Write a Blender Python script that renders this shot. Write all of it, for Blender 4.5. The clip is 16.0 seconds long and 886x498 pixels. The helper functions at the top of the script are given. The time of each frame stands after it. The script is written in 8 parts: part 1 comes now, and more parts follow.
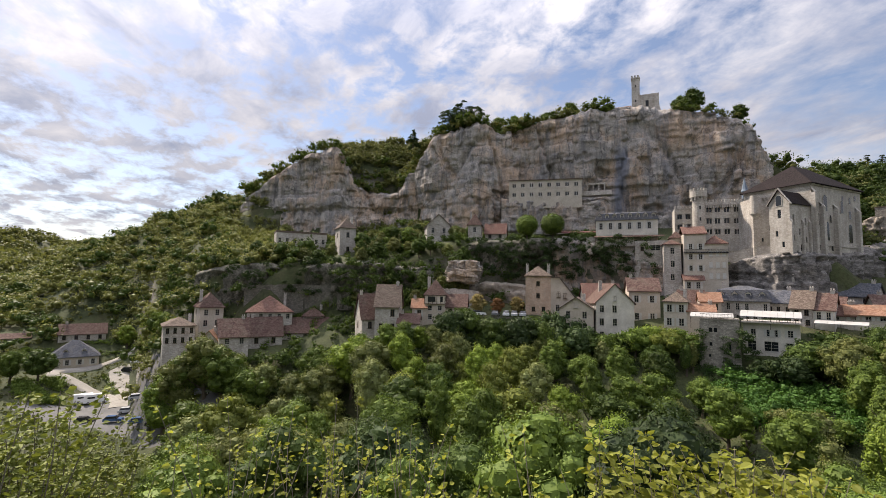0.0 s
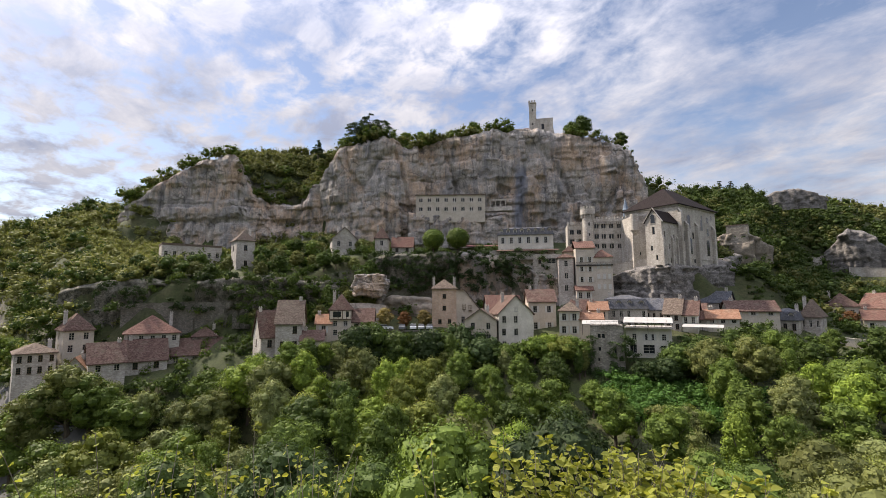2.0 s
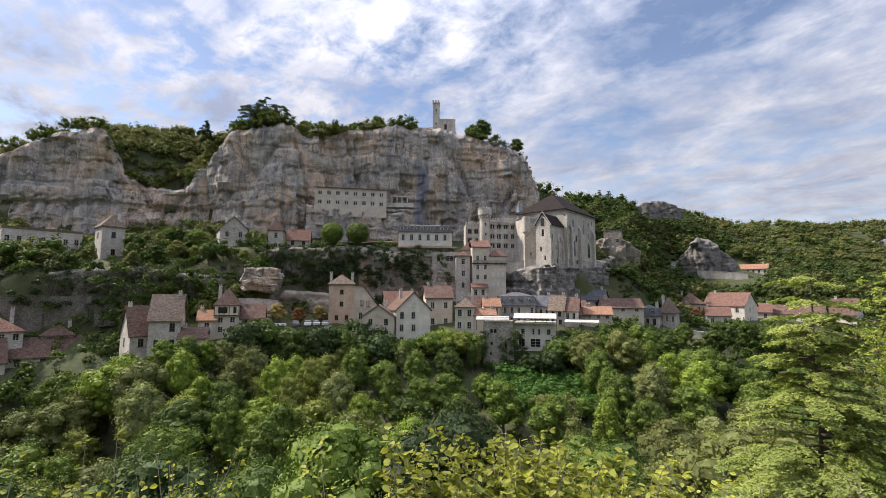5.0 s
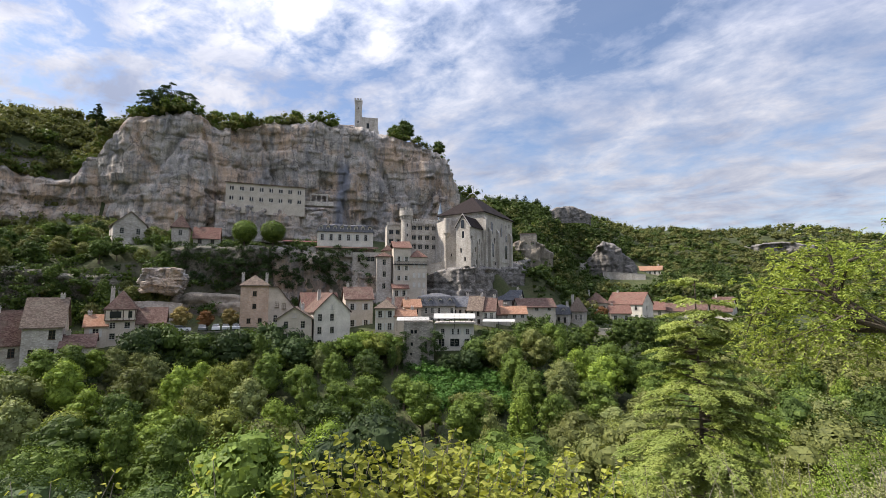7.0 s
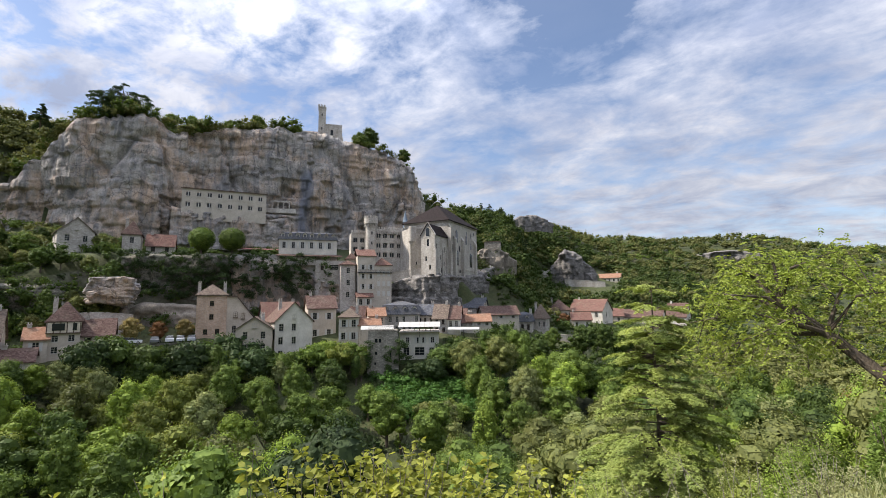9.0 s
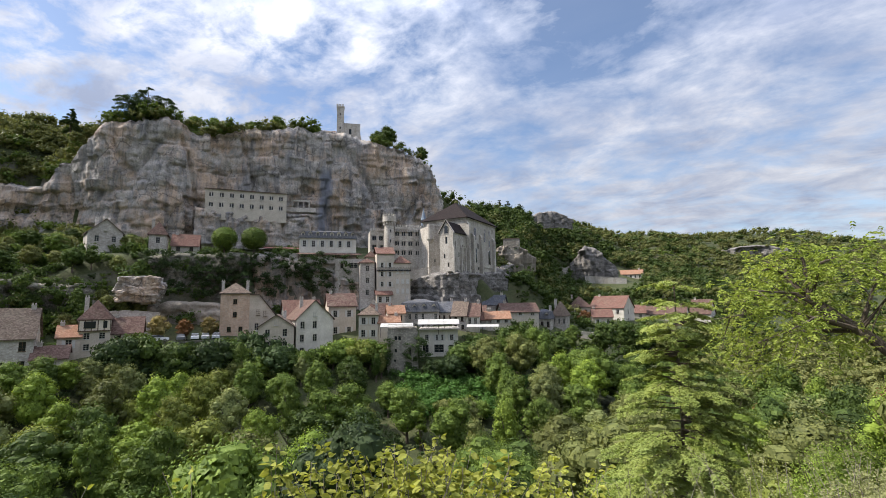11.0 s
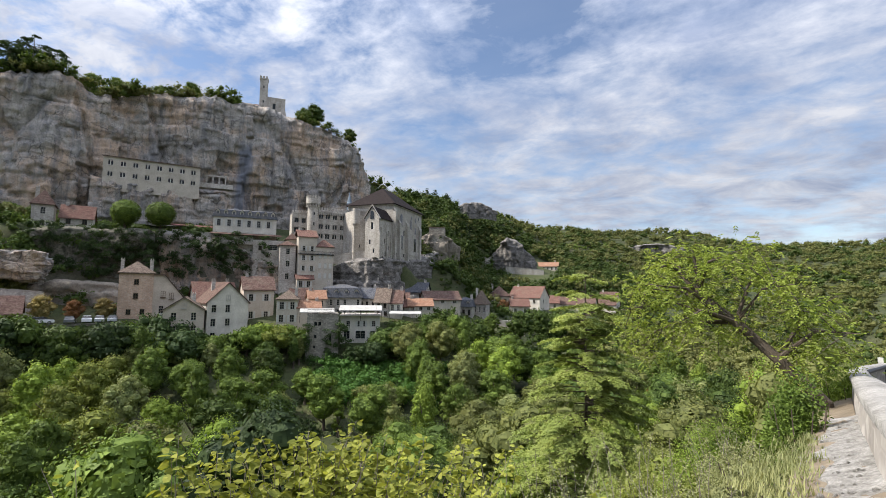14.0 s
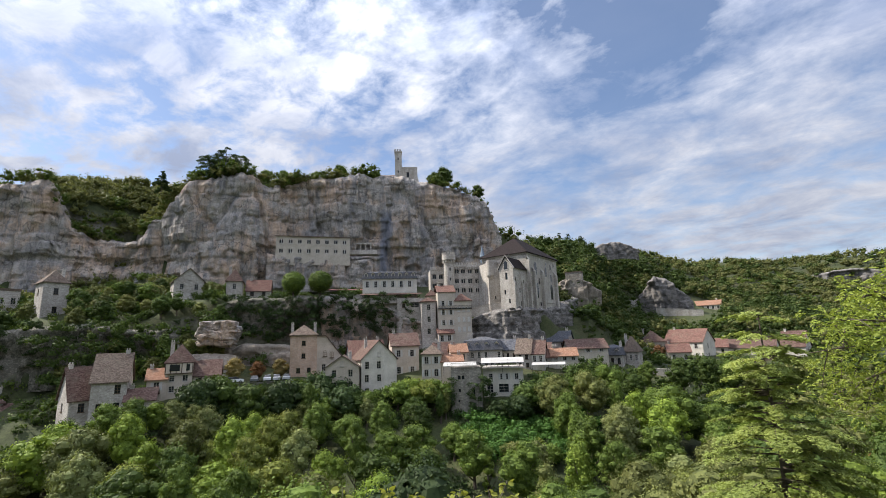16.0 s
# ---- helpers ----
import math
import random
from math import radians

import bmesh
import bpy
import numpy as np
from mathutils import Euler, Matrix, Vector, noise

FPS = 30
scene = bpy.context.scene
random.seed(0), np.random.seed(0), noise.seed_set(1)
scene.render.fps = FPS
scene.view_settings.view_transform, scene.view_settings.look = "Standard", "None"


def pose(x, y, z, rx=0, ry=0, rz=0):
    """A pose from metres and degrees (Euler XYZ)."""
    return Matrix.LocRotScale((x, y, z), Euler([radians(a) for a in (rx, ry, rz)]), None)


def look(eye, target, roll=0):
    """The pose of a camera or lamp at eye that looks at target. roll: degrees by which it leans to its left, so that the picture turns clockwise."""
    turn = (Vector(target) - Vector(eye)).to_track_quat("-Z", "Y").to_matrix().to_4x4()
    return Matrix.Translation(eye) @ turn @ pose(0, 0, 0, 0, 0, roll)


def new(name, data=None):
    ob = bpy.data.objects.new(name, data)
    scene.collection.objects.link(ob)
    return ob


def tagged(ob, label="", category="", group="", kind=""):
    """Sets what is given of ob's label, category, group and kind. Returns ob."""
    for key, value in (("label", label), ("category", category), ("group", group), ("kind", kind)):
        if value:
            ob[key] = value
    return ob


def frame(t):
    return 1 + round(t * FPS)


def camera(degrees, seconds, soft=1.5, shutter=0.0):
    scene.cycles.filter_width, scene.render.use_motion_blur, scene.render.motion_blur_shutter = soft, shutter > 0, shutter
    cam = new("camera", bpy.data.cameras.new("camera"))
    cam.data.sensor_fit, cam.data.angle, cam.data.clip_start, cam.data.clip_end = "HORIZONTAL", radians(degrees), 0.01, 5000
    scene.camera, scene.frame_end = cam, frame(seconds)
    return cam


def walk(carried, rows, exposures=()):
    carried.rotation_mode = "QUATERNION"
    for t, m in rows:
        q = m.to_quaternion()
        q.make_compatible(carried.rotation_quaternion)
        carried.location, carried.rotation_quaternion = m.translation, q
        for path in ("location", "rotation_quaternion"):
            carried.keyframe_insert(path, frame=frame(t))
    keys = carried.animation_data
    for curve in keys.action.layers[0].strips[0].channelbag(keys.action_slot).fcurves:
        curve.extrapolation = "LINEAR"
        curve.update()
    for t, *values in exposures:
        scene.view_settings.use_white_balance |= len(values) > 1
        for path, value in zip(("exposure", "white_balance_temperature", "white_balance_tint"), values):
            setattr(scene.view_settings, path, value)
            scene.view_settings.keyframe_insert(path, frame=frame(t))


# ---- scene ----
cam = camera(88.00, 16.0, 0.62)
walk(cam, [
    (0, pose(0.000, 0.000, 35.000, 94.57, -0.93, 23.79)),
    (0.5, pose(-0.013, 0.006, 34.996, 95.41, -0.57, 19.29)),
    (1, pose(-0.005, 0.007, 34.997, 96.16, -0.07, 16.71)),
    (1.5, pose(-0.009, 0.011, 34.999, 96.26, 0.20, 14.10)),
    (2, pose(-0.008, 0.020, 35.002, 96.33, 0.19, 12.28)),
    (2.5, pose(-0.018, 0.031, 34.994, 96.41, 0.11, 10.34)),
    (3, pose(-0.005, 0.027, 35.001, 96.36, 0.08, 8.50)),
    (3.5, pose(0.016, 0.014, 35.001, 96.04, 0.20, 6.65)),
    (4, pose(0.023, 0.008, 35.004, 95.68, 0.22, 4.23)),
    (4.2, pose(0.012, 0.007, 34.999, 95.79, 0.10, 3.32)),
    (6.3, pose(0.110, 0.009, 34.998, 95.86, -0.28, -6.35)),
    (6.5, pose(0.134, 0.021, 35.007, 95.77, -0.22, -7.35)),
    (7, pose(0.152, 0.022, 35.014, 95.97, 0.15, -10.02)),
    (7.5, pose(0.172, 0.026, 35.012, 96.05, 0.50, -12.39)),
    (8, pose(0.189, 0.032, 35.016, 96.28, 0.90, -14.06)),
    (8.5, pose(0.193, 0.035, 35.017, 97.38, 1.03, -16.27)),
    (9, pose(0.168, 0.033, 35.018, 96.95, 0.62, -14.36)),
    (9.5, pose(0.165, 0.031, 35.020, 97.23, 0.75, -12.95)),
    (10, pose(0.165, 0.033, 35.021, 96.89, 0.86, -12.45)),
    (10.2, pose(0.165, 0.033, 35.017, 96.80, 0.80, -11.99)),
    (12.3, pose(0.168, 0.033, 35.017, 96.26, 1.27, -12.59)),
    (12.5, pose(0.172, 0.034, 35.015, 96.07, 1.06, -13.67)),
    (13, pose(0.180, 0.034, 35.010, 95.88, 0.49, -17.47)),
    (13.5, pose(0.183, 0.030, 35.013, 95.28, 0.18, -22.12)),
    (14, pose(0.181, 0.023, 35.018, 95.04, -0.62, -21.48)),
    (14.5, pose(0.176, 0.018, 35.022, 97.86, -0.23, -17.94)),
    (15, pose(0.177, 0.018, 35.021, 101.74, 0.66, -16.05)),
    (15.5, pose(0.186, 0.020, 35.024, 102.31, 0.92, -12.19)),
    (16, pose(0.188, 0.021, 35.023, 101.48, 1.95, -4.34)),
], [(0, 1.06, 6850, 18), (3.5, 1.16, 6700, 17), (9, 1.19, 6400, 15), (13.5, 1.15, 6350, 13), (16, 1.12, 6330, 14)])

# ---- world and sun ----
SUN_AZ, SUN_EL = -73.0, 47.0          # compass degrees from +y, and height
world = bpy.data.worlds.new("world")
scene.world = world
world.use_nodes = True
wt = world.node_tree
wt.nodes.clear()


def wnode(kind, **props):
    n = wt.nodes.new(kind)
    for key, value in props.items():
        n.inputs[key].default_value = value
    return n


sky = wt.nodes.new("ShaderNodeTexSky")
sky.sky_type = "NISHITA"
sky.sun_disc = False
sky.sun_elevation = radians(SUN_EL)
sky.sun_rotation = radians(SUN_AZ)
sky.air_density, sky.dust_density = 1.0, 0.6
bg_sky = wnode("ShaderNodeBackground", Strength=0.072)
wt.links.new(sky.outputs[0], bg_sky.inputs[0])
# clouds on a flat layer high over the valley
tc = wt.nodes.new("ShaderNodeTexCoord")
sep = wt.nodes.new("ShaderNodeSeparateXYZ")
wt.links.new(tc.outputs["Generated"], sep.inputs[0])


def wmath(op, a, b=None):
    n = wt.nodes.new("ShaderNodeMath")
    n.operation = op
    for i, v in enumerate((a, b)):
        if v is None:
            continue
        if isinstance(v, (int, float)):
            n.inputs[i].default_value = v
        else:
            wt.links.new(v, n.inputs[i])
    return n.outputs[0]


zz = wmath("MAXIMUM", wmath("ADD", sep.outputs[2], 0.20), 0.06)

def along(direction, squeeze, offset):
    """Layer coordinates turned to a bearing and drawn out along it."""
    dx, dy = math.sin(radians(direction)), math.cos(radians(direction))
    u = wmath("ADD", wmath("MULTIPLY", px, dx * squeeze), wmath("MULTIPLY", py, dy * squeeze))
    v = wmath("ADD", wmath("MULTIPLY", px, dy), wmath("MULTIPLY", py, -dx))
    c = wt.nodes.new("ShaderNodeCombineXYZ")
    for k, q in enumerate((u, v, offset)):
        if k < 2:
            wt.links.new(q, c.inputs[k])
        else:
            c.inputs[k].default_value = q
    return c.outputs[0]


def cloud_noise(vec, scale, detail, rough, dist):
    n = wnode("ShaderNodeTexNoise", Scale=scale, Detail=detail, Roughness=rough, Distortion=dist)
    wt.links.new(vec, n.inputs["Vector"])
    return n.outputs[0]


def clear_patch(az, el, wide, strength):
    """A break in the cloud at a bearing and height."""
    zc = math.sin(radians(el)) + 0.20
    cx, cy = math.cos(radians(el)) * math.sin(radians(az)) / zc, math.cos(radians(el)) * math.cos(radians(az)) / zc
    ax, ay = wmath("SUBTRACT", px, cx), wmath("SUBTRACT", py, cy)
    d = wmath("SQRT", wmath("ADD", wmath("MULTIPLY", ax, ax), wmath("MULTIPLY", ay, ay)))
    return wmath("MULTIPLY", wmath("MAXIMUM", wmath("SUBTRACT", 1.0, wmath("DIVIDE", d, wide)), 0.0), strength)


px, py = wmath("DIVIDE", sep.outputs[0], zz), wmath("DIVIDE", sep.outputs[1], zz)
big = cloud_noise(along(-60, 0.7, 3.1), 0.55, 4, 0.5, 0.3)
veil = cloud_noise(along(-48, 0.8, 7.7), 3.4, 10, 0.60, 0.5)
puff = cloud_noise(along(-50, 0.85, 1.3), 8.5, 7, 0.60, 0.25)
leftward = wmath("MINIMUM", wmath("MAXIMUM", wmath("ADD", wmath("MULTIPLY", px, -0.8), 0.62), 0.3), 1.0)
cover = wmath("ADD", wmath("MULTIPLY", big, 0.62), wmath("ADD", wmath("MULTIPLY", veil, 0.70), wmath("MULTIPLY", wmath("SUBTRACT", puff, 0.47), wmath("MULTIPLY", leftward, 1.5))))
for patch in ((12, 41, 0.10, 0.2), (34, 33, 0.14, 0.24), (38, 41, 0.2, 0.2), (-20, 35, 0.14, 0.12)):
    cover = wmath("SUBTRACT", cover, clear_patch(*patch))
ramp = wt.nodes.new("ShaderNodeValToRGB")
ramp.color_ramp.elements[0].position, ramp.color_ramp.elements[1].position = 0.49, 0.78
ramp.color_ramp.elements[0].color, ramp.color_ramp.elements[1].color = (0.04, 0.04, 0.04, 1), (0.95, 0.95, 0.95, 1)
wt.links.new(cover, ramp.inputs[0])
shade = wt.nodes.new("ShaderNodeValToRGB")
shade.color_ramp.elements[0].position, shade.color_ramp.elements[1].position = 0.34, 0.66
shade.color_ramp.elements[0].color, shade.color_ramp.elements[1].color = (0.43, 0.50, 0.65, 1), (0.92, 0.94, 0.97, 1)
wt.links.new(cloud_noise(along(-45, 0.8, 5.0), 3.6, 9, 0.60, 0.4), shade.inputs[0])
# the thin cloud round the sun glows more strongly
sd = (math.sin(radians(SUN_AZ)) * math.cos(radians(SUN_EL)), math.cos(radians(SUN_AZ)) * math.cos(radians(SUN_EL)), math.sin(radians(SUN_EL)))
dotp = wmath("ADD", wmath("ADD", wmath("MULTIPLY", sep.outputs[0], sd[0]), wmath("MULTIPLY", sep.outputs[1], sd[1])), wmath("MULTIPLY", sep.outputs[2], sd[2]))
glow = wmath("ADD", wmath("MULTIPLY", wmath("POWER", wmath("MAXIMUM", dotp, 0.0), 16.0), 0.5), wmath("ADD", wmath("MULTIPLY", wmath("POWER", wmath("MAXIMUM", sep.outputs[2], 0.0), 3.0), 1.9), 0.35))
bg_cloud = wt.nodes.new("ShaderNodeBackground")
wt.links.new(shade.outputs[0], bg_cloud.inputs[0])
wt.links.new(glow, bg_cloud.inputs[1])
mix = wt.nodes.new("ShaderNodeMixShader")
wt.links.new(ramp.outputs[0], mix.inputs[0])
wt.links.new(bg_sky.outputs[0], mix.inputs[1])
wt.links.new(bg_cloud.outputs[0], mix.inputs[2])
wout = wt.nodes.new("ShaderNodeOutputWorld")
wt.links.new(mix.outputs[0], wout.inputs[0])

sun = new("sun", bpy.data.lights.new("sun", "SUN"))
sun.data.energy, sun.data.angle, sun.data.color = 3.5, radians(2.0), (1.0, 0.93, 0.80)
sun_from = Vector((math.sin(radians(SUN_AZ)) * math.cos(radians(SUN_EL)), math.cos(radians(SUN_AZ)) * math.cos(radians(SUN_EL)), math.sin(radians(SUN_EL))))
sun.matrix_world = look(sun_from * 300, (0, 0, 0))

# ---- materials ----


def ramp_node(nt, fac, stops):
    r = nt.nodes.new("ShaderNodeValToRGB")
    while len(r.color_ramp.elements) < len(stops):
        r.color_ramp.elements.new(0.5)
    for e, (p, c) in zip(r.color_ramp.elements, stops):
        e.position, e.color = p, (*c, 1)
    nt.links.new(fac, r.inputs[0])
    return r.outputs[0]


def noise_node(nt, vec, scale, detail=4, rough=0.55, stretch=(1, 1, 1), kind="noise"):
    m = nt.nodes.new("ShaderNodeMapping")
    m.inputs["Scale"].default_value = stretch
    nt.links.new(vec, m.inputs[0])
    if kind == "noise":
        n = nt.nodes.new("ShaderNodeTexNoise")
        n.inputs["Detail"].default_value, n.inputs["Roughness"].default_value = detail, rough
    else:
        n = nt.nodes.new("ShaderNodeTexVoronoi")
    n.inputs["Scale"].default_value = scale
    nt.links.new(m.outputs[0], n.inputs["Vector"])
    return n


def mix_col(nt, fac, a, b, how="MIX"):
    n = nt.nodes.new("ShaderNodeMix")
    n.data_type, n.blend_type = "RGBA", how
    if isinstance(fac, (int, float)):
        n.inputs[0].default_value = fac
    else:
        nt.links.new(fac, n.inputs[0])
    for i, v in ((6, a), (7, b)):
        if isinstance(v, tuple):
            n.inputs[i].default_value = (*v, 1)
        else:
            nt.links.new(v, n.inputs[i])
    return n.outputs[2]


def start(name, rough=0.9, metal=0.0):
    m = bpy.data.materials.new(name)
    m.use_nodes = True
    nt = m.node_tree
    b = nt.nodes["Principled BSDF"]
    b.inputs["Roughness"].default_value, b.inputs["Metallic"].default_value = rough, metal
    b.inputs["Specular IOR Level"].default_value = 0.3
    t = nt.nodes.new("ShaderNodeTexCoord")
    return m, nt, b, t.outputs["Object"]


def bump(nt, b, height, strength, dist):
    n = nt.nodes.new("ShaderNodeBump")
    n.inputs["Strength"].default_value, n.inputs["Distance"].default_value = strength, dist
    nt.links.new(height, n.inputs["Height"])
    nt.links.new(n.outputs[0], b.inputs["Normal"])


def plain(name, c1, c2, scale=1.0, rough=0.9, bumps=0.3, metal=0.0, stretch=(1, 1, 1), fine=9.0, vary=0.12):
    """Two-scale mottled surface: broad stains and fine grain."""
    m, nt, b, vec = start(name, rough, metal)
    n1 = noise_node(nt, vec, scale, 5, 0.6, stretch)
    col = ramp_node(nt, n1.outputs[0], [(0.32, c1), (0.68, c2)])
    n2 = noise_node(nt, vec, scale * fine, 4, 0.65, stretch)
    grain = ramp_node(nt, n2.outputs[0], [(0.25, (1 - vary * 2.2,) * 3), (0.75, (1.0,) * 3)])
    col = mix_col(nt, 1.0, col, grain, "MULTIPLY")
    nt.links.new(col, b.inputs["Base Color"])
    if bumps:
        bump(nt, b, n2.outputs[0], bumps, 0.05)
    return m


def stonework(name, c1, c2, joint, size=2.2, strength=0.5):
    """Rubble masonry: rough courses of stones with joints, rain stains on top."""
    m, nt, b, vec = start(name, 0.92)
    v = noise_node(nt, vec, size, stretch=(1, 1, 1.9), kind="voronoi")
    cell = nt.nodes.new("ShaderNodeSeparateColor")
    nt.links.new(v.outputs["Color"], cell.inputs[0])
    col = ramp_node(nt, cell.outputs[0], [(0.0, c1), (1.0, c2)])
    edge = noise_node(nt, vec, size, stretch=(1, 1, 1.9), kind="voronoi")
    edge.feature = "DISTANCE_TO_EDGE"
    line = ramp_node(nt, edge.outputs["Distance"], [(0.02, (1, 1, 1)), (0.1, (0, 0, 0))])
    col = mix_col(nt, line, col, joint)
    stain = noise_node(nt, vec, 0.35, 5, 0.65, (1, 1, 0.35))
    st = ramp_node(nt, stain.outputs[0], [(0.3, (0.62, 0.6, 0.57)), (0.6, (1, 1, 1))])
    col = mix_col(nt, 1.0, col, st, "MULTIPLY")
    nt.links.new(col, b.inputs["Base Color"])
    bump(nt, b, edge.outputs["Distance"], strength, 0.06)
    return m


def tile_roof(name, c1, c2, c3, lichen=(0.16, 0.145, 0.11)):
    """Flat clay tiles, each of its own shade, with lichen patches."""
    m, nt, b, vec = start(name, 0.9)
    b.inputs["Specular IOR Level"].default_value = 0.1
    v = noise_node(nt, vec, 3.2, stretch=(1.1, 1.1, 1.6), kind="voronoi")
    cell = nt.nodes.new("ShaderNodeSeparateColor")
    nt.links.new(v.outputs["Color"], cell.inputs[0])
    col = ramp_node(nt, cell.outputs[0], [(0.0, c1), (0.5, c2), (1.0, c3)])
    n = noise_node(nt, vec, 0.45, 5, 0.7)
    col = mix_col(nt, ramp_node(nt, n.outputs[0], [(0.48, (0, 0, 0)), (0.75, (0.5, 0.5, 0.5))]), col, lichen)
    nt.links.new(col, b.inputs["Base Color"])
    bump(nt, b, v.outputs["Distance"], 0.5, 0.06)
    return m


def foliage(name, dark, light, through_light=0.26, vary=0.25):
    """Leaves: each card its own green, and each plant too; light comes through."""
    m, nt, b, vec = start(name, 0.6)
    b.inputs["Specular IOR Level"].default_value = 0.15
    geo = nt.nodes.new("ShaderNodeNewGeometry")
    info = nt.nodes.new("ShaderNodeObjectInfo")
    col = ramp_node(nt, geo.outputs["Random Per Island"], [(0.0, tuple(0.72 * a + 0.28 * b for a, b in zip(dark, light))), (1.0, tuple(0.28 * a + 0.72 * b for a, b in zip(dark, light)))])
    hue = nt.nodes.new("ShaderNodeHueSaturation")
    mr = nt.nodes.new("ShaderNodeMapRange")
    mr.inputs["To Min"].default_value, mr.inputs["To Max"].default_value = 1 - vary, 1 + vary
    nt.links.new(info.outputs["Random"], mr.inputs[0])
    nt.links.new(mr.outputs[0], hue.inputs["Value"])
    nt.links.new(col, hue.inputs["Color"])
    patch = noise_node(nt, vec, 0.5, 3, 0.6)
    col = mix_col(nt, 1.0, hue.outputs[0], ramp_node(nt, patch.outputs[0], [(0.3, (0.72, 0.78, 0.7)), (0.7, (1.1, 1.08, 0.95))]), "MULTIPLY")
    nt.links.new(col, b.inputs["Base Color"])
    tr = nt.nodes.new("ShaderNodeBsdfTranslucent")
    nt.links.new(mix_col(nt, 1.0, col, (1.0, 1.0, 0.55), "MULTIPLY"), tr.inputs[0])
    mx = nt.nodes.new("ShaderNodeMixShader")
    mx.inputs[0].default_value = through_light
    nt.links.new(b.outputs[0], mx.inputs[1])
    nt.links.new(tr.outputs[0], mx.inputs[2])
    nt.links.new(mx.outputs[0], nt.nodes["Material Output"].inputs[0])
    return m


def cliff_rock(name):
    """Limestone: pale grey beds, ochre scars, fine hanging water stains and one broad blue-black streak."""
    m, nt, b, vec = start(name, 0.95)
    tone = noise_node(nt, vec, 0.11, 7, 0.62, (1, 1, 1.4))
    col = ramp_node(nt, tone.outputs[0], [(0.3, (0.26, 0.25, 0.245)), (0.5, (0.385, 0.36, 0.335)), (0.68, (0.49, 0.445, 0.395))])
    patch = noise_node(nt, vec, 0.08, 6, 0.7, (1, 1, 0.8))
    col = mix_col(nt, ramp_node(nt, patch.outputs[0], [(0.46, (0, 0, 0)), (0.6, (0.8, 0.8, 0.8))]), col, (0.50, 0.36, 0.255))
    for scale, lo, hi, deep, tint in ((0.3, 0.48, 0.62, 0.7, (0.17, 0.175, 0.19)), (0.9, 0.5, 0.66, 0.55, (0.17, 0.165, 0.165)), (0.7, 0.58, 0.74, 0.35, (0.50, 0.465, 0.425))):
        hang = noise_node(nt, vec, scale, 7, 0.66, (1, 1, 0.09))
        col = mix_col(nt, ramp_node(nt, hang.outputs[0], [(lo, (0, 0, 0)), (hi, (deep, deep, deep))]), col, tint)
    bed = noise_node(nt, vec, 0.5, 7, 0.68, (0.12, 0.12, 1.0))
    col = mix_col(nt, 1.0, col, ramp_node(nt, bed.outputs[0], [(0.3, (0.6, 0.595, 0.59)), (0.4, (1, 1, 1))]), "MULTIPLY")
    fine = noise_node(nt, vec, 1.3, 8, 0.7, (1, 1, 1.3))
    col = mix_col(nt, 1.0, col, ramp_node(nt, fine.outputs[0], [(0.3, (0.58, 0.575, 0.57)), (0.46, (0.95, 0.95, 0.94)), (0.66, (1.12, 1.11, 1.09))]), "MULTIPLY")
    bend = noise_node(nt, vec, 0.25, 4, 0.6)
    warped = nt.nodes.new("ShaderNodeMix")
    warped.data_type = "VECTOR"
    warped.inputs[0].default_value = 0.06
    nt.links.new(vec, warped.inputs[4])
    swirl = nt.nodes.new("ShaderNodeVectorMath")
    swirl.operation = "SCALE"
    swirl.inputs["Scale"].default_value = 60.0
    nt.links.new(bend.outputs["Color"], swirl.inputs[0])
    nt.links.new(swirl.outputs[0], warped.inputs[5])
    for scale, stretch, width, dark in ((0.22, (1, 1, 0.55), 0.035, 0.42), (0.5, (0.6, 0.6, 1.5), 0.04, 0.55), (1.2, (1, 1, 0.8), 0.05, 0.72)):
        crack = noise_node(nt, warped.outputs[1], scale, stretch=stretch, kind="voronoi")
        crack.feature = "DISTANCE_TO_EDGE"
        gate = noise_node(nt, vec, scale * 0.5, 3, 0.5)
        line = ramp_node(nt, crack.outputs["Distance"], [(0.0, (1, 1, 1)), (width, (0, 0, 0))])
        on = ramp_node(nt, gate.outputs[0], [(0.42, (0, 0, 0)), (0.55, (1, 1, 1))])
        col = mix_col(nt, mix_col(nt, 1.0, line, on, "MULTIPLY"), col, mix_col(nt, 1.0, col, (dark, dark, dark), "MULTIPLY"))
    # the wet streak under the castle
    xyz = nt.nodes.new("ShaderNodeSeparateXYZ")
    nt.links.new(vec, xyz.inputs[0])
    wob = noise_node(nt, vec, 0.3, 5, 0.6, (1, 1, 0.25))

    def calc(op, a, q):
        n = nt.nodes.new("ShaderNodeMath")
        n.operation = op
        for k, v in enumerate((a, q)):
            if isinstance(v, (int, float)):
                n.inputs[k].default_value = v
            else:
                nt.links.new(v, n.inputs[k])
        return n.outputs[0]

    off = calc("ABSOLUTE", calc("ADD", calc("ADD", xyz.outputs[0], 8.4), calc("ADD", calc("MULTIPLY", calc("SUBTRACT", wob.outputs[0], 0.5), 5.0), calc("MULTIPLY", calc("SUBTRACT", xyz.outputs[2], 80.0), -0.05))), 0.0)
    wide = ramp_node(nt, calc("DIVIDE", off, 4.0), [(0.35, (0.85, 0.85, 0.85)), (0.75, (0, 0, 0))])
    tall = ramp_node(nt, calc("DIVIDE", calc("SUBTRACT", xyz.outputs[2], 60.0), 40.0), [(0.0, (0, 0, 0)), (0.1, (1, 1, 1)), (0.68, (1, 1, 1)), (0.8, (0, 0, 0))])
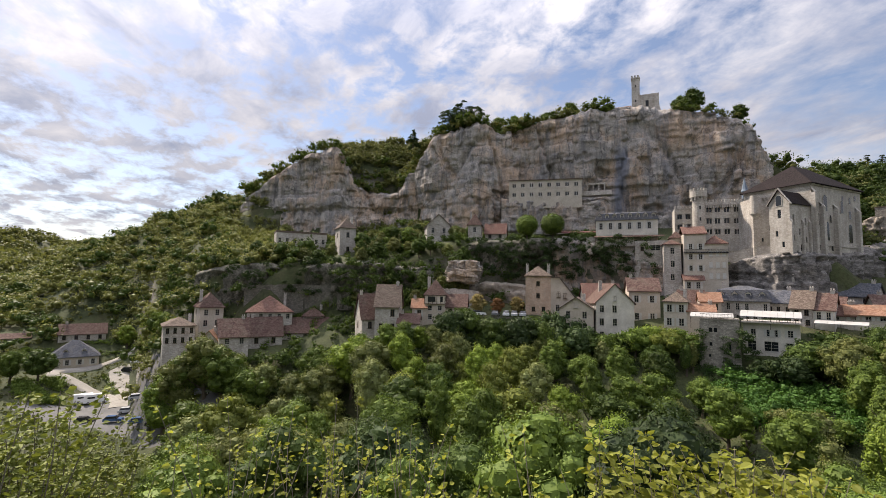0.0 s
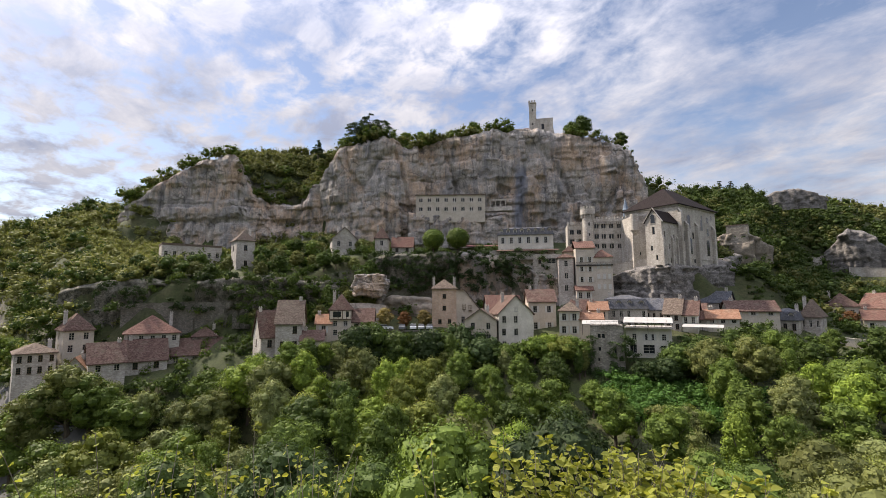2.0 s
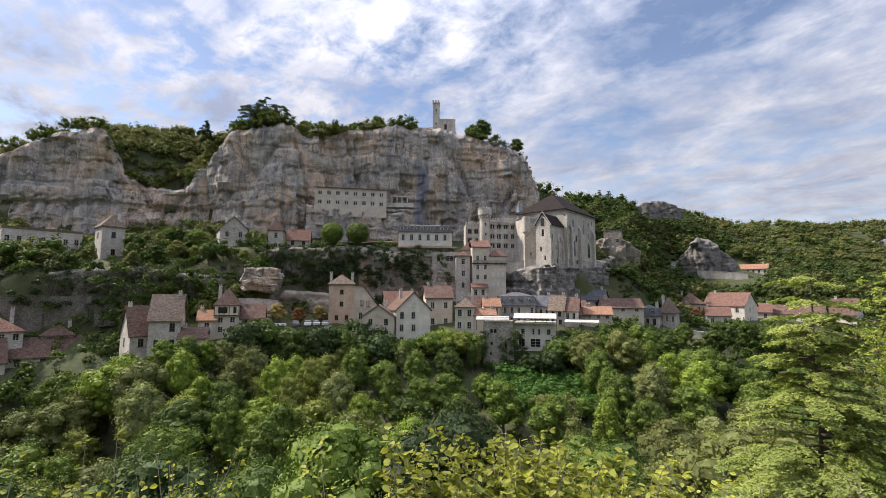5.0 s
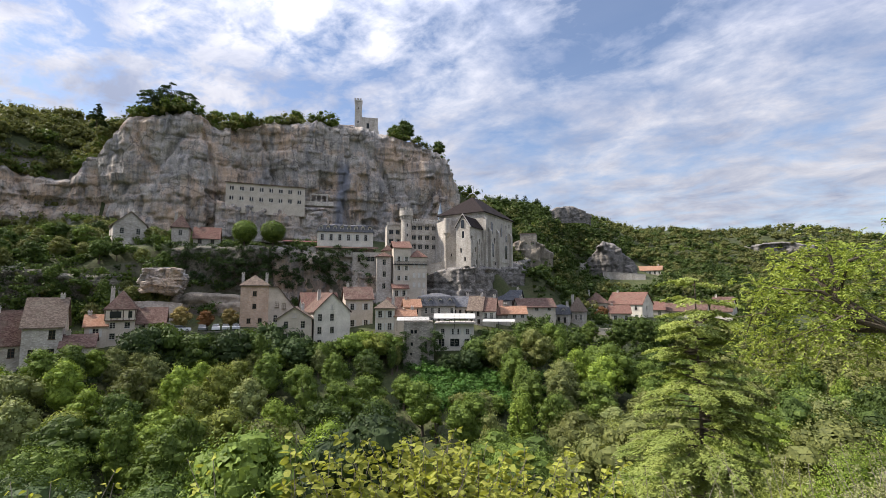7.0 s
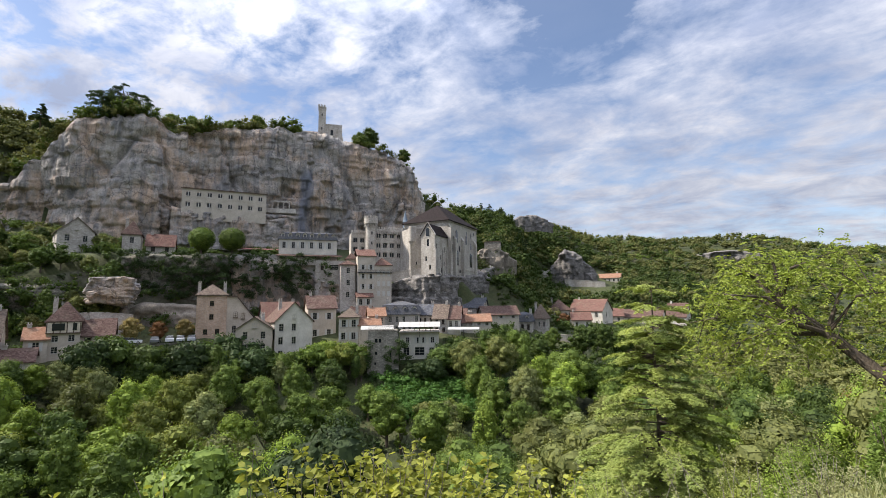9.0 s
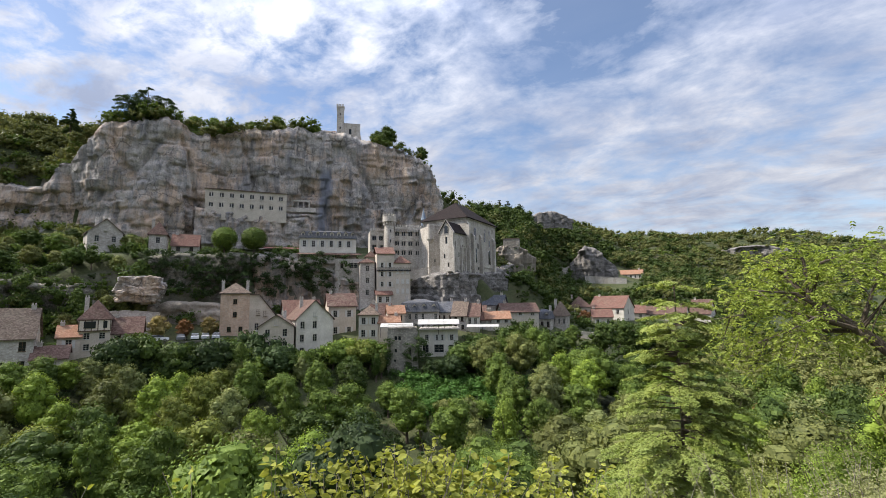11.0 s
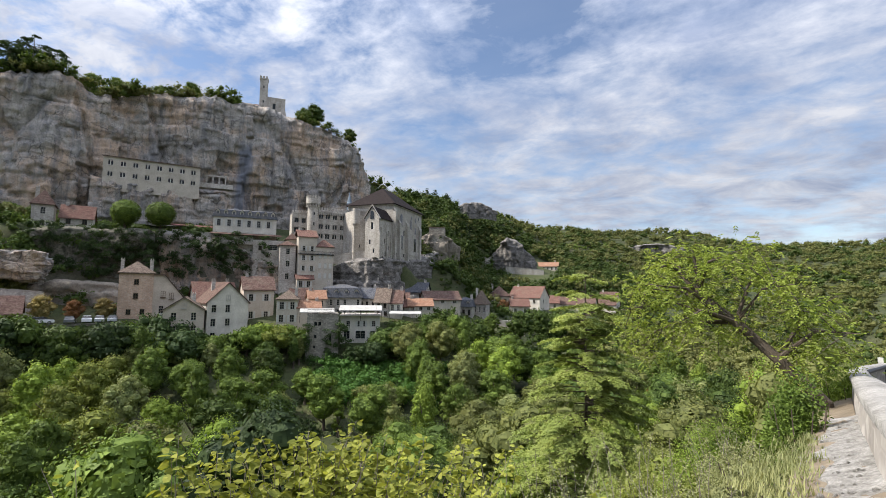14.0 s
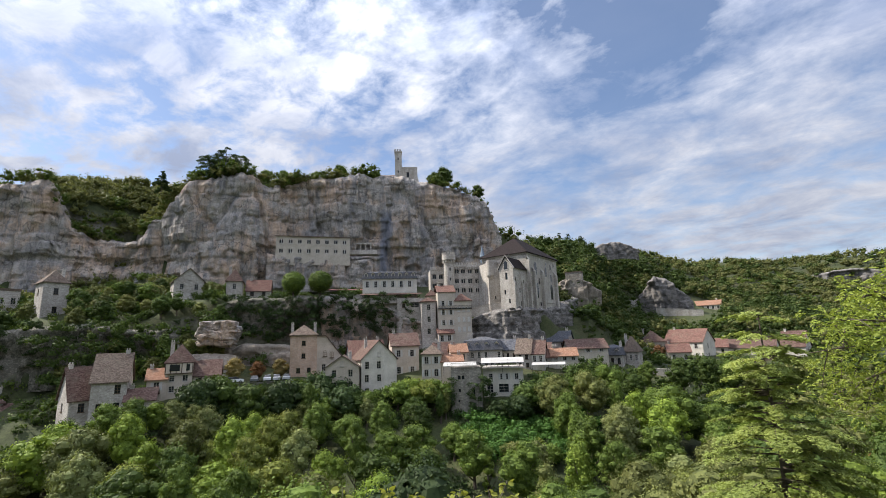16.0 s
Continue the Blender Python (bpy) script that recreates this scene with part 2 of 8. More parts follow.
    col = mix_col(nt, mix_col(nt, 1.0, wide, tall, "MULTIPLY"), col, (0.15, 0.17, 0.215))
    nt.links.new(col, b.inputs["Base Color"])
    bump(nt, b, fine.outputs[0], 0.8, 0.5)
    return m


def ground_mat(name):
    """Scrub, dry grass and leaf litter; bare limestone where it is steep."""
    m, nt, b, vec = start(name, 0.95)
    n1 = noise_node(nt, vec, 0.09, 6, 0.65)
    col = ramp_node(nt, n1.outputs[0], [(0.3, (0.030, 0.042, 0.016)), (0.5, (0.055, 0.068, 0.026)), (0.66, (0.075, 0.075, 0.035)), (0.8, (0.11, 0.10, 0.06))])
    n2 = noise_node(nt, vec, 1.4, 6, 0.7)
    col = mix_col(nt, 1.0, col, ramp_node(nt, n2.outputs[0], [(0.3, (0.5, 0.5, 0.5)), (0.7, (1.15, 1.15, 1.1))]), "MULTIPLY")
    geo = nt.nodes.new("ShaderNodeNewGeometry")
    sepn = nt.nodes.new("ShaderNodeSeparateXYZ")
    nt.links.new(geo.outputs["Normal"], sepn.inputs[0])
    steep = ramp_node(nt, sepn.outputs[2], [(0.28, (1, 1, 1)), (0.5, (0, 0, 0))])
    rock = ramp_node(nt, n2.outputs[0], [(0.3, (0.12, 0.11, 0.095)), (0.7, (0.3, 0.275, 0.235))])
    col = mix_col(nt, steep, col, rock)
    nt.links.new(col, b.inputs["Base Color"])
    bump(nt, b, n2.outputs[0], 0.6, 0.3)
    return m


def glass_pane(name):
    m, nt, b, vec = start(name, 0.12)
    b.inputs["Base Color"].default_value = (0.015, 0.018, 0.022, 1)
    b.inputs["Specular IOR Level"].default_value = 0.5
    return m


M_GROUND = ground_mat("scrub_ground")
M_CLIFF = cliff_rock("limestone_cliff")
# mossy rock toned darker than the cliff: the banks' shade is in its colour
M_MOSSYSHADE = plain("mossy_shaded_rock", (0.07, 0.075, 0.05), (0.30, 0.275, 0.225), 0.55, 0.95, 1.0, fine=4, vary=0.34)
M_SPUR = plain("grey_bedded_rock", (0.11, 0.106, 0.10), (0.33, 0.31, 0.29), 0.5, 0.95, 1.0, stretch=(0.8, 0.8, 1.8), fine=4, vary=0.3)
M_ROCK = plain("limestone_rock", (0.20, 0.18, 0.15), (0.38, 0.33, 0.27), 0.5, 0.95, 0.9, fine=5, vary=0.25)
WALLS = {
    "white": plain("white_render", (0.52, 0.49, 0.43), (0.74, 0.705, 0.63), 0.35, bumps=0.2),
    "cream": plain("cream_render", (0.44, 0.395, 0.33), (0.60, 0.545, 0.465), 0.35, bumps=0.2),
    "ochre": plain("ochre_render", (0.46, 0.40, 0.33), (0.60, 0.53, 0.44), 0.35, bumps=0.2),
    "stone": stonework("rubble_stone", (0.34, 0.315, 0.29), (0.58, 0.55, 0.505), (0.42, 0.39, 0.36)),
    "ashlar": stonework("pale_ashlar", (0.38, 0.36, 0.325), (0.54, 0.51, 0.465), (0.38, 0.355, 0.32), 1.6, 0.25),
    "brick": stonework("pinkish_rubble", (0.44, 0.30, 0.22), (0.62, 0.45, 0.34), (0.49, 0.40, 0.33), 2.6),
    "old": stonework("weathered_tower_stone", (0.20, 0.185, 0.16), (0.40, 0.37, 0.325), (0.22, 0.205, 0.18), 2.0, 0.7),
    "timber": plain("timbered_plaster", (0.57, 0.49, 0.40), (0.73, 0.65, 0.55), 0.5, bumps=0.2),
    # dark stone of the ivied wall; also carries the lower terrace wall's shade
    "dark": stonework("dark_mossy_shade_stone", (0.12, 0.115, 0.095), (0.26, 0.24, 0.2), (0.12, 0.115, 0.1)),
}
TILES = {
    "brown": tile_roof("brown_tiles", (0.066, 0.040, 0.034), (0.10, 0.062, 0.052), (0.155, 0.105, 0.088)),
    "red": tile_roof("red_brown_tiles", (0.095, 0.052, 0.043), (0.14, 0.076, 0.062), (0.195, 0.118, 0.096)),
    "orange": tile_roof("orange_tiles", (0.19, 0.098, 0.064), (0.24, 0.132, 0.086), (0.29, 0.18, 0.125)),
    "grey": tile_roof("weathered_tiles", (0.085, 0.064, 0.052), (0.125, 0.096, 0.078), (0.18, 0.142, 0.116)),
    "slate": tile_roof("slate", (0.05, 0.055, 0.065), (0.08, 0.085, 0.1), (0.12, 0.125, 0.14)),
    "church": tile_roof("dark_church_tiles", (0.014, 0.011, 0.011), (0.021, 0.016, 0.016), (0.03, 0.023, 0.022), (0.026, 0.022, 0.021)),
}
M_GLASS = glass_pane("window_glass")
M_FRAME = plain("painted_frame", (0.42, 0.40, 0.36), (0.5, 0.48, 0.44), 2, 0.6, 0)
M_DARKWOOD = plain("dark_timber", (0.075, 0.05, 0.035), (0.13, 0.09, 0.06), 2, 0.8, 0.2)
M_SHUTTER = plain("pale_shutter_paint", (0.50, 0.50, 0.47), (0.6, 0.6, 0.56), 2, 0.6, 0)
M_IRON = plain("dark_iron", (0.03, 0.03, 0.035), (0.05, 0.05, 0.055), 2, 0.5, 0, 0.6)
M_CANVAS = plain("white_canvas", (0.34, 0.335, 0.315), (0.42, 0.415, 0.395), 0.8, 0.7, 0.1, vary=0.03)
M_REDCANVAS = plain("faded_red_canvas", (0.10, 0.035, 0.035), (0.15, 0.05, 0.048), 0.8, 0.8, 0.1)
M_ASPHALT = plain("grey_asphalt", (0.10, 0.10, 0.10), (0.15, 0.148, 0.143), 0.3, 0.9, 0.3)
M_GRAVEL = plain("pale_gravel", (0.26, 0.245, 0.215), (0.36, 0.34, 0.30), 0.25, 0.95, 0.3)
M_BARK = plain("bark", (0.07, 0.055, 0.04), (0.14, 0.115, 0.09), 2.5, 0.95, 0.8, stretch=(1, 1, 0.3))
M_TWIG = plain("grey_twig", (0.16, 0.14, 0.11), (0.26, 0.23, 0.19), 6, 0.9, 0.3)
M_COPPER = plain("blue_grey_lead", (0.13, 0.18, 0.24), (0.2, 0.25, 0.3), 2, 0.5, 0.1)
LEAVES = {
    "deep": foliage("leaves_deep_green", (0.013, 0.030, 0.010), (0.126, 0.182, 0.045)),
    "mid": foliage("leaves_mid_green", (0.021, 0.046, 0.012), (0.214, 0.292, 0.063)),
    "fresh": foliage("leaves_fresh_green", (0.045, 0.086, 0.016), (0.310, 0.403, 0.069)),
    "yellow": foliage("leaves_yellow_green", (0.060, 0.085, 0.020), (0.31, 0.34, 0.085)),
    "olive": foliage("leaves_olive", (0.050, 0.066, 0.024), (0.25, 0.265, 0.095)),
    "silver": foliage("leaves_silver_green", (0.059, 0.077, 0.032), (0.296, 0.325, 0.134)),
    "rust": foliage("leaves_rust", (0.156, 0.072, 0.036), (0.288, 0.144, 0.069)),
    "gold": foliage("leaves_gold", (0.22, 0.17, 0.07), (0.36, 0.28, 0.13)),
    "ivy": foliage("leaves_ivy", (0.016, 0.030, 0.016), (0.081, 0.123, 0.044), 0.2),
    "cedar": foliage("needles_cedar", (0.17, 0.225, 0.07), (0.44, 0.50, 0.16), 0.3),
    "pine": foliage("needles_dark", (0.034, 0.056, 0.036), (0.092, 0.135, 0.075), 0.2),
    "walnut": foliage("leaves_walnut", (0.125, 0.185, 0.034), (0.43, 0.49, 0.115), 0.42),
    "hazel": foliage("leaves_hazel", (0.12, 0.165, 0.034), (0.49, 0.48, 0.11), 0.45),
    "scrub": foliage("leaves_scrub_woods", (0.066, 0.079, 0.030), (0.274, 0.279, 0.106), 0.3),
    "dry": foliage("leaves_dry_scrub", (0.130, 0.150, 0.070), (0.36, 0.36, 0.19), 0.3),
    "meadow": foliage("leaves_creeper_green", (0.050, 0.120, 0.028), (0.13, 0.26, 0.06)),
}

# ---- geometry helpers ----


class Geo:
    """Collects corners and faces of one mesh."""

    def __init__(self):
        self.v, self.f = [], []

    def poly(self, *pts):
        i = len(self.v)
        self.v += [tuple(p) for p in pts]
        self.f.append(tuple(range(i, i + len(pts))))

    def box(self, x0, x1, y0, y1, z0, z1):
        i = len(self.v)
        self.v += [(x, y, z) for z in (z0, z1) for x, y in ((x0, y0), (x1, y0), (x1, y1), (x0, y1))]
        self.f += [tuple(i + k for k in q) for q in ((3, 2, 1, 0), (4, 5, 6, 7), (0, 1, 5, 4), (1, 2, 6, 5), (2, 3, 7, 6), (3, 0, 4, 7))]

    def slab(self, pts, thick):
        """A sheet of real thickness: the corners from above, counter-clockwise."""
        i, n = len(self.v), len(pts)
        self.v += [tuple(p) for p in pts] + [(p[0], p[1], p[2] - thick) for p in pts]
        self.f.append(tuple(range(i, i + n)))
        self.f.append(tuple(range(i + 2 * n - 1, i + n - 1, -1)))
        self.f += [(i + n + k, i + n + (k + 1) % n, i + (k + 1) % n, i + k) for k in range(n)]

    def tube(self, pts, radii, sides=7):
        """A tapered round bar along pts."""
        i0 = len(self.v)
        for k, p in enumerate(pts):
            p = Vector(p)
            d = Vector(pts[min(k + 1, len(pts) - 1)]) - Vector(pts[max(k - 1, 0)])
            a = d.orthogonal().normalized() if d.length else Vector((1, 0, 0))
            b = d.normalized().cross(a)
            for s in range(sides):
                w = 2 * math.pi * s / sides
                self.v.append(tuple(p + (a * math.cos(w) + b * math.sin(w)) * radii[k]))
        for k in range(len(pts) - 1):
            for s in range(sides):
                q, r = i0 + k * sides, (s + 1) % sides
                self.f.append((q + s, q + r, q + sides + r, q + sides + s))
        self.f.append(tuple(range(i0 + sides - 1, i0 - 1, -1)))
        self.f.append(tuple(range(len(self.v) - sides, len(self.v))))

    def mesh(self, name):
        index, corners, faces = {}, [], []
        for p in self.v:                                 # corners in one place are one corner
            key = tuple(round(c, 3) for c in p)
            if key not in index:
                index[key] = len(corners)
                corners.append(p)
        for f in self.f:
            q = list(dict.fromkeys(index[tuple(round(c, 3) for c in self.v[i])] for i in f))
            if len(q) > 2:
                faces.append(q)
        me = bpy.data.meshes.new(name)
        me.from_pydata(corners, [], faces)
        me.update()
        return me


def part(name, geo, material, parent=None, label="", at=None, smooth=False):
    """One mesh object under a thing or a part. geo: a Geo or a mesh that is shared."""
    me = geo.mesh(name) if isinstance(geo, Geo) else geo
    if material and not me.materials:
        me.materials.append(material)
    if smooth:
        me.shade_smooth()
    ob = new(name, me)
    if parent:
        ob.parent = parent
    if at is not None:
        ob.matrix_basis = at
    if label:
        ob["label"] = label
    return ob


def thing(name, label, category, at, group="", kind=""):
    ob = new(name)
    ob.matrix_basis = at
    return tagged(ob, label, category, group, kind)


def array_mesh(name, verts, faces):
    """A mesh of four-cornered faces from numpy arrays."""
    me = bpy.data.meshes.new(name)
    n = len(faces)
    me.vertices.add(len(verts))
    me.vertices.foreach_set("co", np.ascontiguousarray(verts, np.float32).ravel())
    me.loops.add(4 * n)
    me.loops.foreach_set("vertex_index", np.ascontiguousarray(faces, np.int32).ravel())
    me.polygons.add(n)
    me.polygons.foreach_set("loop_start", np.arange(0, 4 * n, 4, dtype=np.int32))
    me.update(calc_edges=True)
    return me


# ---- the cliff: a curved face with beds, fissures and overhangs ----
CLIFF = ((-48.5, 244, 54, 74), (-46.6, 234, 54, 81), (-44, 228, 54, 90), (-40.8, 221, 53, 97), (-38, 214, 53, 100), (-36.9, 213, 53, 96.5), (-36.0, 212.5, 53, 90), (-35.2, 212, 53, 82), (-33.4, 211, 54, 78), (-29.8, 208, 54, 77.5), (-28.6, 204, 54, 86), (-27.0, 199, 54, 94), (-25, 193, 54, 100), (-22.5, 187, 54, 102), (-20, 185, 55, 103.5), (-18, 186, 55, 103), (-16.6, 187, 56, 99), (-12, 188, 58, 104.5), (-5.4, 190, 58, 107.5), (-1, 191, 58, 108), (3, 191, 58, 106), (6, 192, 56, 103), (9, 193, 56, 99.5), (10.9, 195, 56, 96), (11.8, 201, 56, 88), (12.3, 212, 56, 80), (12.6, 226, 60, 78))


CLIFF_AZ, CLIFF_R, CLIFF_TOP = ([c[i] for c in CLIFF] for i in (0, 1, 3))

# ---- the lie of the land: heights along rays from the viewpoint ----
COLUMNS = {
    -80: ((0, 33.3), (3, 33), (8, 29), (25, 15), (60, 3), (110, -2), (150, -1), (200, 4), (300, 14), (450, 30), (700, 92), (3000, 95)),
    -67: ((0, 33.3), (3, 33), (8, 29), (25, 15), (60, 2), (110, -2), (150, -1.5), (175, 0), (197, 4.4), (205, 5.4), (220, 12), (250, 20), (300, 30), (400, 34), (600, 50), (700, 82), (3000, 90)),
    -60: ((0, 33.3), (3, 33), (8, 29), (25, 15), (60, 1), (110, -2.2), (145, -1.8), (172, -1), (183, 1), (195, 4.2), (205, 6), (215, 12), (235, 26), (300, 53), (340, 55), (600, 55), (700, 66), (3000, 76)),
    -57.5: ((0, 33.3), (3, 33), (8, 29), (25, 15), (60, 1), (110, -2.2), (150, -1.8), (170, -1), (180, 1.5), (192, 3.8), (205, 7.3), (212, 10.5), (230, 25), (290, 59), (340, 62), (3000, 77)),
    -55: ((0, 33.3), (3, 33), (8, 29), (25, 15), (60, 1), (110, -2.2), (130, -1.8), (136, 5), (141, 11), (150, 14), (165, 17), (185, 25), (230, 45), (290, 68), (340, 71), (3000, 80)),
    -50: ((0, 33.3), (3, 33), (8, 29), (25, 15), (60, 1), (110, -2), (118, 3), (130, 13), (138, 17), (146, 20), (157, 24), (160.5, 38), (178, 43), (230, 58), (275, 77), (330, 80), (3000, 85)),
    -42: ((0, 33.3), (3, 33), (8, 29), (25, 15), (60, 1), (95, -2), (114, -1), (128, 14), (149, 24), (151.5, 40), (172, 46), (190, 50), (226, 59), (234, 88), (270, 98), (3000, 100)),
    -36: ((0, 33.3), (3, 33), (8, 29), (25, 15), (60, 1), (92, -1), (104, 2), (118, 18), (145.5, 27), (148, 40), (160, 44), (180, 50), (218, 58), (224, 94), (250, 108), (280, 110), (3000, 105)),
    -30: ((0, 33.3), (3, 33), (8, 29), (25, 15), (60, 2), (95, 9), (112, 21), (126, 24), (143.5, 30), (146.5, 41), (155, 45), (175, 53), (212, 60), (217, 81), (228, 94), (243, 109), (270, 112), (3000, 112)),
    -24: ((0, 33.3), (3, 33), (8, 29), (25, 15), (60, 1), (95, 8), (114, 20), (121, 25), (128, 27), (144.5, 36), (148, 47), (153, 50), (168, 54), (192, 60), (198, 100), (230, 105), (3000, 108)),
    -20: ((0, 33.3), (3, 33), (8, 29), (25, 15), (60, 1), (95, 8), (112, 15), (121.5, 18.5), (123, 26.6), (132, 27.2), (144, 34), (148, 48), (151, 51), (165, 54), (193, 62), (199, 104), (230, 107), (3000, 109)),
    -13: ((0, 33.3), (3, 33), (8, 29), (25, 15), (60, 1), (95, 8), (114, 16), (122, 19), (123.5, 26.6), (135, 27.5), (146.5, 33), (149.6, 51), (165, 54), (193, 62), (199, 105), (230, 108), (3000, 110)),
    -4: ((0, 33.3), (3, 33), (8, 29), (25, 15), (60, 2), (95, 9), (112, 19), (118, 23), (126, 25.5), (135, 28), (146.5, 33), (149.6, 50.5), (165, 53), (195, 66), (201, 107), (230, 111), (3000, 113)),
    4: ((0, 33.3), (3, 33), (8, 29), (25, 15), (60, 2), (95, 10), (110, 16), (118, 23), (137, 30), (147, 34), (151, 44), (156, 46), (168, 50), (199, 66), (205, 104), (230, 108), (3000, 113)),
    11: ((0, 33.3), (3, 33), (8, 29), (25, 15), (60, 2), (95, 11), (110, 17), (118, 24), (135, 29), (149, 32), (152, 44), (172, 46), (205, 60), (212, 86), (240, 92), (3000, 108)),
    16: ((0, 33.3), (3, 33), (8, 29), (25, 15), (60, 2), (95, 11), (112, 18), (122, 25), (138, 29), (150.5, 32), (154, 44), (175, 46), (205, 62), (245, 84), (330, 93), (3000, 105)),
    21: ((0, 33.3), (3, 33), (8, 29), (25, 15), (60, 2), (95, 10), (115, 18), (128, 26), (150, 29), (170, 36), (205, 58), (255, 83), (330, 92), (3000, 105)),
    28: ((0, 33.3), (3, 33), (8, 29), (25, 15), (60, 2), (100, 9), (140, 20), (155, 25), (200, 28), (225, 36), (262, 41), (267, 45), (276, 47.5), (280, 54), (300, 68), (335, 89), (420, 92), (3000, 105)),
    36: ((0, 33.3), (3, 33), (8, 29), (25, 16), (60, 5), (100, 8), (150, 15), (195, 23), (225, 27), (262, 42), (292, 47), (350, 68), (425, 89), (3000, 105)),
    47: ((0, 33.3), (3, 33), (9, 30), (25, 19), (60, 9), (100, 8), (150, 9), (220, 20), (280, 33), (400, 60), (434, 63), (441, 73), (490, 92), (3000, 105)),
    58: ((0, 33.3), (4, 32.8), (10, 30.5), (25, 24), (60, 14), (120, 8), (200, 14), (300, 28), (440, 60), (530, 77), (3000, 105)),
    72: ((0, 33.2), (4, 33), (12, 32.6), (28, 31.2), (45, 28), (70, 20), (130, 10), (200, 14), (320, 34), (540, 74), (3000, 105)),
}
AZS = sorted(COLUMNS)


def profile(az, r):
    return np.interp(r, [p[0] for p in COLUMNS[az]], [p[1] for p in COLUMNS[az]])


def ground_at(az, r):
    """Height of the ground at compass degrees az and distance r, before its fine relief."""
    az = min(max(az, AZS[0]), AZS[-1])
    for a, b in zip(AZS, AZS[1:]):
        if az <= b:
            k = (az - a) / (b - a)
            k = k * k * (3 - 2 * k)
            z = float(profile(a, r) * (1 - k) + profile(b, r) * k)
            break
    if -48 < az < 12:                                   # the step of the cliff itself
        rc, zt = np.interp(az, CLIFF_AZ, CLIFF_R), np.interp(az, CLIFF_AZ, CLIFF_TOP)
        if r < rc + 9:
            z = min(z, 50 + max(0.0, r - 165) * 0.32)
        elif r < rc + 40:
            z = max(z, zt - 1.6)
    return z


def rough_ground(x, y, r):
    return noise.noise((x * 0.05, y * 0.05, 3)) * min(r / 60, 2.0) + noise.noise((x * 0.2, y * 0.2, 7)) * min(r / 150, 0.5)


def ground_xy(x, y):
    r = math.hypot(x, y)
    return ground_at(math.degrees(math.atan2(x, y)), r) + rough_ground(x, y, r)


def polar(az, r):
    return r * math.sin(radians(az)), r * math.cos(radians(az))


def build_ground():
    radii = [0.6, 1.5, 3, 5, 8, 12, 17, 25, 34, 44, 54, 64, 74, 84] + list(np.arange(92, 300, 2.2)) + list(np.arange(300, 560, 8)) + [600, 700, 900, 1300, 2000, 3200]
    az_list = list(np.arange(-80, 72.01, 0.8)) + list(np.arange(80, 276, 12))
    verts, faces = [(0, 0, 33.3)], []
    for az in az_list:
        for r in radii:
            if az > 73:                      # the hillside behind the viewpoint
                k = min((az - 72) / 40, 1, (280 - az) / 40)
                z = ground_at(72 if az < 176 else -80, r) * (1 - k) + k * (33.3 + max(0, r - 6) * 0.22 if r < 400 else 120)
            else:
                z = ground_at(az, r)
            x, y = polar(az, r)
            verts.append((x, y, z + rough_ground(x, y, r)))
    n = len(radii)
    for i in range(len(az_list)):
        a, b = 1 + i * n, 1 + ((i + 1) % len(az_list)) * n
        for k in range(n - 1):
            faces.append((a + k, b + k, b + k + 1, a + k + 1)[::-1])
        faces.append((0, b, a)[::-1])
    me = bpy.data.meshes.new("ground")
    me.from_pydata(verts, [], [f[::-1] for f in faces])
    me.update()
    me.materials.append(M_GROUND)
    me.shade_smooth()
    tagged(new("ground", me), "scrubby valley floor and limestone hillsides", "ground", kind="structure")


build_ground()

def crag(u, z, seed, k=1.0):
    """How far the rock stands out: long beds that come and go, upright joints, flat facets and clefts."""
    u, z = u / k, z / k
    wz = z + 1.6 * noise.noise((u * 0.025, seed, 2)) + 0.5 * noise.noise((u * 0.15, seed, z * 0.1))
    wu = u + 2.2 * noise.noise((u * 0.05, z * 0.045, seed + 4)) + 0.6 * noise.noise((u * 0.2, z * 0.15, seed + 9))
    out = 0.0
    for thick, amp, off in ((8.5, 0.7, 0), (3.1, 0.3, 17), (1.3, 0.14, 41)):
        row = wz / thick + off
        here = 1.5 * max(0.0, noise.noise((u * 0.045, math.floor(row) * 3.7, seed + off)) + 0.12)
        out += amp * here * (noise.cell((math.floor(row) + 0.5, seed + 0.5, off + 0.5)) - 0.5)
        f = row - math.floor(row)
        out -= amp * 0.5 * here * max(0.0, 1 - f * 7)                      # the shadow line under a bed
    for wide, amp, off in ((11.0, 1.7, 5), (4.6, 1.0, 23), (2.1, 0.5, 57)):
        block = math.floor(wz / (wide * 1.7) + off)
        col_ = wu / wide + noise.cell((block + 0.5, off + 0.5, seed + 0.5)) * 3
        out += amp * (noise.cell((math.floor(col_) + 0.5, block + 0.5, seed + off + 0.5)) - 0.5)
        f = col_ - math.floor(col_)
        out += amp * 0.55 * (f - 0.5)                                      # each facet is turned a little
    out -= 2.0 * max(0, 1 - abs(noise.noise((u * 0.045, seed + 11, z * 0.012))) * 16)
    out += 0.9 * noise.noise((u * 0.05, seed, z * 0.05)) + 0.3 * noise.noise((u * 0.4, seed, z * 0.4)) + 0.2 * noise.noise((u * 1.1, seed, z * 1.1))
    return out * k


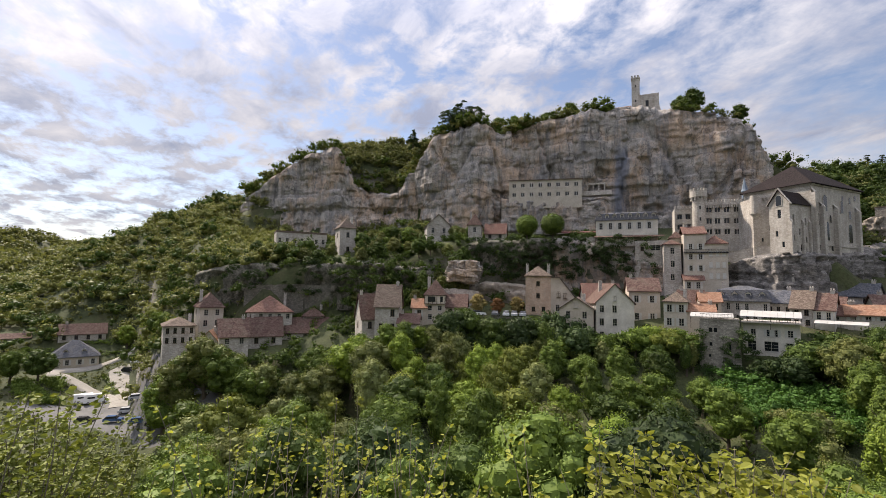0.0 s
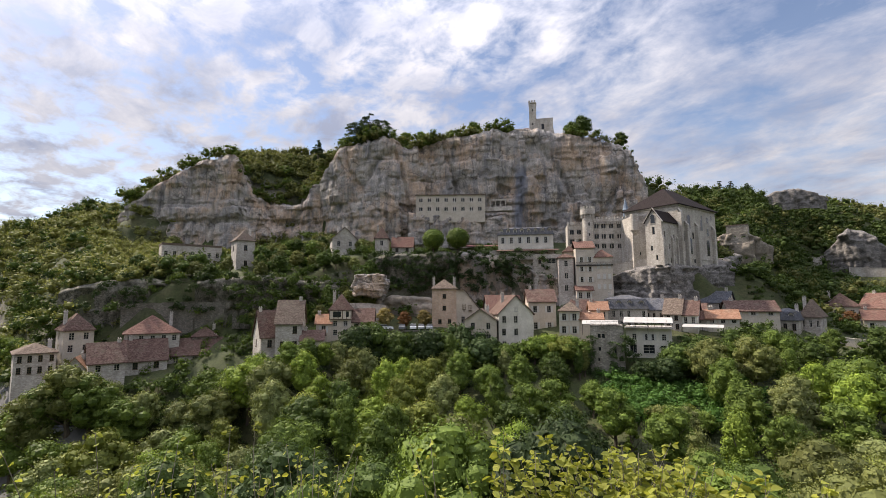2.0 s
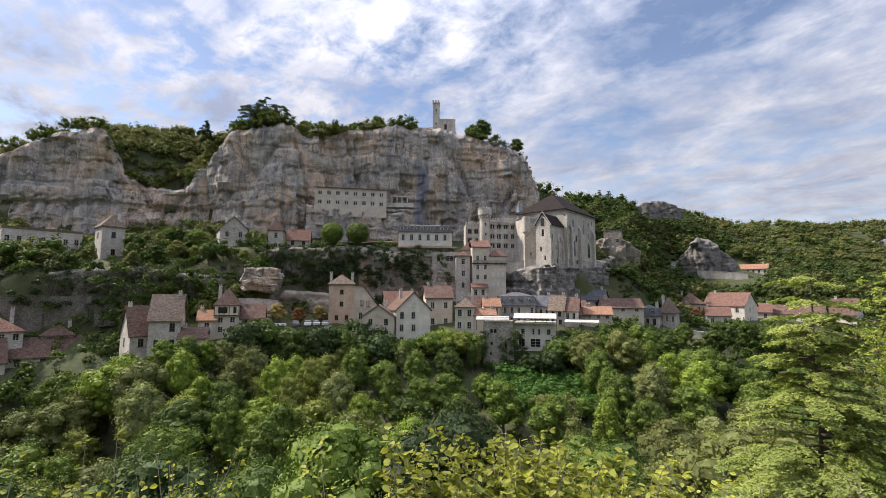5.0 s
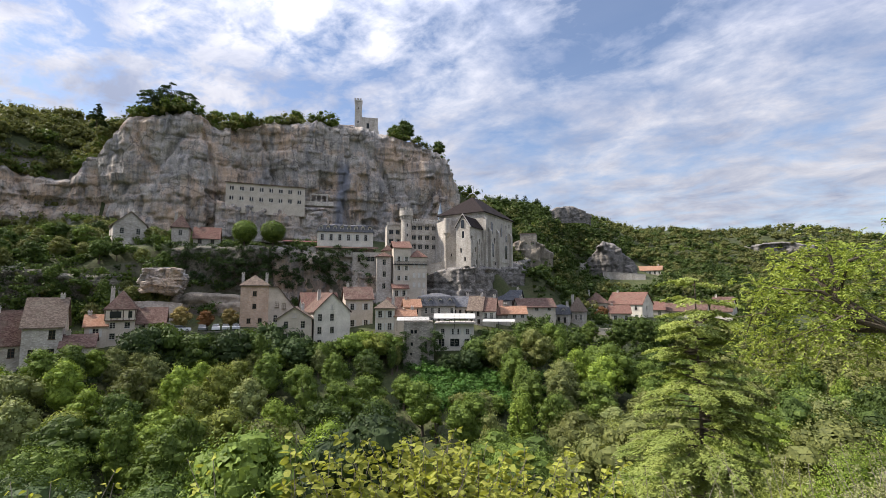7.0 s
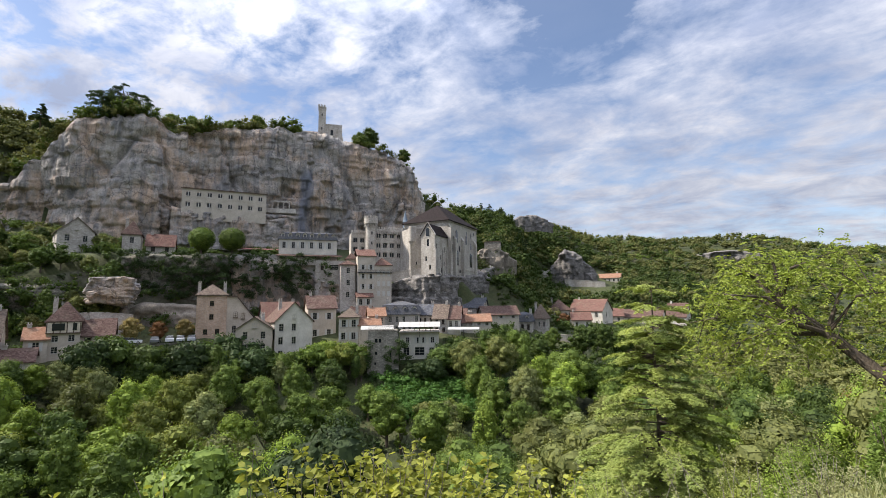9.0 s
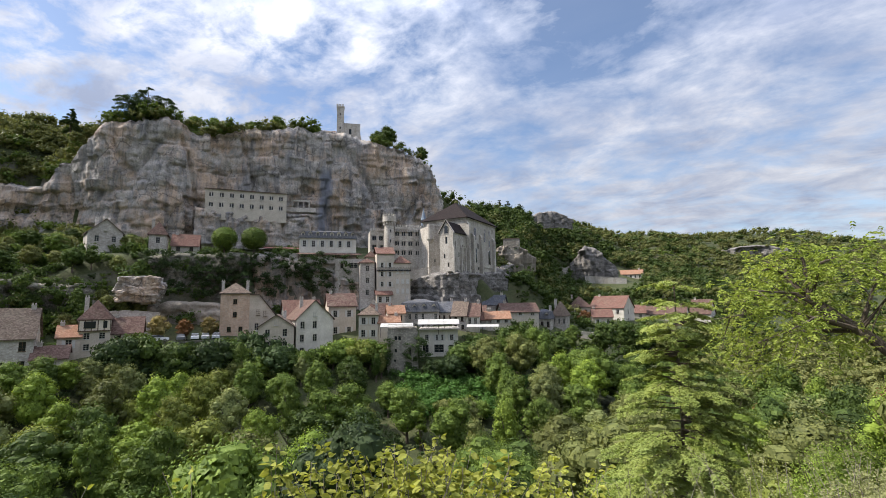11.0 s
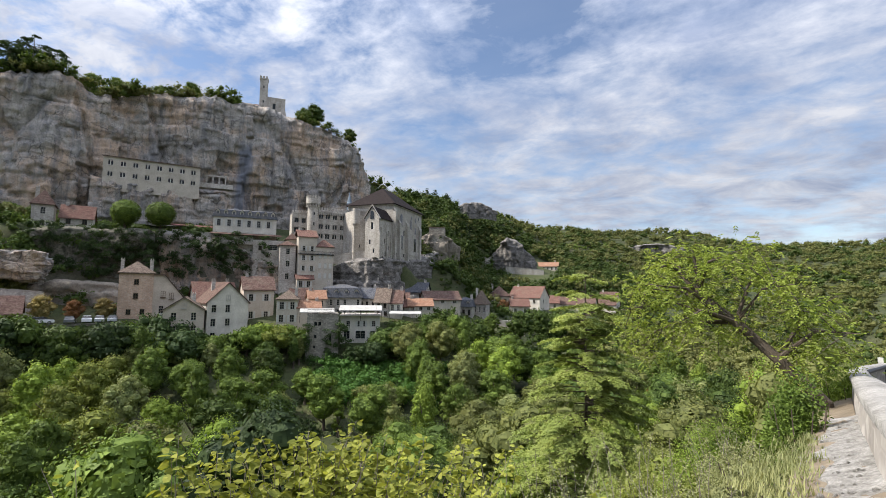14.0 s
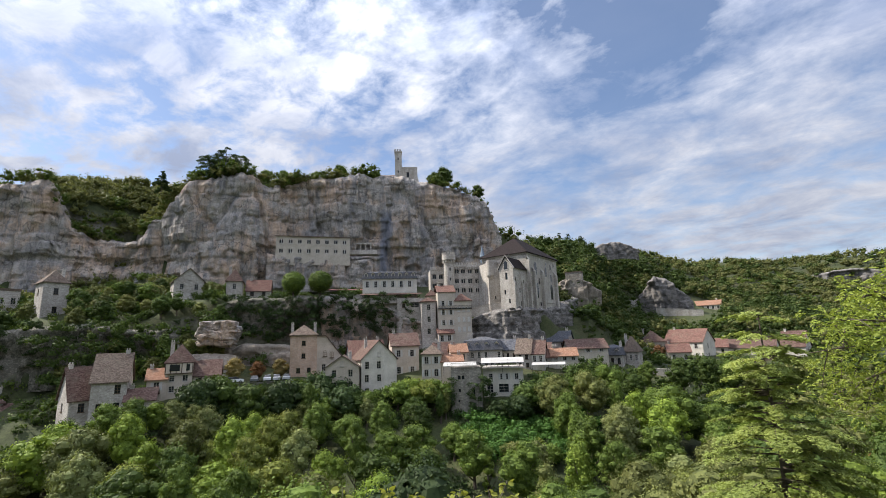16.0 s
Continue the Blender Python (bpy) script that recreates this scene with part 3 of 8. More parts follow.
def rock_face(name, label, pts, seed, rows, step, mat, mass=1.0, k=1.0, kind="", back=6.0, caves=(), ledges=()):
    """A band of rock wall along plan points (x, y, foot, top)."""
    c = np.array(pts, float)
    x, y = c[:, 0], c[:, 1]
    run = np.concatenate([[0], np.cumsum(np.hypot(np.diff(x), np.diff(y)))])
    us = np.arange(0, run[-1], step)
    px, py = np.interp(us, run, x), np.interp(us, run, y)
    zb, zt = np.interp(us, run, c[:, 2]), np.interp(us, run, c[:, 3])
    if len(us) > 30:
        for arr in (px, py):                            # round the corners of the plan
            arr[4:-4] = np.convolve(arr, np.ones(9) / 9, "valid")
    tx, ty = np.gradient(px), np.gradient(py)
    ln = np.hypot(tx, ty)
    nx, ny = ty / ln, -tx / ln                          # out of the face
    verts, faces = [], []
    for i, u in enumerate(us):
        top = zt[i] + (1.3 * noise.noise((u * 0.12, 1, seed)) + 0.9 * noise.noise((u * 0.5, 4, seed))) * min(mass, 1)
        for j in range(rows + 1):
            s = j / rows
            z = zb[i] + (top - zb[i]) * s
            big = mass * (2.3 * noise.noise((u * 0.032, 8 + seed, z * 0.010)) + 1.1 * noise.noise((u * 0.1, 5 + seed, z * 0.02)))
            out = big + crag(u, z, seed, k) + 1.6 * (1 - s) * mass - 2.0 * k * max(0, s - 0.94) / 0.06
            for lz, deep, thick in ledges:              # long overhung beds
                dz = (z - lz - 2.6 * noise.noise((u * 0.018, lz, seed)) - 0.5 * noise.noise((u * 0.2, lz, seed))) / thick
                if -1 < dz < 1:
                    out -= deep * max(0.0, 0.45 + noise.noise((u * 0.03, lz * 3, seed + 2))) * ((1 + dz) * 0.5 if dz < 0.7 else (1 - dz) * 2.8)
            for cx, cy, cz, cw, ch, deep in caves:
                q = math.hypot(math.hypot(px[i] - cx, py[i] - cy) / cw, (z - cz) / ch) + 0.5 * noise.noise((u * 0.35, z * 0.35, seed + 3))
                out -= deep * min(1.0, max(0.0, 1.1 - q) * 4)
            verts.append((px[i] + nx[i] * out, py[i] + ny[i] * out, z))
        a = verts[-1]                                   # the lip runs back under the turf
        verts.append((a[0] - nx[i] * back, a[1] - ny[i] * back, a[2] + 0.1))
    n = rows + 2
    for i in range(len(us) - 1):
        for j in range(n - 1):
            faces.append((i * n + j, (i + 1) * n + j, (i + 1) * n + j + 1, i * n + j + 1))
    me = array_mesh(name, np.array(verts), np.array(faces))
    me.materials.append(mat)
    return tagged(new(name, me), label, "cliff" if kind else "rock", kind=kind)


rock_face("cliff", "tall banded limestone cliff with ochre scars and dark water streaks", [(*polar(a, r), b, t) for a, r, b, t in CLIFF], 0, 104, 0.5, M_CLIFF, kind="structure", back=9.0, ledges=((100, 1.0, 2.0), (95, 1.5, 3.0), (86, 1.1, 2.5), (74, 0.8, 2.8), (66.5, 2.2, 3.0)), caves=[(*polar(a, np.interp(a, CLIFF_AZ, CLIFF_R)), z, w, h, d) for a, z, w, h, d in ((-4.6, 81, 2.6, 2.6, 3), (-5.3, 73.5, 3.4, 3.0, 2.4), (-10.6, 83.5, 1.5, 2.2, 2), (-10.5, 79, 1.2, 2.6, 1.5), (1.0, 66, 3.5, 1.6, 2.5), (5.5, 68, 4.5, 1.5, 3), (-20.5, 68, 2.5, 3.5, 1.4))])


def rock(label, x, y, z, sx, sy, sz, yaw=0, seed=0, mat=None, name="rock_outcrop", rough=0.15):
    """A craggy lump of limestone with an uneven bedded face."""
    bm = bmesh.new()
    bmesh.ops.create_icosphere(bm, subdivisions=5, radius=1)
    for v in bm.verts:
        p = v.co.copy()
        q = max(abs(p.x), abs(p.y), abs(p.z))
        p = p.lerp(p / q, 0.55)
        near = noise.voronoi((p.x * 1.8 + seed, p.y * 1.8, p.z * 2.2))
        s = 1 + rough * (noise.noise((p.x * 1.3 + seed, p.y * 1.3, p.z * 1.1)) + 0.9 * (noise.cell(near[1][0] * 7.3) - 0.5) + 0.5 * noise.noise((p.x * 4 + seed, p.y * 4, p.z * 6)) + 0.28 * noise.noise((p.x * 11 + seed, p.y * 11, p.z * 14)))
        v.co = Vector((p.x * sx * s, p.y * sy * s, p.z * sz * (1 + (s - 1) * 0.5)))
    me = bpy.data.meshes.new(name)
    bm.to_mesh(me)
    bm.free()
    me.materials.append(mat or M_CLIFF)
    ob = new(name, me)
    ob.matrix_basis = pose(x, y, z, 0, 0, yaw)
    return tagged(ob, label, "rock")

# ---- buildings ----
SHARED = {}
FOOT = [(-26, 126, 7, 27), (13.9, 115, 6, 17), (23, 117, 7, 24), (-5, 153, 11, 50), (1.9, 148, 6, 42), (16, 145, 7, 37), (22, 161, 11, 50), (10, 163, 6, 55), (46, 162, 15, 47), (35, 149, 7, 45), (-34, 177, 15, 68)]    # ground taken by buildings: centre, reach, foot


def shared(key, make):
    if key not in SHARED:
        SHARED[key] = make()
    return SHARED[key]


def wall_panel(g, o, u, n, w, h, holes, depth=0.3):
    """An upright wall sheet from o along u, with its openings (x0, x1, z0, z1) cut through and their reveals."""
    o, u, n = Vector(o), Vector(u), Vector(n)
    xs = sorted({0, w, *[a for q in holes for a in q[:2]]})
    zs = sorted({0, h, *[a for q in holes for a in q[2:]]})
    at = lambda x, z, d=0: o + u * x + Vector((0, 0, z)) - n * d
    for x0, x1 in zip(xs, xs[1:]):
        for z0, z1 in zip(zs, zs[1:]):
            if any(q[0] - 1e-6 <= x0 and x1 <= q[1] + 1e-6 and q[2] - 1e-6 <= z0 and z1 <= q[3] + 1e-6 for q in holes):
                continue
            g.poly(at(x0, z0), at(x1, z0), at(x1, z1), at(x0, z1))
    for x0, x1, z0, z1 in holes:
        g.poly(at(x0, z0), at(x1, z0), at(x1, z0, depth), at(x0, z0, depth))
        g.poly(at(x1, z0), at(x1, z1), at(x1, z1, depth), at(x1, z0, depth))
        g.poly(at(x1, z1), at(x0, z1), at(x0, z1, depth), at(x1, z1, depth))
        g.poly(at(x0, z1), at(x0, z0), at(x0, z0, depth), at(x0, z1, depth))


def window_meshes(w, h, style):
    w, h = round(w, 2), round(h, 2)

    def frame_geo():
        g = Geo()
        t = 0.07 if style != "dark" else 0.05
        for x0, x1, z0, z1 in ((-w / 2, -w / 2 + t, 0, h), (w / 2 - t, w / 2, 0, h), (-w / 2, w / 2, 0, t), (-w / 2, w / 2, h - t, h)):
            g.box(x0, x1, 0.14, 0.24, z0, z1)
        g.box(-0.03, 0.03, 0.15, 0.23, t, h - t)
        for k in (1, 2):
            g.box(-w / 2 + t, w / 2 - t, 0.16, 0.22, h * k / 3 - 0.02, h * k / 3 + 0.02)
        g.box(-w / 2 - 0.1, w / 2 + 0.1, -0.1, 0.2, -0.1, 0.012)
        return g.mesh("window")

    def pane_geo():
        g = Geo()
        g.box(-w / 2, w / 2, 0.225, 0.285, 0, h)
        return g.mesh("pane")

    return shared(("w", w, h, style), frame_geo), shared(("p", w, h), pane_geo)


def add_window(parent, m, w, h, style="light", shutters=False):
    """A window in an opening of a wall, with pane and, if any, two folded-back shutters."""
    f, p = window_meshes(w, h, style)
    win = part("window", f, M_FRAME if style != "dark" else M_DARKWOOD, parent, at=m)
    part("pane", p, M_GLASS, win)
    if shutters:
        def shutter():
            g = Geo()
            g.box(-w / 4, w / 4, -0.06, -0.012, 0, h)
            for k in range(5):
                g.box(-w / 4 + 0.05, w / 4 - 0.05, -0.085, -0.06, h * (0.06 + k * 0.19), h * (0.06 + k * 0.19) + h * 0.13)
            return g.mesh("shutter")
        s = shared(("s", round(w, 2), round(h, 2)), shutter)
        for side in (-1, 1):
            part("shutter", s, M_SHUTTER, parent, at=m @ pose(side * w * 0.77, 0, 0))


def roof_geo(kind, w, d, h, rh, over=0.4):
    """Roof slabs for a body with its front from -w/2 to w/2 at y = 0 and depth d, eaves at h."""
    g = Geo()
    x0, x1, y0, y1 = -w / 2 - over, w / 2 + over, -over, d + over
    drop = rh * over / (d / 2 if kind == "gable_side" else w / 2)
    th = 0.22
    if kind == "gable_side":
        z0, zr = h - drop + th, h + rh + th
        g.slab([(x0, y0, z0), (x1, y0, z0), (x1, d / 2, zr), (x0, d / 2, zr)], th)
        g.slab([(x1, y1, z0), (x0, y1, z0), (x0, d / 2, zr), (x1, d / 2, zr)], th)
    elif kind == "gable_front":
        z0, zr = h - drop + th, h + rh + th
        g.slab([(x0, y1, z0), (x0, y0, z0), (0, y0, zr), (0, y1, zr)], th)
        g.slab([(x1, y0, z0), (x1, y1, z0), (0, y1, zr), (0, y0, zr)], th)
    elif kind == "hip":
        a = min(w, d) / 2
        rx = max(w / 2 - a, 0.05)
        ry0, ry1 = (a, d - a) if d > w else (d / 2 - 0.02, d / 2 + 0.02)
        z0, zr = h + 0.1, h + rh + th
        A, B, C, D = (x0, y0, z0), (x1, y0, z0), (x1, y1, z0), (x0, y1, z0)
        if d > w:
            R1, R2 = (0, ry0, zr), (0, ry1, zr)
            for q in ([A, B, R1], [B, C, R2, R1], [C, D, R2], [D, A, R1, R2]):
                g.slab(q, th)
        else:
            R1, R2 = (-rx, d / 2, zr), (rx, d / 2, zr)
            for q in ([A, B, R2, R1], [B, C, R2], [C, D, R1, R2], [D, A, R1]):
                g.slab(q, th)
    elif kind == "mansard":
        i, zm = 0.9, h + rh * 0.72
        X0, X1, Y0, Y1 = x0 + i, x1 - i, y0 + i, y1 - i
        lo = [(x0, y0, h + 0.05), (x1, y0, h + 0.05), (x1, y1, h + 0.05), (x0, y1, h + 0.05)]
        up = [(X0, Y0, zm), (X1, Y0, zm), (X1, Y1, zm), (X0, Y1, zm)]
        for k in range(4):
            g.slab([lo[k], lo[(k + 1) % 4], up[(k + 1) % 4], up[k]], 0.16)
        R1, R2 = (-max(w / 2 - d / 2, 0.5), d / 2, h + rh), (max(w / 2 - d / 2, 0.5), d / 2, h + rh)
        for q in ([up[0], up[1], R2, R1], [up[1], up[2], R2], [up[2], up[3], R1, R2], [up[3], up[0], R1]):
            g.slab(q, 0.16)
    else:                                               # flat, behind a low parapet
        g.slab([(-w / 2 + 0.3, 0.3, h - 0.3), (w / 2 - 0.3, 0.3, h - 0.3), (w / 2 - 0.3, d - 0.3, h - 0.3), (-w / 2 + 0.3, d - 0.3, h - 0.3)], 0.2)
        for q in ((-w / 2 - 0.1, w / 2 + 0.1, -0.1, 0.3), (-w / 2 - 0.1, w / 2 + 0.1, d - 0.3, d + 0.1), (-w / 2 - 0.1, -w / 2 + 0.3, 0.3, d - 0.3), (w / 2 - 0.3, w / 2 + 0.1, 0.3, d - 0.3)):
            g.box(*q, h - 0.1, h + rh * 0.4)
    return g


def body_geo(w, d, h, below, holes_front, holes_sides, kind, rh):
    g = Geo()
    H = h + below
    lift = lambda qs: [(a, b, c + below, e + below) for a, b, c, e in qs]
    wall_panel(g, (-w / 2, 0, -below), (1, 0, 0), (0, -1, 0), w, H, lift(holes_front))
    wall_panel(g, (w / 2, 0, -below), (0, 1, 0), (1, 0, 0), d, H, lift(holes_sides))
    wall_panel(g, (w / 2, d, -below), (-1, 0, 0), (0, 1, 0), w, H, [])
    wall_panel(g, (-w / 2, d, -below), (0, -1, 0), (-1, 0, 0), d, H, lift(holes_sides))
    if kind == "gable_front":
        g.poly((-w / 2, 0, h), (w / 2, 0, h), (0, 0, h + rh))
        g.poly((w / 2, d, h), (-w / 2, d, h), (0, d, h + rh))
    elif kind == "gable_side":
        g.poly((w / 2, 0, h), (w / 2, d, h), (w / 2, d / 2, h + rh))
        g.poly((-w / 2, d, h), (-w / 2, 0, h), (-w / 2, d / 2, h + rh))
    return g


def chimney_geo(x, y, z0, z1, s=0.45):
    g = Geo()
    g.box(x - s, x + s, y - s * 0.7, y + s * 0.7, z0, z1)
    g.box(x - s - 0.08, x + s + 0.08, y - s * 0.7 - 0.08, y + s * 0.7 + 0.08, z1, z1 + 0.12)
    for k in (-0.22, 0.22):
        g.tube([(x + k, y, z1 + 0.12), (x + k, y, z1 + 0.5)], [0.12, 0.1], 7)
    return g


def dormer(parent, x, y, z, w, h, tile, wall):
    """A small gabled window standing on the roof."""
    g = Geo()
    wall_panel(g, (x - w / 2, y, z), (1, 0, 0), (0, -1, 0), w, h, [(0.15, w - 0.15, 0.15, h - 0.1)])
    g.poly((x - w / 2, y, z + h), (x + w / 2, y, z + h), (x, y, z + h + w * 0.45))
    g.poly((x + w / 2, y, z), (x + w / 2, y + 1.6, z), (x + w / 2, y + 1.6, z + h), (x + w / 2, y, z + h))
    g.poly((x - w / 2, y + 1.6, z), (x - w / 2, y, z), (x - w / 2, y, z + h), (x - w / 2, y + 1.6, z + h))
    dm = part("dormer", g, WALLS[wall], parent, "pale gabled dormer")
    r = Geo()
    for s in (-1, 1):
        a, b = (x + s * (w / 2 + 0.15), y - 0.2, z + h - 0.08), (x + s * (w / 2 + 0.15), y + 2.2, z + h - 0.08)
        c, e = (x, y + 2.2, z + h + w * 0.45 + 0.06), (x, y - 0.2, z + h + w * 0.45 + 0.06)
        r.slab([a, b, c, e] if s > 0 else [b, a, e, c], 0.1)
    part("dormer_roof", r, TILES[tile], dm)
    f, p = window_meshes(w - 0.3, h - 0.25, "light")
    part("window", f, M_FRAME, dm, at=pose(x, y, z + 0.15))


def house(label, x, y, z, yaw, w, d, h, rh, kind, wall, tile, rows, cols, below, seed=None, winw=None, winh=None, shutters=None, style=None, chimneys=1, name="house", frame_from=None):
    """A village house: walls with real openings, windows, roof, chimneys. (x, y, z) is the foot of its front."""
    rng = random.Random(label)
    FOOT.append((x - math.sin(radians(yaw)) * d / 2, y + math.cos(radians(yaw)) * d / 2, max(w, d) * 0.62, z))
    ob = thing(name, label, "house", pose(x, y, z, 0, 0, yaw))
    style = style or ("dark" if wall in ("stone", "timber", "brick") and rng.random() < 0.55 else "light")
    shutters = (wall in ("cream", "ochre", "white") and rng.random() < 0.6) if shutters is None else shutters
    ww = winw or min(1.05, w / max(cols, 1) * 0.42)
    holes, wins = [], []
    if rows:
        step = h / rows
        wh = winh or min(1.75, step * 0.58)
        for r in range(rows):
            for c in range(cols):
                cx = -w / 2 + w * (c + 0.5) / cols + rng.uniform(-0.12, 0.12)
                cz = step * r + (step - wh) * 0.55
                if rows > 1 and cols > 1 and rng.random() < 0.1 or (frame_from is not None and cz + wh > frame_from - 0.2):
                    continue
                holes.append((cx - ww / 2 + w / 2, cx + ww / 2 + w / 2, cz, cz + wh))
                wins.append((cx, cz, ww, wh))
    sides, swins = [], []
    if rows and d > 5 and h > 2.4:
        for r in range(rows):
            cz = h / rows * r + (h / rows - wh) * 0.55
            cx = d * 0.42
            sides.append((cx - ww / 2, cx + ww / 2, cz, cz + wh))
            swins.append((cx, cz, ww, wh))
    sides_l = [(d - b, d - a, c, e) for a, b, c, e in sides]
    g = body_geo(w, d, h, below + 3, holes, sides, kind, rh)
    part("wall", g, WALLS[wall], ob)
    for cx, cz, a, b in wins:
        add_window(ob, pose(cx, 0, cz), a, b, style, shutters)
    for cx, cz, a, b in swins:
        add_window(ob, pose(w / 2, cx, cz, 0, 0, 90), a, b, style)
        add_window(ob, pose(-w / 2, d - cx, cz, 0, 0, -90), a, b, style)
    if kind == "gable_front" and rh > 2:
        a, b = 0.9, 1.1
        zz0 = h + rh * 0.12
        f, p = window_meshes(a, b, style)
        win = part("window", f, M_FRAME if style == "light" else M_DARKWOOD, ob, at=pose(0, -0.2, zz0))
        part("pane", p, M_GLASS, win)
    part("roof", roof_geo(kind, w, d, h, rh), TILES[tile], ob)
    if kind == "mansard":
        n = max(2, int(w / 2.7))
        for k in range(n):
            dormer(ob, -w / 2 + w * (k + 0.5) / n, 0.05, h + 0.25, 1.15, rh * 0.42, tile, "white")
    if wall == "timber":
        t = Geo()
        for k in range(4):
            xx = -w / 2 + w * k / 3
            t.box(max(xx - 0.1, -w / 2), min(xx + 0.1, w / 2), -0.05, 0.05, 0, h)
        for zz1 in (0.06, h * 0.5, h - 0.2):
            t.box(-w / 2, w / 2, -0.06, 0.05, zz1, zz1 + 0.17)
        for s in (-1, 1):
            t.slab([(s * w * 0.48, -0.055, 0.2), (s * w * 0.44, -0.055, 0.2), (s * w * 0.2, -0.055, h * 0.5), (s * w * 0.24, -0.055, h * 0.5)], 0.12)
        part("timber_frame", t, M_DARKWOOD, ob, "dark oak timbers")
    if frame_from is not None:                          # jettied timber storey over plain walls
        p = Geo()
        p.box(-w / 2 - 0.12, w / 2 + 0.12, -0.28, -0.02, frame_from, h)
        storey = part("timber_storey", p, WALLS["timber"], ob, "pale plastered timber storey")
        t = Geo()
        for k in range(6):
            xx = -w / 2 + w * k / 5
            t.box(xx - 0.08, xx + 0.08, -0.36, -0.27, frame_from, h)
        for zz1 in (frame_from - 0.1, h - 0.15):
            t.box(-w / 2 - 0.16, w / 2 + 0.16, -0.38, -0.27, zz1, zz1 + 0.2)
        part("timber_frame", t, M_DARKWOOD, storey, "dark oak timbers")
        for xx, ww1 in ((-w * 0.16, 2.0), (w * 0.33, 0.7)):
            t = Geo()
            t.box(xx - ww1 / 2, xx + ww1 / 2, -0.39, -0.26, frame_from + 0.55, h - 0.35)
            part("window", t, M_GLASS, storey)
    for k in range(chimneys if kind != "flat" else 0):
        cx = (w * 0.36 if k == 0 else -w * 0.36) * rng.choice((-1, 1)) if kind != "gable_front" else rng.choice((-1, 1)) * w * 0.2
        cy = d * 0.5 if kind != "gable_front" else d * 0.6
        part("chimney", chimney_geo(cx, cy, h + rh * 0.35, h + rh + 0.7, 0.38), WALLS["stone"], ob)
    return ob


house("tall white rendered house with a brown tiled gable", -7.0, 119.8, 22.0, 19, 9.1, 11, 9.5, 4.5, "gable_front", "white", "brown", 3, 3, 3)
house("beige house with a brown tiled roof and shutters", -0.4, 129.0, 25.6, 8, 7.4, 9, 8.9, 3.3, "gable_side", "ochre", "brown", 2, 2, 3)
house("stone house with a red-brown roof behind the white house", -10.8, 132.6, 27.4, 15, 9.7, 9, 4.6, 4.2, "gable_side", "stone", "red", 1, 2, 3)
house("small cream tower house with a hipped tile roof", 6.2, 120.8, 25.8, -9, 5.0, 6, 6.3, 2.2, "hip", "cream", "grey", 2, 2, 4)
house("low house with a dark brown tiled roof", 10.5, 130.6, 28.4, 1, 5.6, 7, 2.8, 3.6, "gable_side", "ochre", "brown", 1, 2, 3)
house("little house with a bright orange tiled roof", 13.9, 125.2, 29.6, -0, 4.4, 6, 2.7, 2.0, "gable_side", "ochre", "orange", 1, 2, 3)
house("low lean-to house with an orange-brown roof", 11.5, 120.5, 28.7, -1, 5.5, 5, 1.4, 1.5, "gable_side", "ochre", "orange", 1, 2, 3)
house("long stone house with a slate mansard roof and dormers", 20.8, 129.4, 26.9, -13, 11.0, 9, 5.6, 3.7, "mansard", "stone", "slate", 2, 6, 3)
house("narrow house with a dark slate roof and pale chimney", 28.2, 130.0, 28.5, -18, 4.8, 8, 3.8, 2.8, "gable_side", "stone", "slate", 1, 3, 3)
house("grey stone house with a worn brown roof", 31.0, 124.2, 27.2, -24, 3.8, 8, 4.2, 3.7, "gable_side", "stone", "grey", 2, 2, 3)
house("white-walled house with a long brown roof", 34.6, 123.2, 28.4, -22, 3.6, 8, 2.8, 3.4, "gable_side", "white", "brown", 1, 2, 4)
house("low house with a rusty tiled roof", 38.4, 125.2, 28.7, -23, 3.8, 8, 1.3, 2.2, "gable_side", "stone", "red", 1, 2, 4)
house("slate-roofed stone manor with two dormers", 46.4, 142.6, 31.8, -30, 7.5, 8, 2.3, 3.0, "gable_side", "stone", "slate", 1, 2, 4)
house("brown-roofed stone terrace house", 36.2, 129.0, 28.9, -24, 7.0, 7, 2.0, 2.9, "gable_side", "stone", "brown", 1, 3, 4)
house("pale gabled house with a wide brown roof", 52.2, 132.0, 30.5, -8, 11.1, 9, 1.4, 2.5, "gable_side", "cream", "brown", 1, 3, 4)
house("low house with an orange-pink tiled roof", 42.3, 124.0, 28.8, -13, 6.8, 7, 1.5, 1.9, "gable_side", "cream", "orange", 1, 3, 4)
house("dark-roofed mansard house with arched windows", 62.0, 138.8, 25.7, -34, 6.0, 8, 3.7, 3.1, "mansard", "stone", "slate", 1, 3, 5)
house("stone house with a steep pyramid roof", 69.0, 141.0, 26.5, -36, 4.4, 8, 3.6, 4.5, "hip", "stone", "grey", 1, 3, 5)
house("brown hip-roofed pale cottage", 97.8, 179.0, 28.2, -19, 8.3, 9, 4.1, 4.4, "hip", "cream", "brown", 1, 2, 5)
house("large white house with a broad red-brown roof", 107.6, 175.7, 24.8, -54, 14.4, 12, 7.1, 4.8, "gable_side", "white", "red", 2, 3, 5)
house("small pale house with a tiled gable", 99.0, 164.5, 24.6, -23, 7.6, 7, 4.0, 2.8, "gable_side", "cream", "red", 1, 2, 5)
house("cottage with a rust-red roof", 125.0, 181.1, 26.2, -35, 8.0, 8, 3.2, 3.2, "gable_side", "cream", "red", 1, 2, 5)
house("cottage with a brown roof and white walls", 134.0, 179.5, 25.6, -45, 8.5, 8, 3.2, 3.2, "gable_side", "white", "brown", 1, 2, 5)
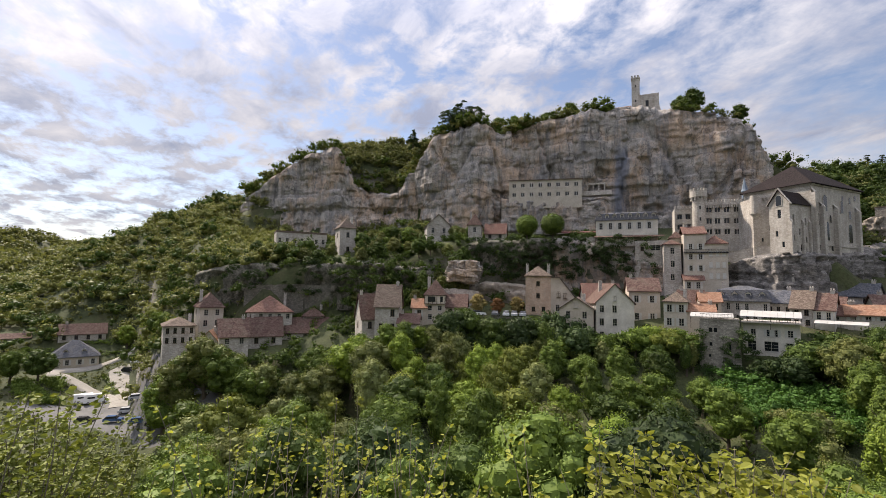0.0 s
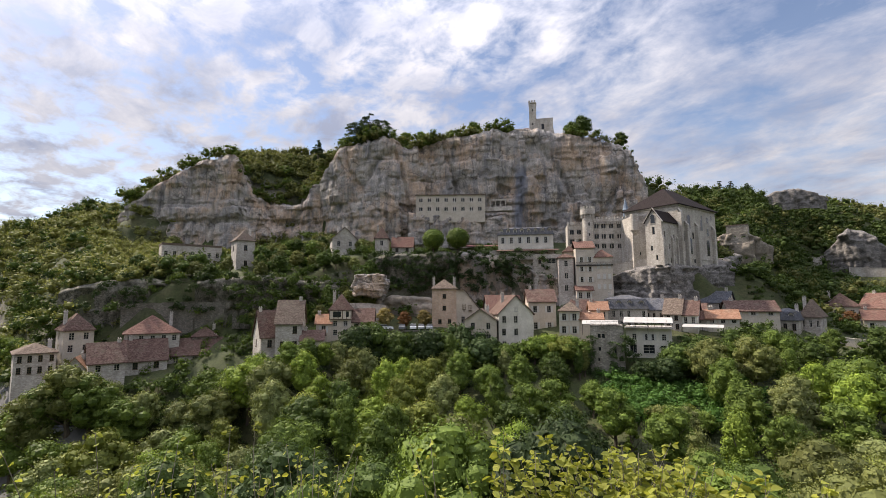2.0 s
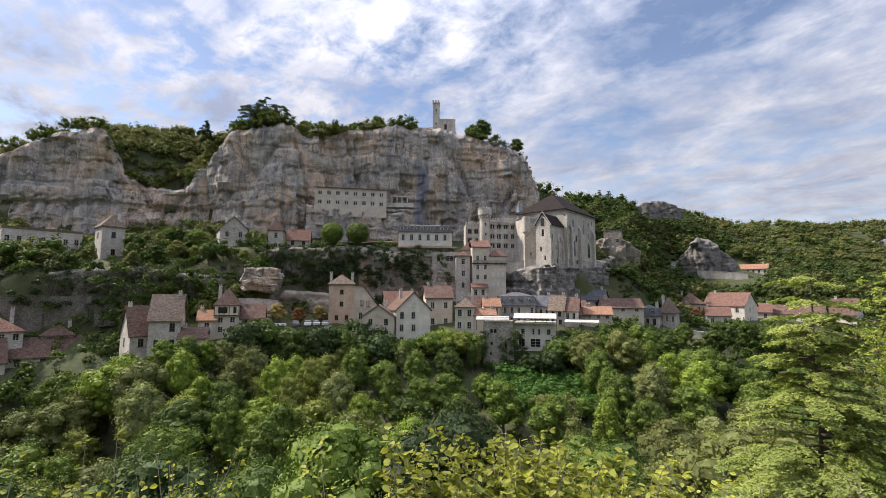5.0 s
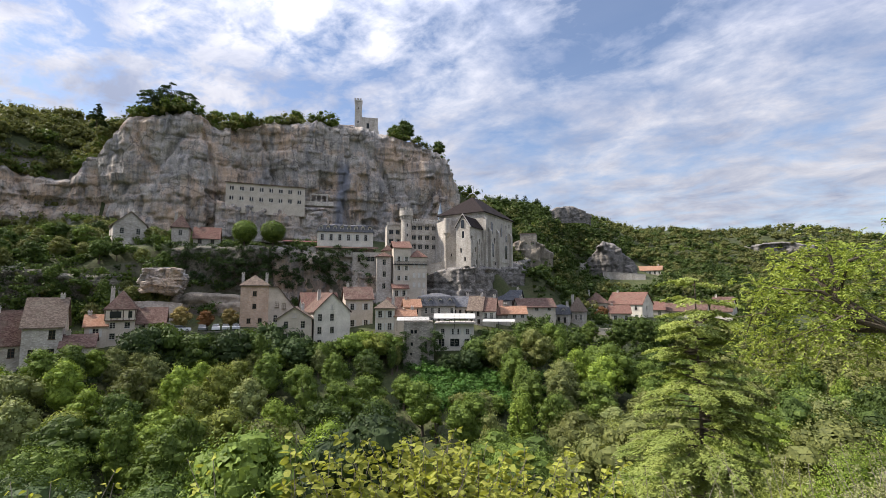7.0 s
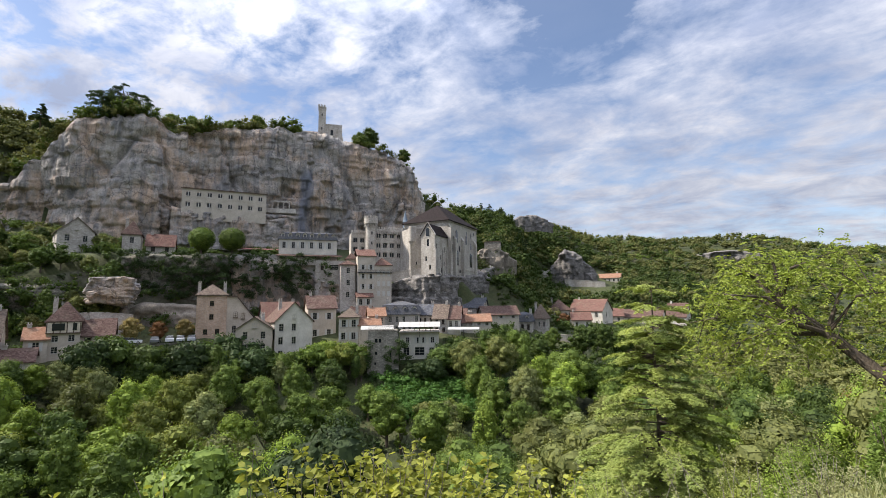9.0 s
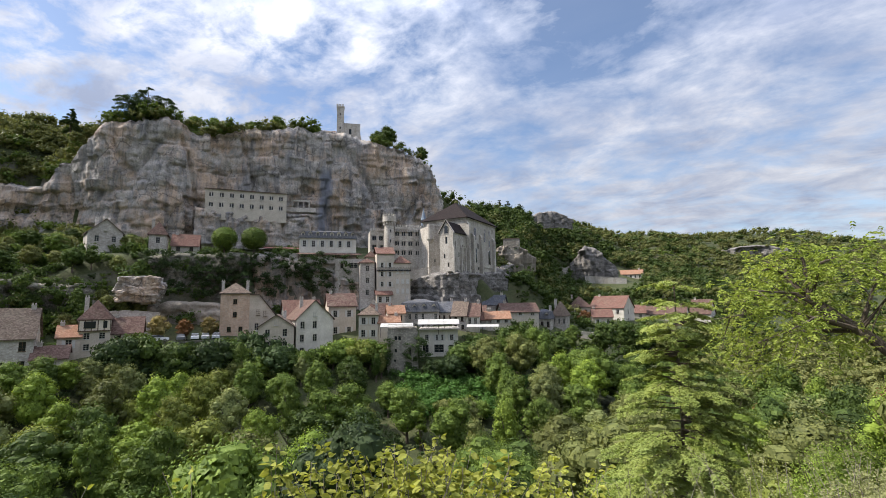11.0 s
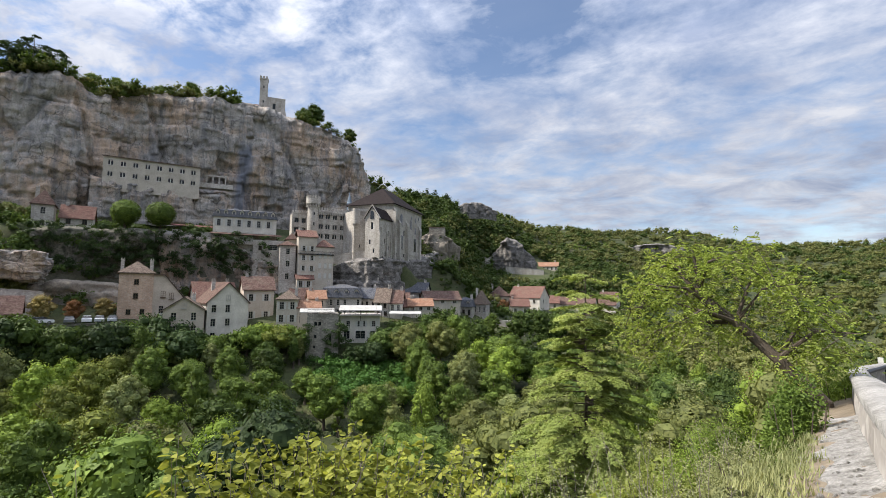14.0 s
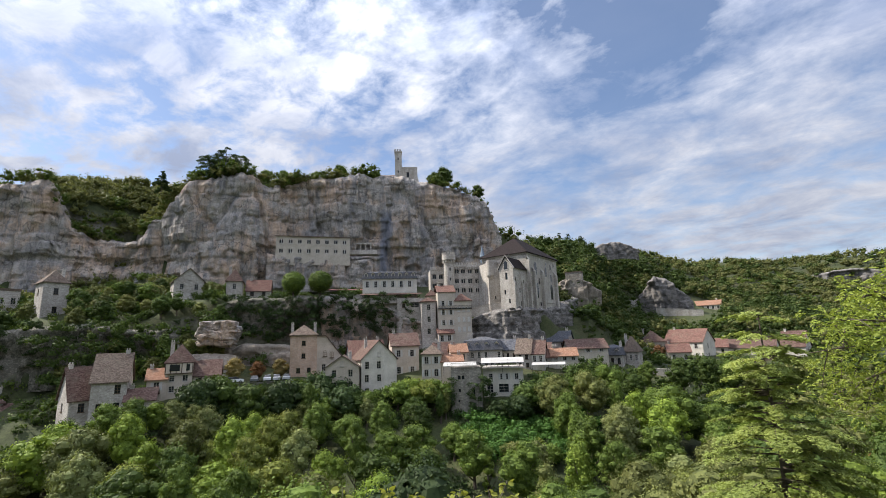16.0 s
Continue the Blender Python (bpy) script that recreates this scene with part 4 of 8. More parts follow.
house("tall white village house", 134.2, 168.0, 22.2, -49, 8.0, 8, 6.6, 4.0, "gable_side", "white", "brown", 2, 2, 5)
house("white house with a brown gable among trees", 149.8, 171.9, 21.1, -55, 7.8, 9, 7.8, 5.7, "gable_side", "white", "brown", 2, 2, 5)
house("stone house with an orange tiled roof on a terrace", 161.4, 238.5, 44.2, -42, 14.6, 9, 5.6, 2.6, "gable_side", "cream", "orange", 2, 6, 2)
house("stone chapel with a dark slate roof", 148.1, 243.5, 47.4, -45, 7.0, 8, 7.4, 5.4, "gable_front", "stone", "slate", 1, 1, 2)
house("pale cottage on the far hillside", 273.5, 184.7, 29.9, -56, 13.1, 9, 2.7, 2.4, "gable_side", "white", "red", 1, 3, 2)
house("cottage with steep roof under the cliff", -65.4, 143.8, 52.1, 32, 8.1, 8, 3.7, 3.8, "gable_front", "stone", "grey", 1, 2, 1)
house("small tower house wrapped in creeper", -52.9, 145.7, 49.1, 14, 4.4, 6, 6.6, 4.0, "hip", "stone", "brown", 2, 1, 3)
house("low outbuilding with a red tiled roof", -46.9, 149.8, 50.9, 11, 7.0, 6, 2.3, 3.5, "gable_side", "stone", "red", 1, 2, 3)
house("square stone tower with a pyramid roof", -96.2, 134.1, 44.6, 50, 5.7, 7, 10.2, 3.5, "hip", "stone", "grey", 2, 1, 4)
house("long low stone building with a flat roof", -115.5, 132.8, 47.2, 49, 18.0, 9, 6.2, 1.5, "flat", "stone", "grey", 1, 7, 3)
house("tall stone house with a steep brown roof", -60.2, 101.5, 22.5, 23, 6.0, 9, 7.1, 5.3, "gable_side", "stone", "grey", 2, 2, 3)
house("lower wing with a dark brown roof", -65.4, 101.8, 22.5, 47, 4.0, 8, 3.9, 6.0, "gable_side", "stone", "brown", 1, 1, 3)
house("low shed with a brown tiled roof", -54.5, 102.4, 23.7, 22, 5.2, 6, 1.8, 2.1, "gable_side", "stone", "brown", 0, 0, 3)
house("half-timbered house with a pointed tiled gable", -50.7, 109.9, 25.7, 21, 5.3, 8, 6.8, 3.9, "hip", "ochre", "brown", 3, 2, 3, shutters=False, frame_from=4.5)
house("half-timbered wing with a dark roof", -46.1, 113.0, 26.7, 18, 5.7, 7, 2.8, 3.2, "gable_side", "timber", "brown", 1, 2, 3)
house("small stone cottage with a tiled roof", -54.4, 108.1, 26.1, 23, 3.7, 6, 3.1, 2.1, "gable_side", "ochre", "orange", 1, 1, 3)
house("cream gabled house draped with ivy", -15.5, 115.0, 24.1, 4, 7.9, 8, 5.8, 2.7, "gable_front", "ochre", "grey", 2, 2, 4)
house("pavilion with a broad hipped red tiled roof", -97.7, 100.3, 24.2, 46, 12.1, 16, 2.5, 4.3, "hip", "stone", "red", 1, 5, 3)
house("long house with a mottled brown roof", -97.2, 87.8, 15.9, 54, 6.9, 9, 5.2, 4.1, "gable_side", "stone", "brown", 2, 2, 3)
house("row house with a mottled brown roof", -94.9, 96.0, 18.0, 49, 8.9, 9, 2.7, 4.6, "gable_side", "stone", "brown", 1, 2, 4)
house("brown-roofed house with low eaves", -89.2, 105.3, 18.6, 38, 12.7, 9, 2.5, 3.8, "gable_side", "stone", "brown", 1, 3, 4)
house("hut with a pointed brown roof", -90.1, 109.8, 23.8, 39, 5.9, 8, 1.5, 2.4, "hip", "stone", "brown", 1, 2, 3)
house("tower house with a tall brown hipped roof", -112.4, 93.3, 21.9, 62, 6.1, 8, 5.9, 3.9, "hip", "cream", "brown", 2, 2, 4)
house("pale stone house with grey-brown roof", -113.1, 84.2, 18.2, 57, 7.3, 9, 5.0, 1.9, "hip", "stone", "grey", 2, 4, 3)
house("small house with an orange gable", -103.3, 85.3, 17.8, 40, 3.8, 7, 2.2, 2.3, "gable_front", "stone", "orange", 1, 1, 3)
country = house("hip-roofed country house with two dormers", -177.6, 94.2, 5.2, 62, 13.6, 12, 3.6, 5.0, "hip", "ochre", "slate", 1, 4, 1, chimneys=0)
for sx in (-2.4, 2.6):
    dormer(country, sx, 1.5, 4.3, 1.2, 1.4, "slate", "white")
house("long low farmhouse wrapped in creeper", -190.0, 103.0, 12.6, 60, 14.0, 8, 2.6, 3.3, "gable_side", "stone", "brown", 1, 4, 1)
house("low stable with a brown roof", -203.0, 86.0, 12.4, 66, 13.0, 6, 1.8, 1.4, "gable_side", "stone", "brown", 1, 3, 1)


# ---- the tall brick-toned house on the car park ----
def tall_house():
    ob = thing("tower_house", "tall pinkish rubble-stone house with two chimneys", "house", pose(-26.4, 122.9, 27.0, 0, 0, 13))
    w, d, h = 6.6, 7, 11.0
    ws = [(-1.2, 1.6), (1.4, 1.6), (0.0, 5.2), (0.0, 8.4)]
    holes = [(x - 0.45 + w / 2, x + 0.45 + w / 2, z, z + 1.2) for x, z in ws]
    part("wall", body_geo(w, d, h, 2, holes, [], "hip", 2.5), WALLS["brick"], ob)
    for x, z in ws:
        add_window(ob, pose(x, 0, z), 0.9, 1.2, "dark")
    part("roof", roof_geo("hip", w, d, h, 2.6), TILES["grey"], ob)
    for x in (-w / 2 + 0.45, w / 2 - 0.45):
        part("chimney", chimney_geo(x, d * 0.4, h - 0.4, h + 3.0, 0.34), WALLS["stone"], ob)
    # the lower part with its roof falling away
    g = Geo()
    a, b, hh, lo = w / 2 + 0.003, w / 2 + 6.4, 10.6, 5.2
    holes = [(1.3, 2.3, 1.7, 3.5), (3.6, 4.6, 1.7, 3.5), (1.6, 2.5, 5.0, 6.4), (3.3, 4.2, 4.6, 6.0)]
    wall_panel(g, (a, 0.3, -2), (1, 0, 0), (0, -1, 0), b - a, lo + 2, [(p, q, r + 2, min(s + 2, lo + 1.99)) for p, q, r, s in holes[:2]])
    g.poly((a, 0.3, lo), (b, 0.3, lo), (a + 2.2, 0.3, hh), (a, 0.3, hh))
    g.poly((b, 0.3, -2), (b, 6.5, -2), (b, 6.5, lo), (b, 0.3, lo))
    part("side_wall", g, WALLS["ochre"], ob, "beige rendered lower wing")
    for p, q, r, s in holes[:2]:
        add_window(ob, pose(a + (p + q) / 2, 0.3, r), q - p, s - r, "light")
    for p, q, r, s in holes[2:]:
        f, pn = window_meshes(q - p, s - r, "dark")
        win = part("window", f, M_DARKWOOD, ob, at=pose(a + (p + q) / 2, 0.1, r + 0.5))
        part("pane", pn, M_GLASS, win)
    g = Geo()
    g.slab([(a + 2.2, -0.05, hh + 0.2), (b + 0.35, -0.05, lo + 0.05), (b + 0.35, 6.7, lo + 0.05), (a + 2.2, 6.7, hh + 0.2)], 0.2)
    g.slab([(a, -0.05, hh + 0.2), (a + 2.2, -0.05, hh + 0.2), (a + 2.2, 6.7, hh + 0.2), (a, 6.7, hh + 0.2)], 0.2)
    part("side_roof", g, TILES["grey"], ob)


tall_house()


# ---- stone tower with restaurant terrace, and the terrace restaurant ----
def awning(label, x, y, z, yaw, w, d, drop, mat):
    """A stretched canvas roof on a light frame with posts."""
    ob = thing("awning", label, "awning", pose(x, y, z, 0, 0, yaw))
    g, n = Geo(), 8
    for k in range(n):
        x0, x1 = -w / 2 + w * k / n, -w / 2 + w * (k + 1) / n
        g.slab([(x0, 0, -drop), (x1 - 0.03, 0, -drop), (x1 - 0.03, d * 0.5, -drop * 0.45), (x0, d * 0.5, -drop * 0.45)], 0.03)
        g.slab([(x0, d * 0.5, -drop * 0.45), (x1 - 0.03, d * 0.5, -drop * 0.45), (x1 - 0.03, d, 0), (x0, d, 0)], 0.03)
        g.box(x0, x1 - 0.05, -0.02, 0.01, -drop - 0.12, -drop - 0.02)
    part("canopy", g, mat, ob)
    for sx in (-1, 0, 1):
        g = Geo()
        g.tube([(sx * (w / 2 - 0.1), 0.12, -drop - 0.03), (sx * (w / 2 - 0.1), 0.12, -drop - 2.6)], [0.05, 0.05], 6)
        part("post", g, M_IRON, ob)
    return ob


def railing(parent, x0, x1, y, z, h=1.0):
    g = Geo()
    g.box(x0, x1, y - 0.03, y + 0.03, z + h - 0.06, z + h)
    g.box(x0, x1, y - 0.02, y + 0.02, z + 0.08, z + 0.12)
    n = int((x1 - x0) / 0.25)
    for k in range(n + 1):
        xx = x0 + (x1 - x0) * k / n
        g.box(xx - 0.015, xx + 0.015, y - 0.015, y + 0.015, z, z + h - 0.06)
    part("railing", g, M_IRON, parent)


def old_tower():
    ob = thing("stone_tower", "ruined rubble-stone tower overgrown with ivy, carrying a terrace", "tower", pose(13.9, 112.1, 17.0, 0, 0, -7))
    w, d, h = 7.0, 7, 11.8
    ws = [(-1.6, 9.2, 0.6, 0.9), (-0.7, 9.2, 0.6, 0.9), (-1.6, 6.3, 0.5, 0.8), (1.8, 5.2, 0.4, 1.9), (1.8, 0.6, 0.9, 1.7), (-1.8, 4.0, 0.4, 0.6)]
    holes = [(x - a / 2 + w / 2, x + a / 2 + w / 2, z, z + b) for x, z, a, b in ws]
    part("wall", body_geo(w, d, h, 4, holes, [], "flat", 1), WALLS["old"], ob)
    for x, z, a, b in ws:
        g = Geo()
        g.box(x - a / 2, x + a / 2, 0.28, 0.34, z, z + b)
        part("window", g, M_GLASS, ob)
    g = Geo()
    g.box(-w / 2 - 0.1, w / 2 + 0.1, -0.1, d, h, h + 0.2)
    part("terrace_slab", g, WALLS["old"], ob)
    g = Geo()
    for sx in (-1, 1):
        g.tube([(sx * w * 0.49, 0.2, -4), (sx * w * 0.485, 0.25, h - 0.5)], [0.45, 0.25], 6)
    part("buttress", g, WALLS["old"], ob)
    railing(ob, -w / 2, w / 2, 0.05, h + 0.2)
    awning("long white canvas awning over the tower terrace", 12.6, 112.6, 30.1, -7, 8.0, 3, 0.75, M_CANVAS)


def restaurant():
    ob = thing("restaurant", "pale rendered restaurant with an open terrace", "restaurant", pose(23.2, 113.8, 22.0, 0, 0, -13))
    w, d, h = 9.6, 8, 6.4
    ws = [(-3.3, 0.7, 1.5, 2.0), (0.0, 0.7, 2.4, 2.0), (3.0, 0.7, 1.2, 1.9), (-3.0, 3.7, 0.9, 1.4), (-0.3, 3.7, 0.9, 1.4), (0.7, 3.7, 0.9, 1.4), (3.2, 3.7, 0.9, 1.4)]
    holes = [(x - a / 2 + w / 2, x + a / 2 + w / 2, z, z + b) for x, z, a, b in ws]
    part("wall", body_geo(w, d, h, 4, holes, [], "flat", 1), WALLS["white"], ob)
    for i, (x, z, a, b) in enumerate(ws):
        add_window(ob, pose(x, 0, z), a, b, "light", i > 3)
    g = Geo()
    g.box(-w / 2 - 0.2, w / 2 + 0.2, -1.2, d, h, h + 0.25)
    part("terrace_slab", g, WALLS["stone"], ob)
    railing(ob, -w / 2, w / 2, -1.1, h + 0.25)
    for k in range(7):
        g = Geo()
        xx = -w / 2 + 0.8 + k * 1.35
        g.box(xx - 0.35, xx + 0.35, 0.3, 1.0, h + 0.95, h + 1.0)
        g.box(xx - 0.05, xx + 0.05, 0.6, 0.7, h + 0.25, h + 0.95)
        part("table", g, M_DARKWOOD, ob)
    awning("broad white canvas awning in two fields", 23.0, 113.2, 30.8, -13, 10.4, 3.6, 1.1, M_CANVAS)
    awning("low white canopy beside the restaurant", 36.0, 118.5, 29.0, -20, 8.5, 3, 0.5, M_CANVAS)


old_tower()
restaurant()


# ---- hotel with mansard roof on the upper terrace ----
def hotel():
    ob = thing("hotel", "pale two-storey hotel with a slate mansard roof and terrace", "hotel", pose(-5.2, 150.0, 51.0, 0, 0, 3))
    w, d, h = 17.6, 9, 5.0
    holes, ws = [], []
    for k in range(6):
        x = -w / 2 + 1.5 + k * 2.75
        holes.append((x - 0.5 + w / 2, x + 0.5 + w / 2, 2.2, 4.2))
        ws.append(x)
    part("wall", body_geo(w, d, h, 3.4, holes, [(2, 3, 1.7, 3.5), (5, 6, 1.7, 3.5)], "flat", 1), WALLS["white"], ob)
    for x in ws:
        add_window(ob, pose(x, 0, 2.2), 1.0, 2.0, "light", True)
    for yy in (2.5, 5.5):
        add_window(ob, pose(w / 2, yy, 1.7, 0, 0, 90), 1.0, 1.8, "light")
    part("roof", roof_geo("mansard", w, d, h, 3.0, 0.3), TILES["slate"], ob)
    for k in range(8):
        dormer(ob, -w / 2 + w * (k + 0.5) / 8, 0.02, h + 0.35, 1.1, 1.35, "slate", "white")
    g = Geo()
    g.slab([(-w / 2 - 0.5, -3.4, -0.5), (w / 2 + 1.5, -3.4, -0.5), (w / 2 + 1.5, 0, 0.25), (-w / 2 - 0.5, 0, 0.25)], 0.15)
    part("veranda_roof", g, TILES["brown"], ob)
    for k in range(9):
        g = Geo()
        g.tube([(-w / 2 + k * w / 8, -3.2, -2.9), (-w / 2 + k * w / 8, -3.2, -0.6)], [0.07, 0.07], 6)
        part("veranda_post", g, M_DARKWOOD, ob)
    g = Geo()
    g.box(-w / 2 - 0.8, w / 2 + 1.8, -3.6, 0, -3.4, -2.9)
    part("terrace_slab", g, WALLS["stone"], ob)
    part("chimney", chimney_geo(4, 4.5, h + 2.2, h + 3.9), WALLS["stone"], ob)
    b = thing("terrace_house", "rubble-stone house front below the hotel terrace", "house", pose(1.9, 146.4, 41.0, 0, 0, 0))
    holes = [(1.6, 2.5, 5.2, 6.4), (4.3, 6.9, 5.2, 6.8)]
    part("wall", body_geo(9.5, 5, 8.1, 4, holes, [], "flat", 1), WALLS["stone"], b)
    add_window(b, pose(-4.75 + 2.05, 0, 5.2), 0.9, 1.2, "dark")
    add_window(b, pose(-4.75 + 5.6, 0, 5.2), 2.6, 1.6, "light")
    awning("long faded red awning over a terrace", -20.5, 149.0, 53.3, 8, 14.5, 4, 0.8, M_REDCANVAS)


hotel()


# ---- tall house and gatehouse under the sanctuary ----
def gate_house():
    ob = thing("tall_house", "tall beige sanctuary house with white shutters", "house", pose(14.9, 141.5, 36.0, 0, 0, 4))
    w, d = 10.4, 8
    for k, (x0, x1, hh) in enumerate(((-w / 2, 0.2, 14.2), (0.2, w / 2, 11.4))):
        ww = x1 - x0
        xs = [ww * 0.3, ww * 0.74] if k == 0 else [ww * 0.2, ww * 0.52, ww * 0.82]
        zs = [1.0, 4.1, 7.2, 10.0] if k == 0 else [2.0, 5.0, 8.0]
        holes = [(x - 0.42, x + 0.42, z, z + 1.5) for x in xs for z in zs]
        g = Geo()
        wall_panel(g, (x0, -0.004 * k, -2), (1, 0, 0), (0, -1, 0), ww, hh + 2, [(a, b, c + 2, e + 2) for a, b, c, e in holes])
        wall_panel(g, (x1, 0, -2), (0, 1, 0), (1, 0, 0), d, hh + 2, [])
        wall_panel(g, (x0, d, -2), (0, -1, 0), (-1, 0, 0), d, hh + 2, [])
        wall_panel(g, (x1, d, -2), (-1, 0, 0), (0, 1, 0), ww, hh + 2, [])
        part("wall", g, WALLS["cream"], ob)
        for a, b, c, e in holes:
            add_window(ob, pose(x0 + (a + b) / 2, -0.004 * k, c), 0.84, 1.5, "light", k == 0)
            if k == 1:
                q = Geo()
                for sx in (-1, 1):
                    q.box(x0 + (a + b) / 2 + sx * 0.21 - 0.2, x0 + (a + b) / 2 + sx * 0.21 + 0.2, 0.02, 0.09, c + 0.03, c + 1.47)
                part("closed_shutters", q, M_SHUTTER, ob, "closed pale shutters")
        r = roof_geo("hip" if k else "gable_side", ww, d, hh, 2.3, 0.3)
        part("roof", r, TILES["red"], ob, at=pose((x0 + x1) / 2, 0, 0))
        part("chimney", chimney_geo((x0 + x1) / 2 - ww * 0.3, d * 0.5, hh + 0.8, hh + 3.2, 0.45), WALLS["ashlar"], ob)
    g = Geo()
    g.box(-w / 2 - 0.1, w / 2 + 0.1, -0.35, -0.01, 8.9, 9.15)
    part("balcony", g, M_IRON, ob)
    railing(ob, -w / 2, w / 2, -0.3, 9.15, 0.8)
    house("narrow stone gatehouse with a tiled roof", 6.9, 142.6, 36.5, 4, 4.4, 7, 11.0, 1.4, "hip", "stone", "brown", 3, 1, 3)
    house("little square stair tower with a pyramid roof", 8.2, 145.6, 44.0, 4, 3.2, 3.2, 5.6, 1.9, "hip", "cream", "brown", 1, 1, 4, chimneys=0)
    house("low pink-roofed lodge at the foot of the tall house", 11.8, 139.8, 34.5, 4, 4.6, 4, 3.2, 1.3, "gable_side", "cream", "red", 1, 2, 2)


gate_house()


# ---- the sanctuary ----
def merlons(g, x0, x1, y, z, n, depth=0.5, h=0.8):
    for k in range(n):
        a = x0 + (x1 - x0) * k / n
        g.box(a, a + (x1 - x0) / n * 0.62, y, y + depth, z, z + h)


def twin_window(parent, m):
    """Two narrow lights with round heads."""
    def geo():
        g = Geo()
        for s in (-1, 1):
            pts = [(s * 0.36 - 0.26, 0), (s * 0.36 + 0.26, 0), (s * 0.36 + 0.26, 1.2)] + [(s * 0.36 + 0.26 * math.cos(a), 1.2 + 0.26 * math.sin(a)) for a in (0.5, 1.05, 1.57, 2.1, 2.64)] + [(s * 0.36 - 0.26, 1.2)]
            g.poly(*[(p[0], 0.26, p[1]) for p in pts])
            g.poly(*[(p[0], 0.3, p[1]) for p in reversed(pts)])
        return g.mesh("window")
    part("window", shared("twin", geo), M_GLASS, parent, at=m)


def round_tower(g, x, y, r, z0, z1, sides=20):
    g.tube([(x, y, z0), (x, y, z1)], [r, r], sides)


def palace():
    ob = thing("palace", "long crenellated palace wing of pale stone with twin windows", "palace", pose(23.7, 156.0, 44.0, 0, 0, 6))
    w, d, h = 14.4, 10, 16.2
    cols = [-6.2, -4.0, -1.6, 0.95, 3.5]
    holes = [(x - 0.7 + w / 2, x + 0.7 + w / 2, z, z + 1.6) for x in cols for z in (7.4, 10.6, 14.0)]
    part("wall", body_geo(w, d, h, 8, holes, [], "flat", 1), WALLS["ashlar"], ob)
    for x in cols:
        for z in (7.4, 10.6, 14.0):
            twin_window(ob, pose(x, -0.03, z))
            g = Geo()
            g.box(x - 0.07, x + 0.07, 0.02, 0.28, z, z + 1.6)
            part("mullion", g, WALLS["ashlar"], ob)
    g = Geo()
    g.box(-w / 2, w / 2, -0.6, 0.4, h - 0.1, h + 0.7)
    for k in range(24):
        a = -w / 2 + w * (k + 0.2) / 24
        g.box(a, a + 0.35, -0.55, 0, h - 0.9, h - 0.1)
    merlons(g, -w / 2, w / 2, -0.6, h + 0.7, 17)
    part("battlement", g, WALLS["stone"], ob)
    g = Geo()
    g.box(-w / 2, w / 2, 0.4, d, h - 0.2, h + 0.2)
    part("roof", g, TILES["slate"], ob)
    # corner turret
    g = Geo()
    round_tower(g, -w / 2 - 1.6, 0.4, 1.75, 4, 18.2)
    part("turret", g, WALLS["ashlar"], ob, "round corner turret")
    g = Geo()
    round_tower(g, -w / 2 - 1.6, 0.4, 2.35, 18.6, 20.4)
    for k in range(14):
        a = 2 * math.pi * k / 14
        g.box(-w / 2 - 1.6 + 2.0 * math.cos(a) - 0.2, -w / 2 - 1.6 + 2.0 * math.cos(a) + 0.2, 0.4 + 2.0 * math.sin(a) - 0.2, 0.4 + 2.0 * math.sin(a) + 0.2, 17.6, 18.6)
        g.box(-w / 2 - 1.6 + 2.1 * math.cos(a) - 0.25, -w / 2 - 1.6 + 2.1 * math.cos(a) + 0.25, 0.4 + 2.1 * math.sin(a) - 0.25, 0.4 + 2.1 * math.sin(a) + 0.25, 20.4, 21.2)
    part("turret_crown", g, WALLS["ashlar"], ob)
    for z in (8.2, 11.4, 14.8):
        g = Geo()
        g.box(-w / 2 - 1.8, -w / 2 - 1.4, -1.42, -1.2, z, z + 1.0)
        part("window", g, M_GLASS, ob)
    # wing beyond the turret
    b = thing("palace_wing", "lower palace wing with rows of arched windows", "palace", pose(12.3, 159.4, 50.0, 0, 0, 2))
    w2, h2 = 7.4, 10.2
    cols2 = [-2.3, 0, 2.3]
    holes = [(x - 0.7 + w2 / 2, x + 0.7 + w2 / 2, z, z + 1.6) for x in cols2 for z in (3.6, 6.8)]
    part("wall", body_geo(w2, 8, h2, 8, holes, [], "flat", 1), WALLS["ashlar"], b)
    for x in cols2:
        for z in (3.6, 6.8):
            twin_window(b, pose(x, -0.03, z))
    g = Geo()
    merlons(g, -w2 / 2, w2 / 2, -0.15, h2, 9)
    g.box(-w2 / 2, w2 / 2, -0.15, 8, h2 - 0.25, h2)
    part("battlement", g, WALLS["stone"], b)


palace()


def arched_window(parent, m, w, h, label=""):
    """A tall church window with a round head, in a moulded stone surround."""
    def geo(grow, y0, y1):
        g = Geo()
        a, zb = w / 2 + grow, -grow
        hh = h - w / 2
        pts = [(-a, zb), (a, zb)] + [(a * math.cos(t), hh + a * math.sin(t)) for t in np.linspace(0, math.pi, 9)]
        g.poly(*[(p[0], y0, p[1]) for p in pts])
        n = len(pts)
        for k in range(n):
            p, q = pts[k], pts[(k + 1) % n]
            g.poly((q[0], y0, q[1]), (p[0], y0, p[1]), (p[0], y1, p[1]), (q[0], y1, q[1]))
        return g
    win = part("window", shared(("aw", w, h), lambda: geo(0.16, -0.10, 0.05).mesh("window")), WALLS["stone"], parent, at=m)
    part("pane", shared(("ap", w, h), lambda: geo(0.0, -0.112, 0.0).mesh("pane")), M_GLASS, win)


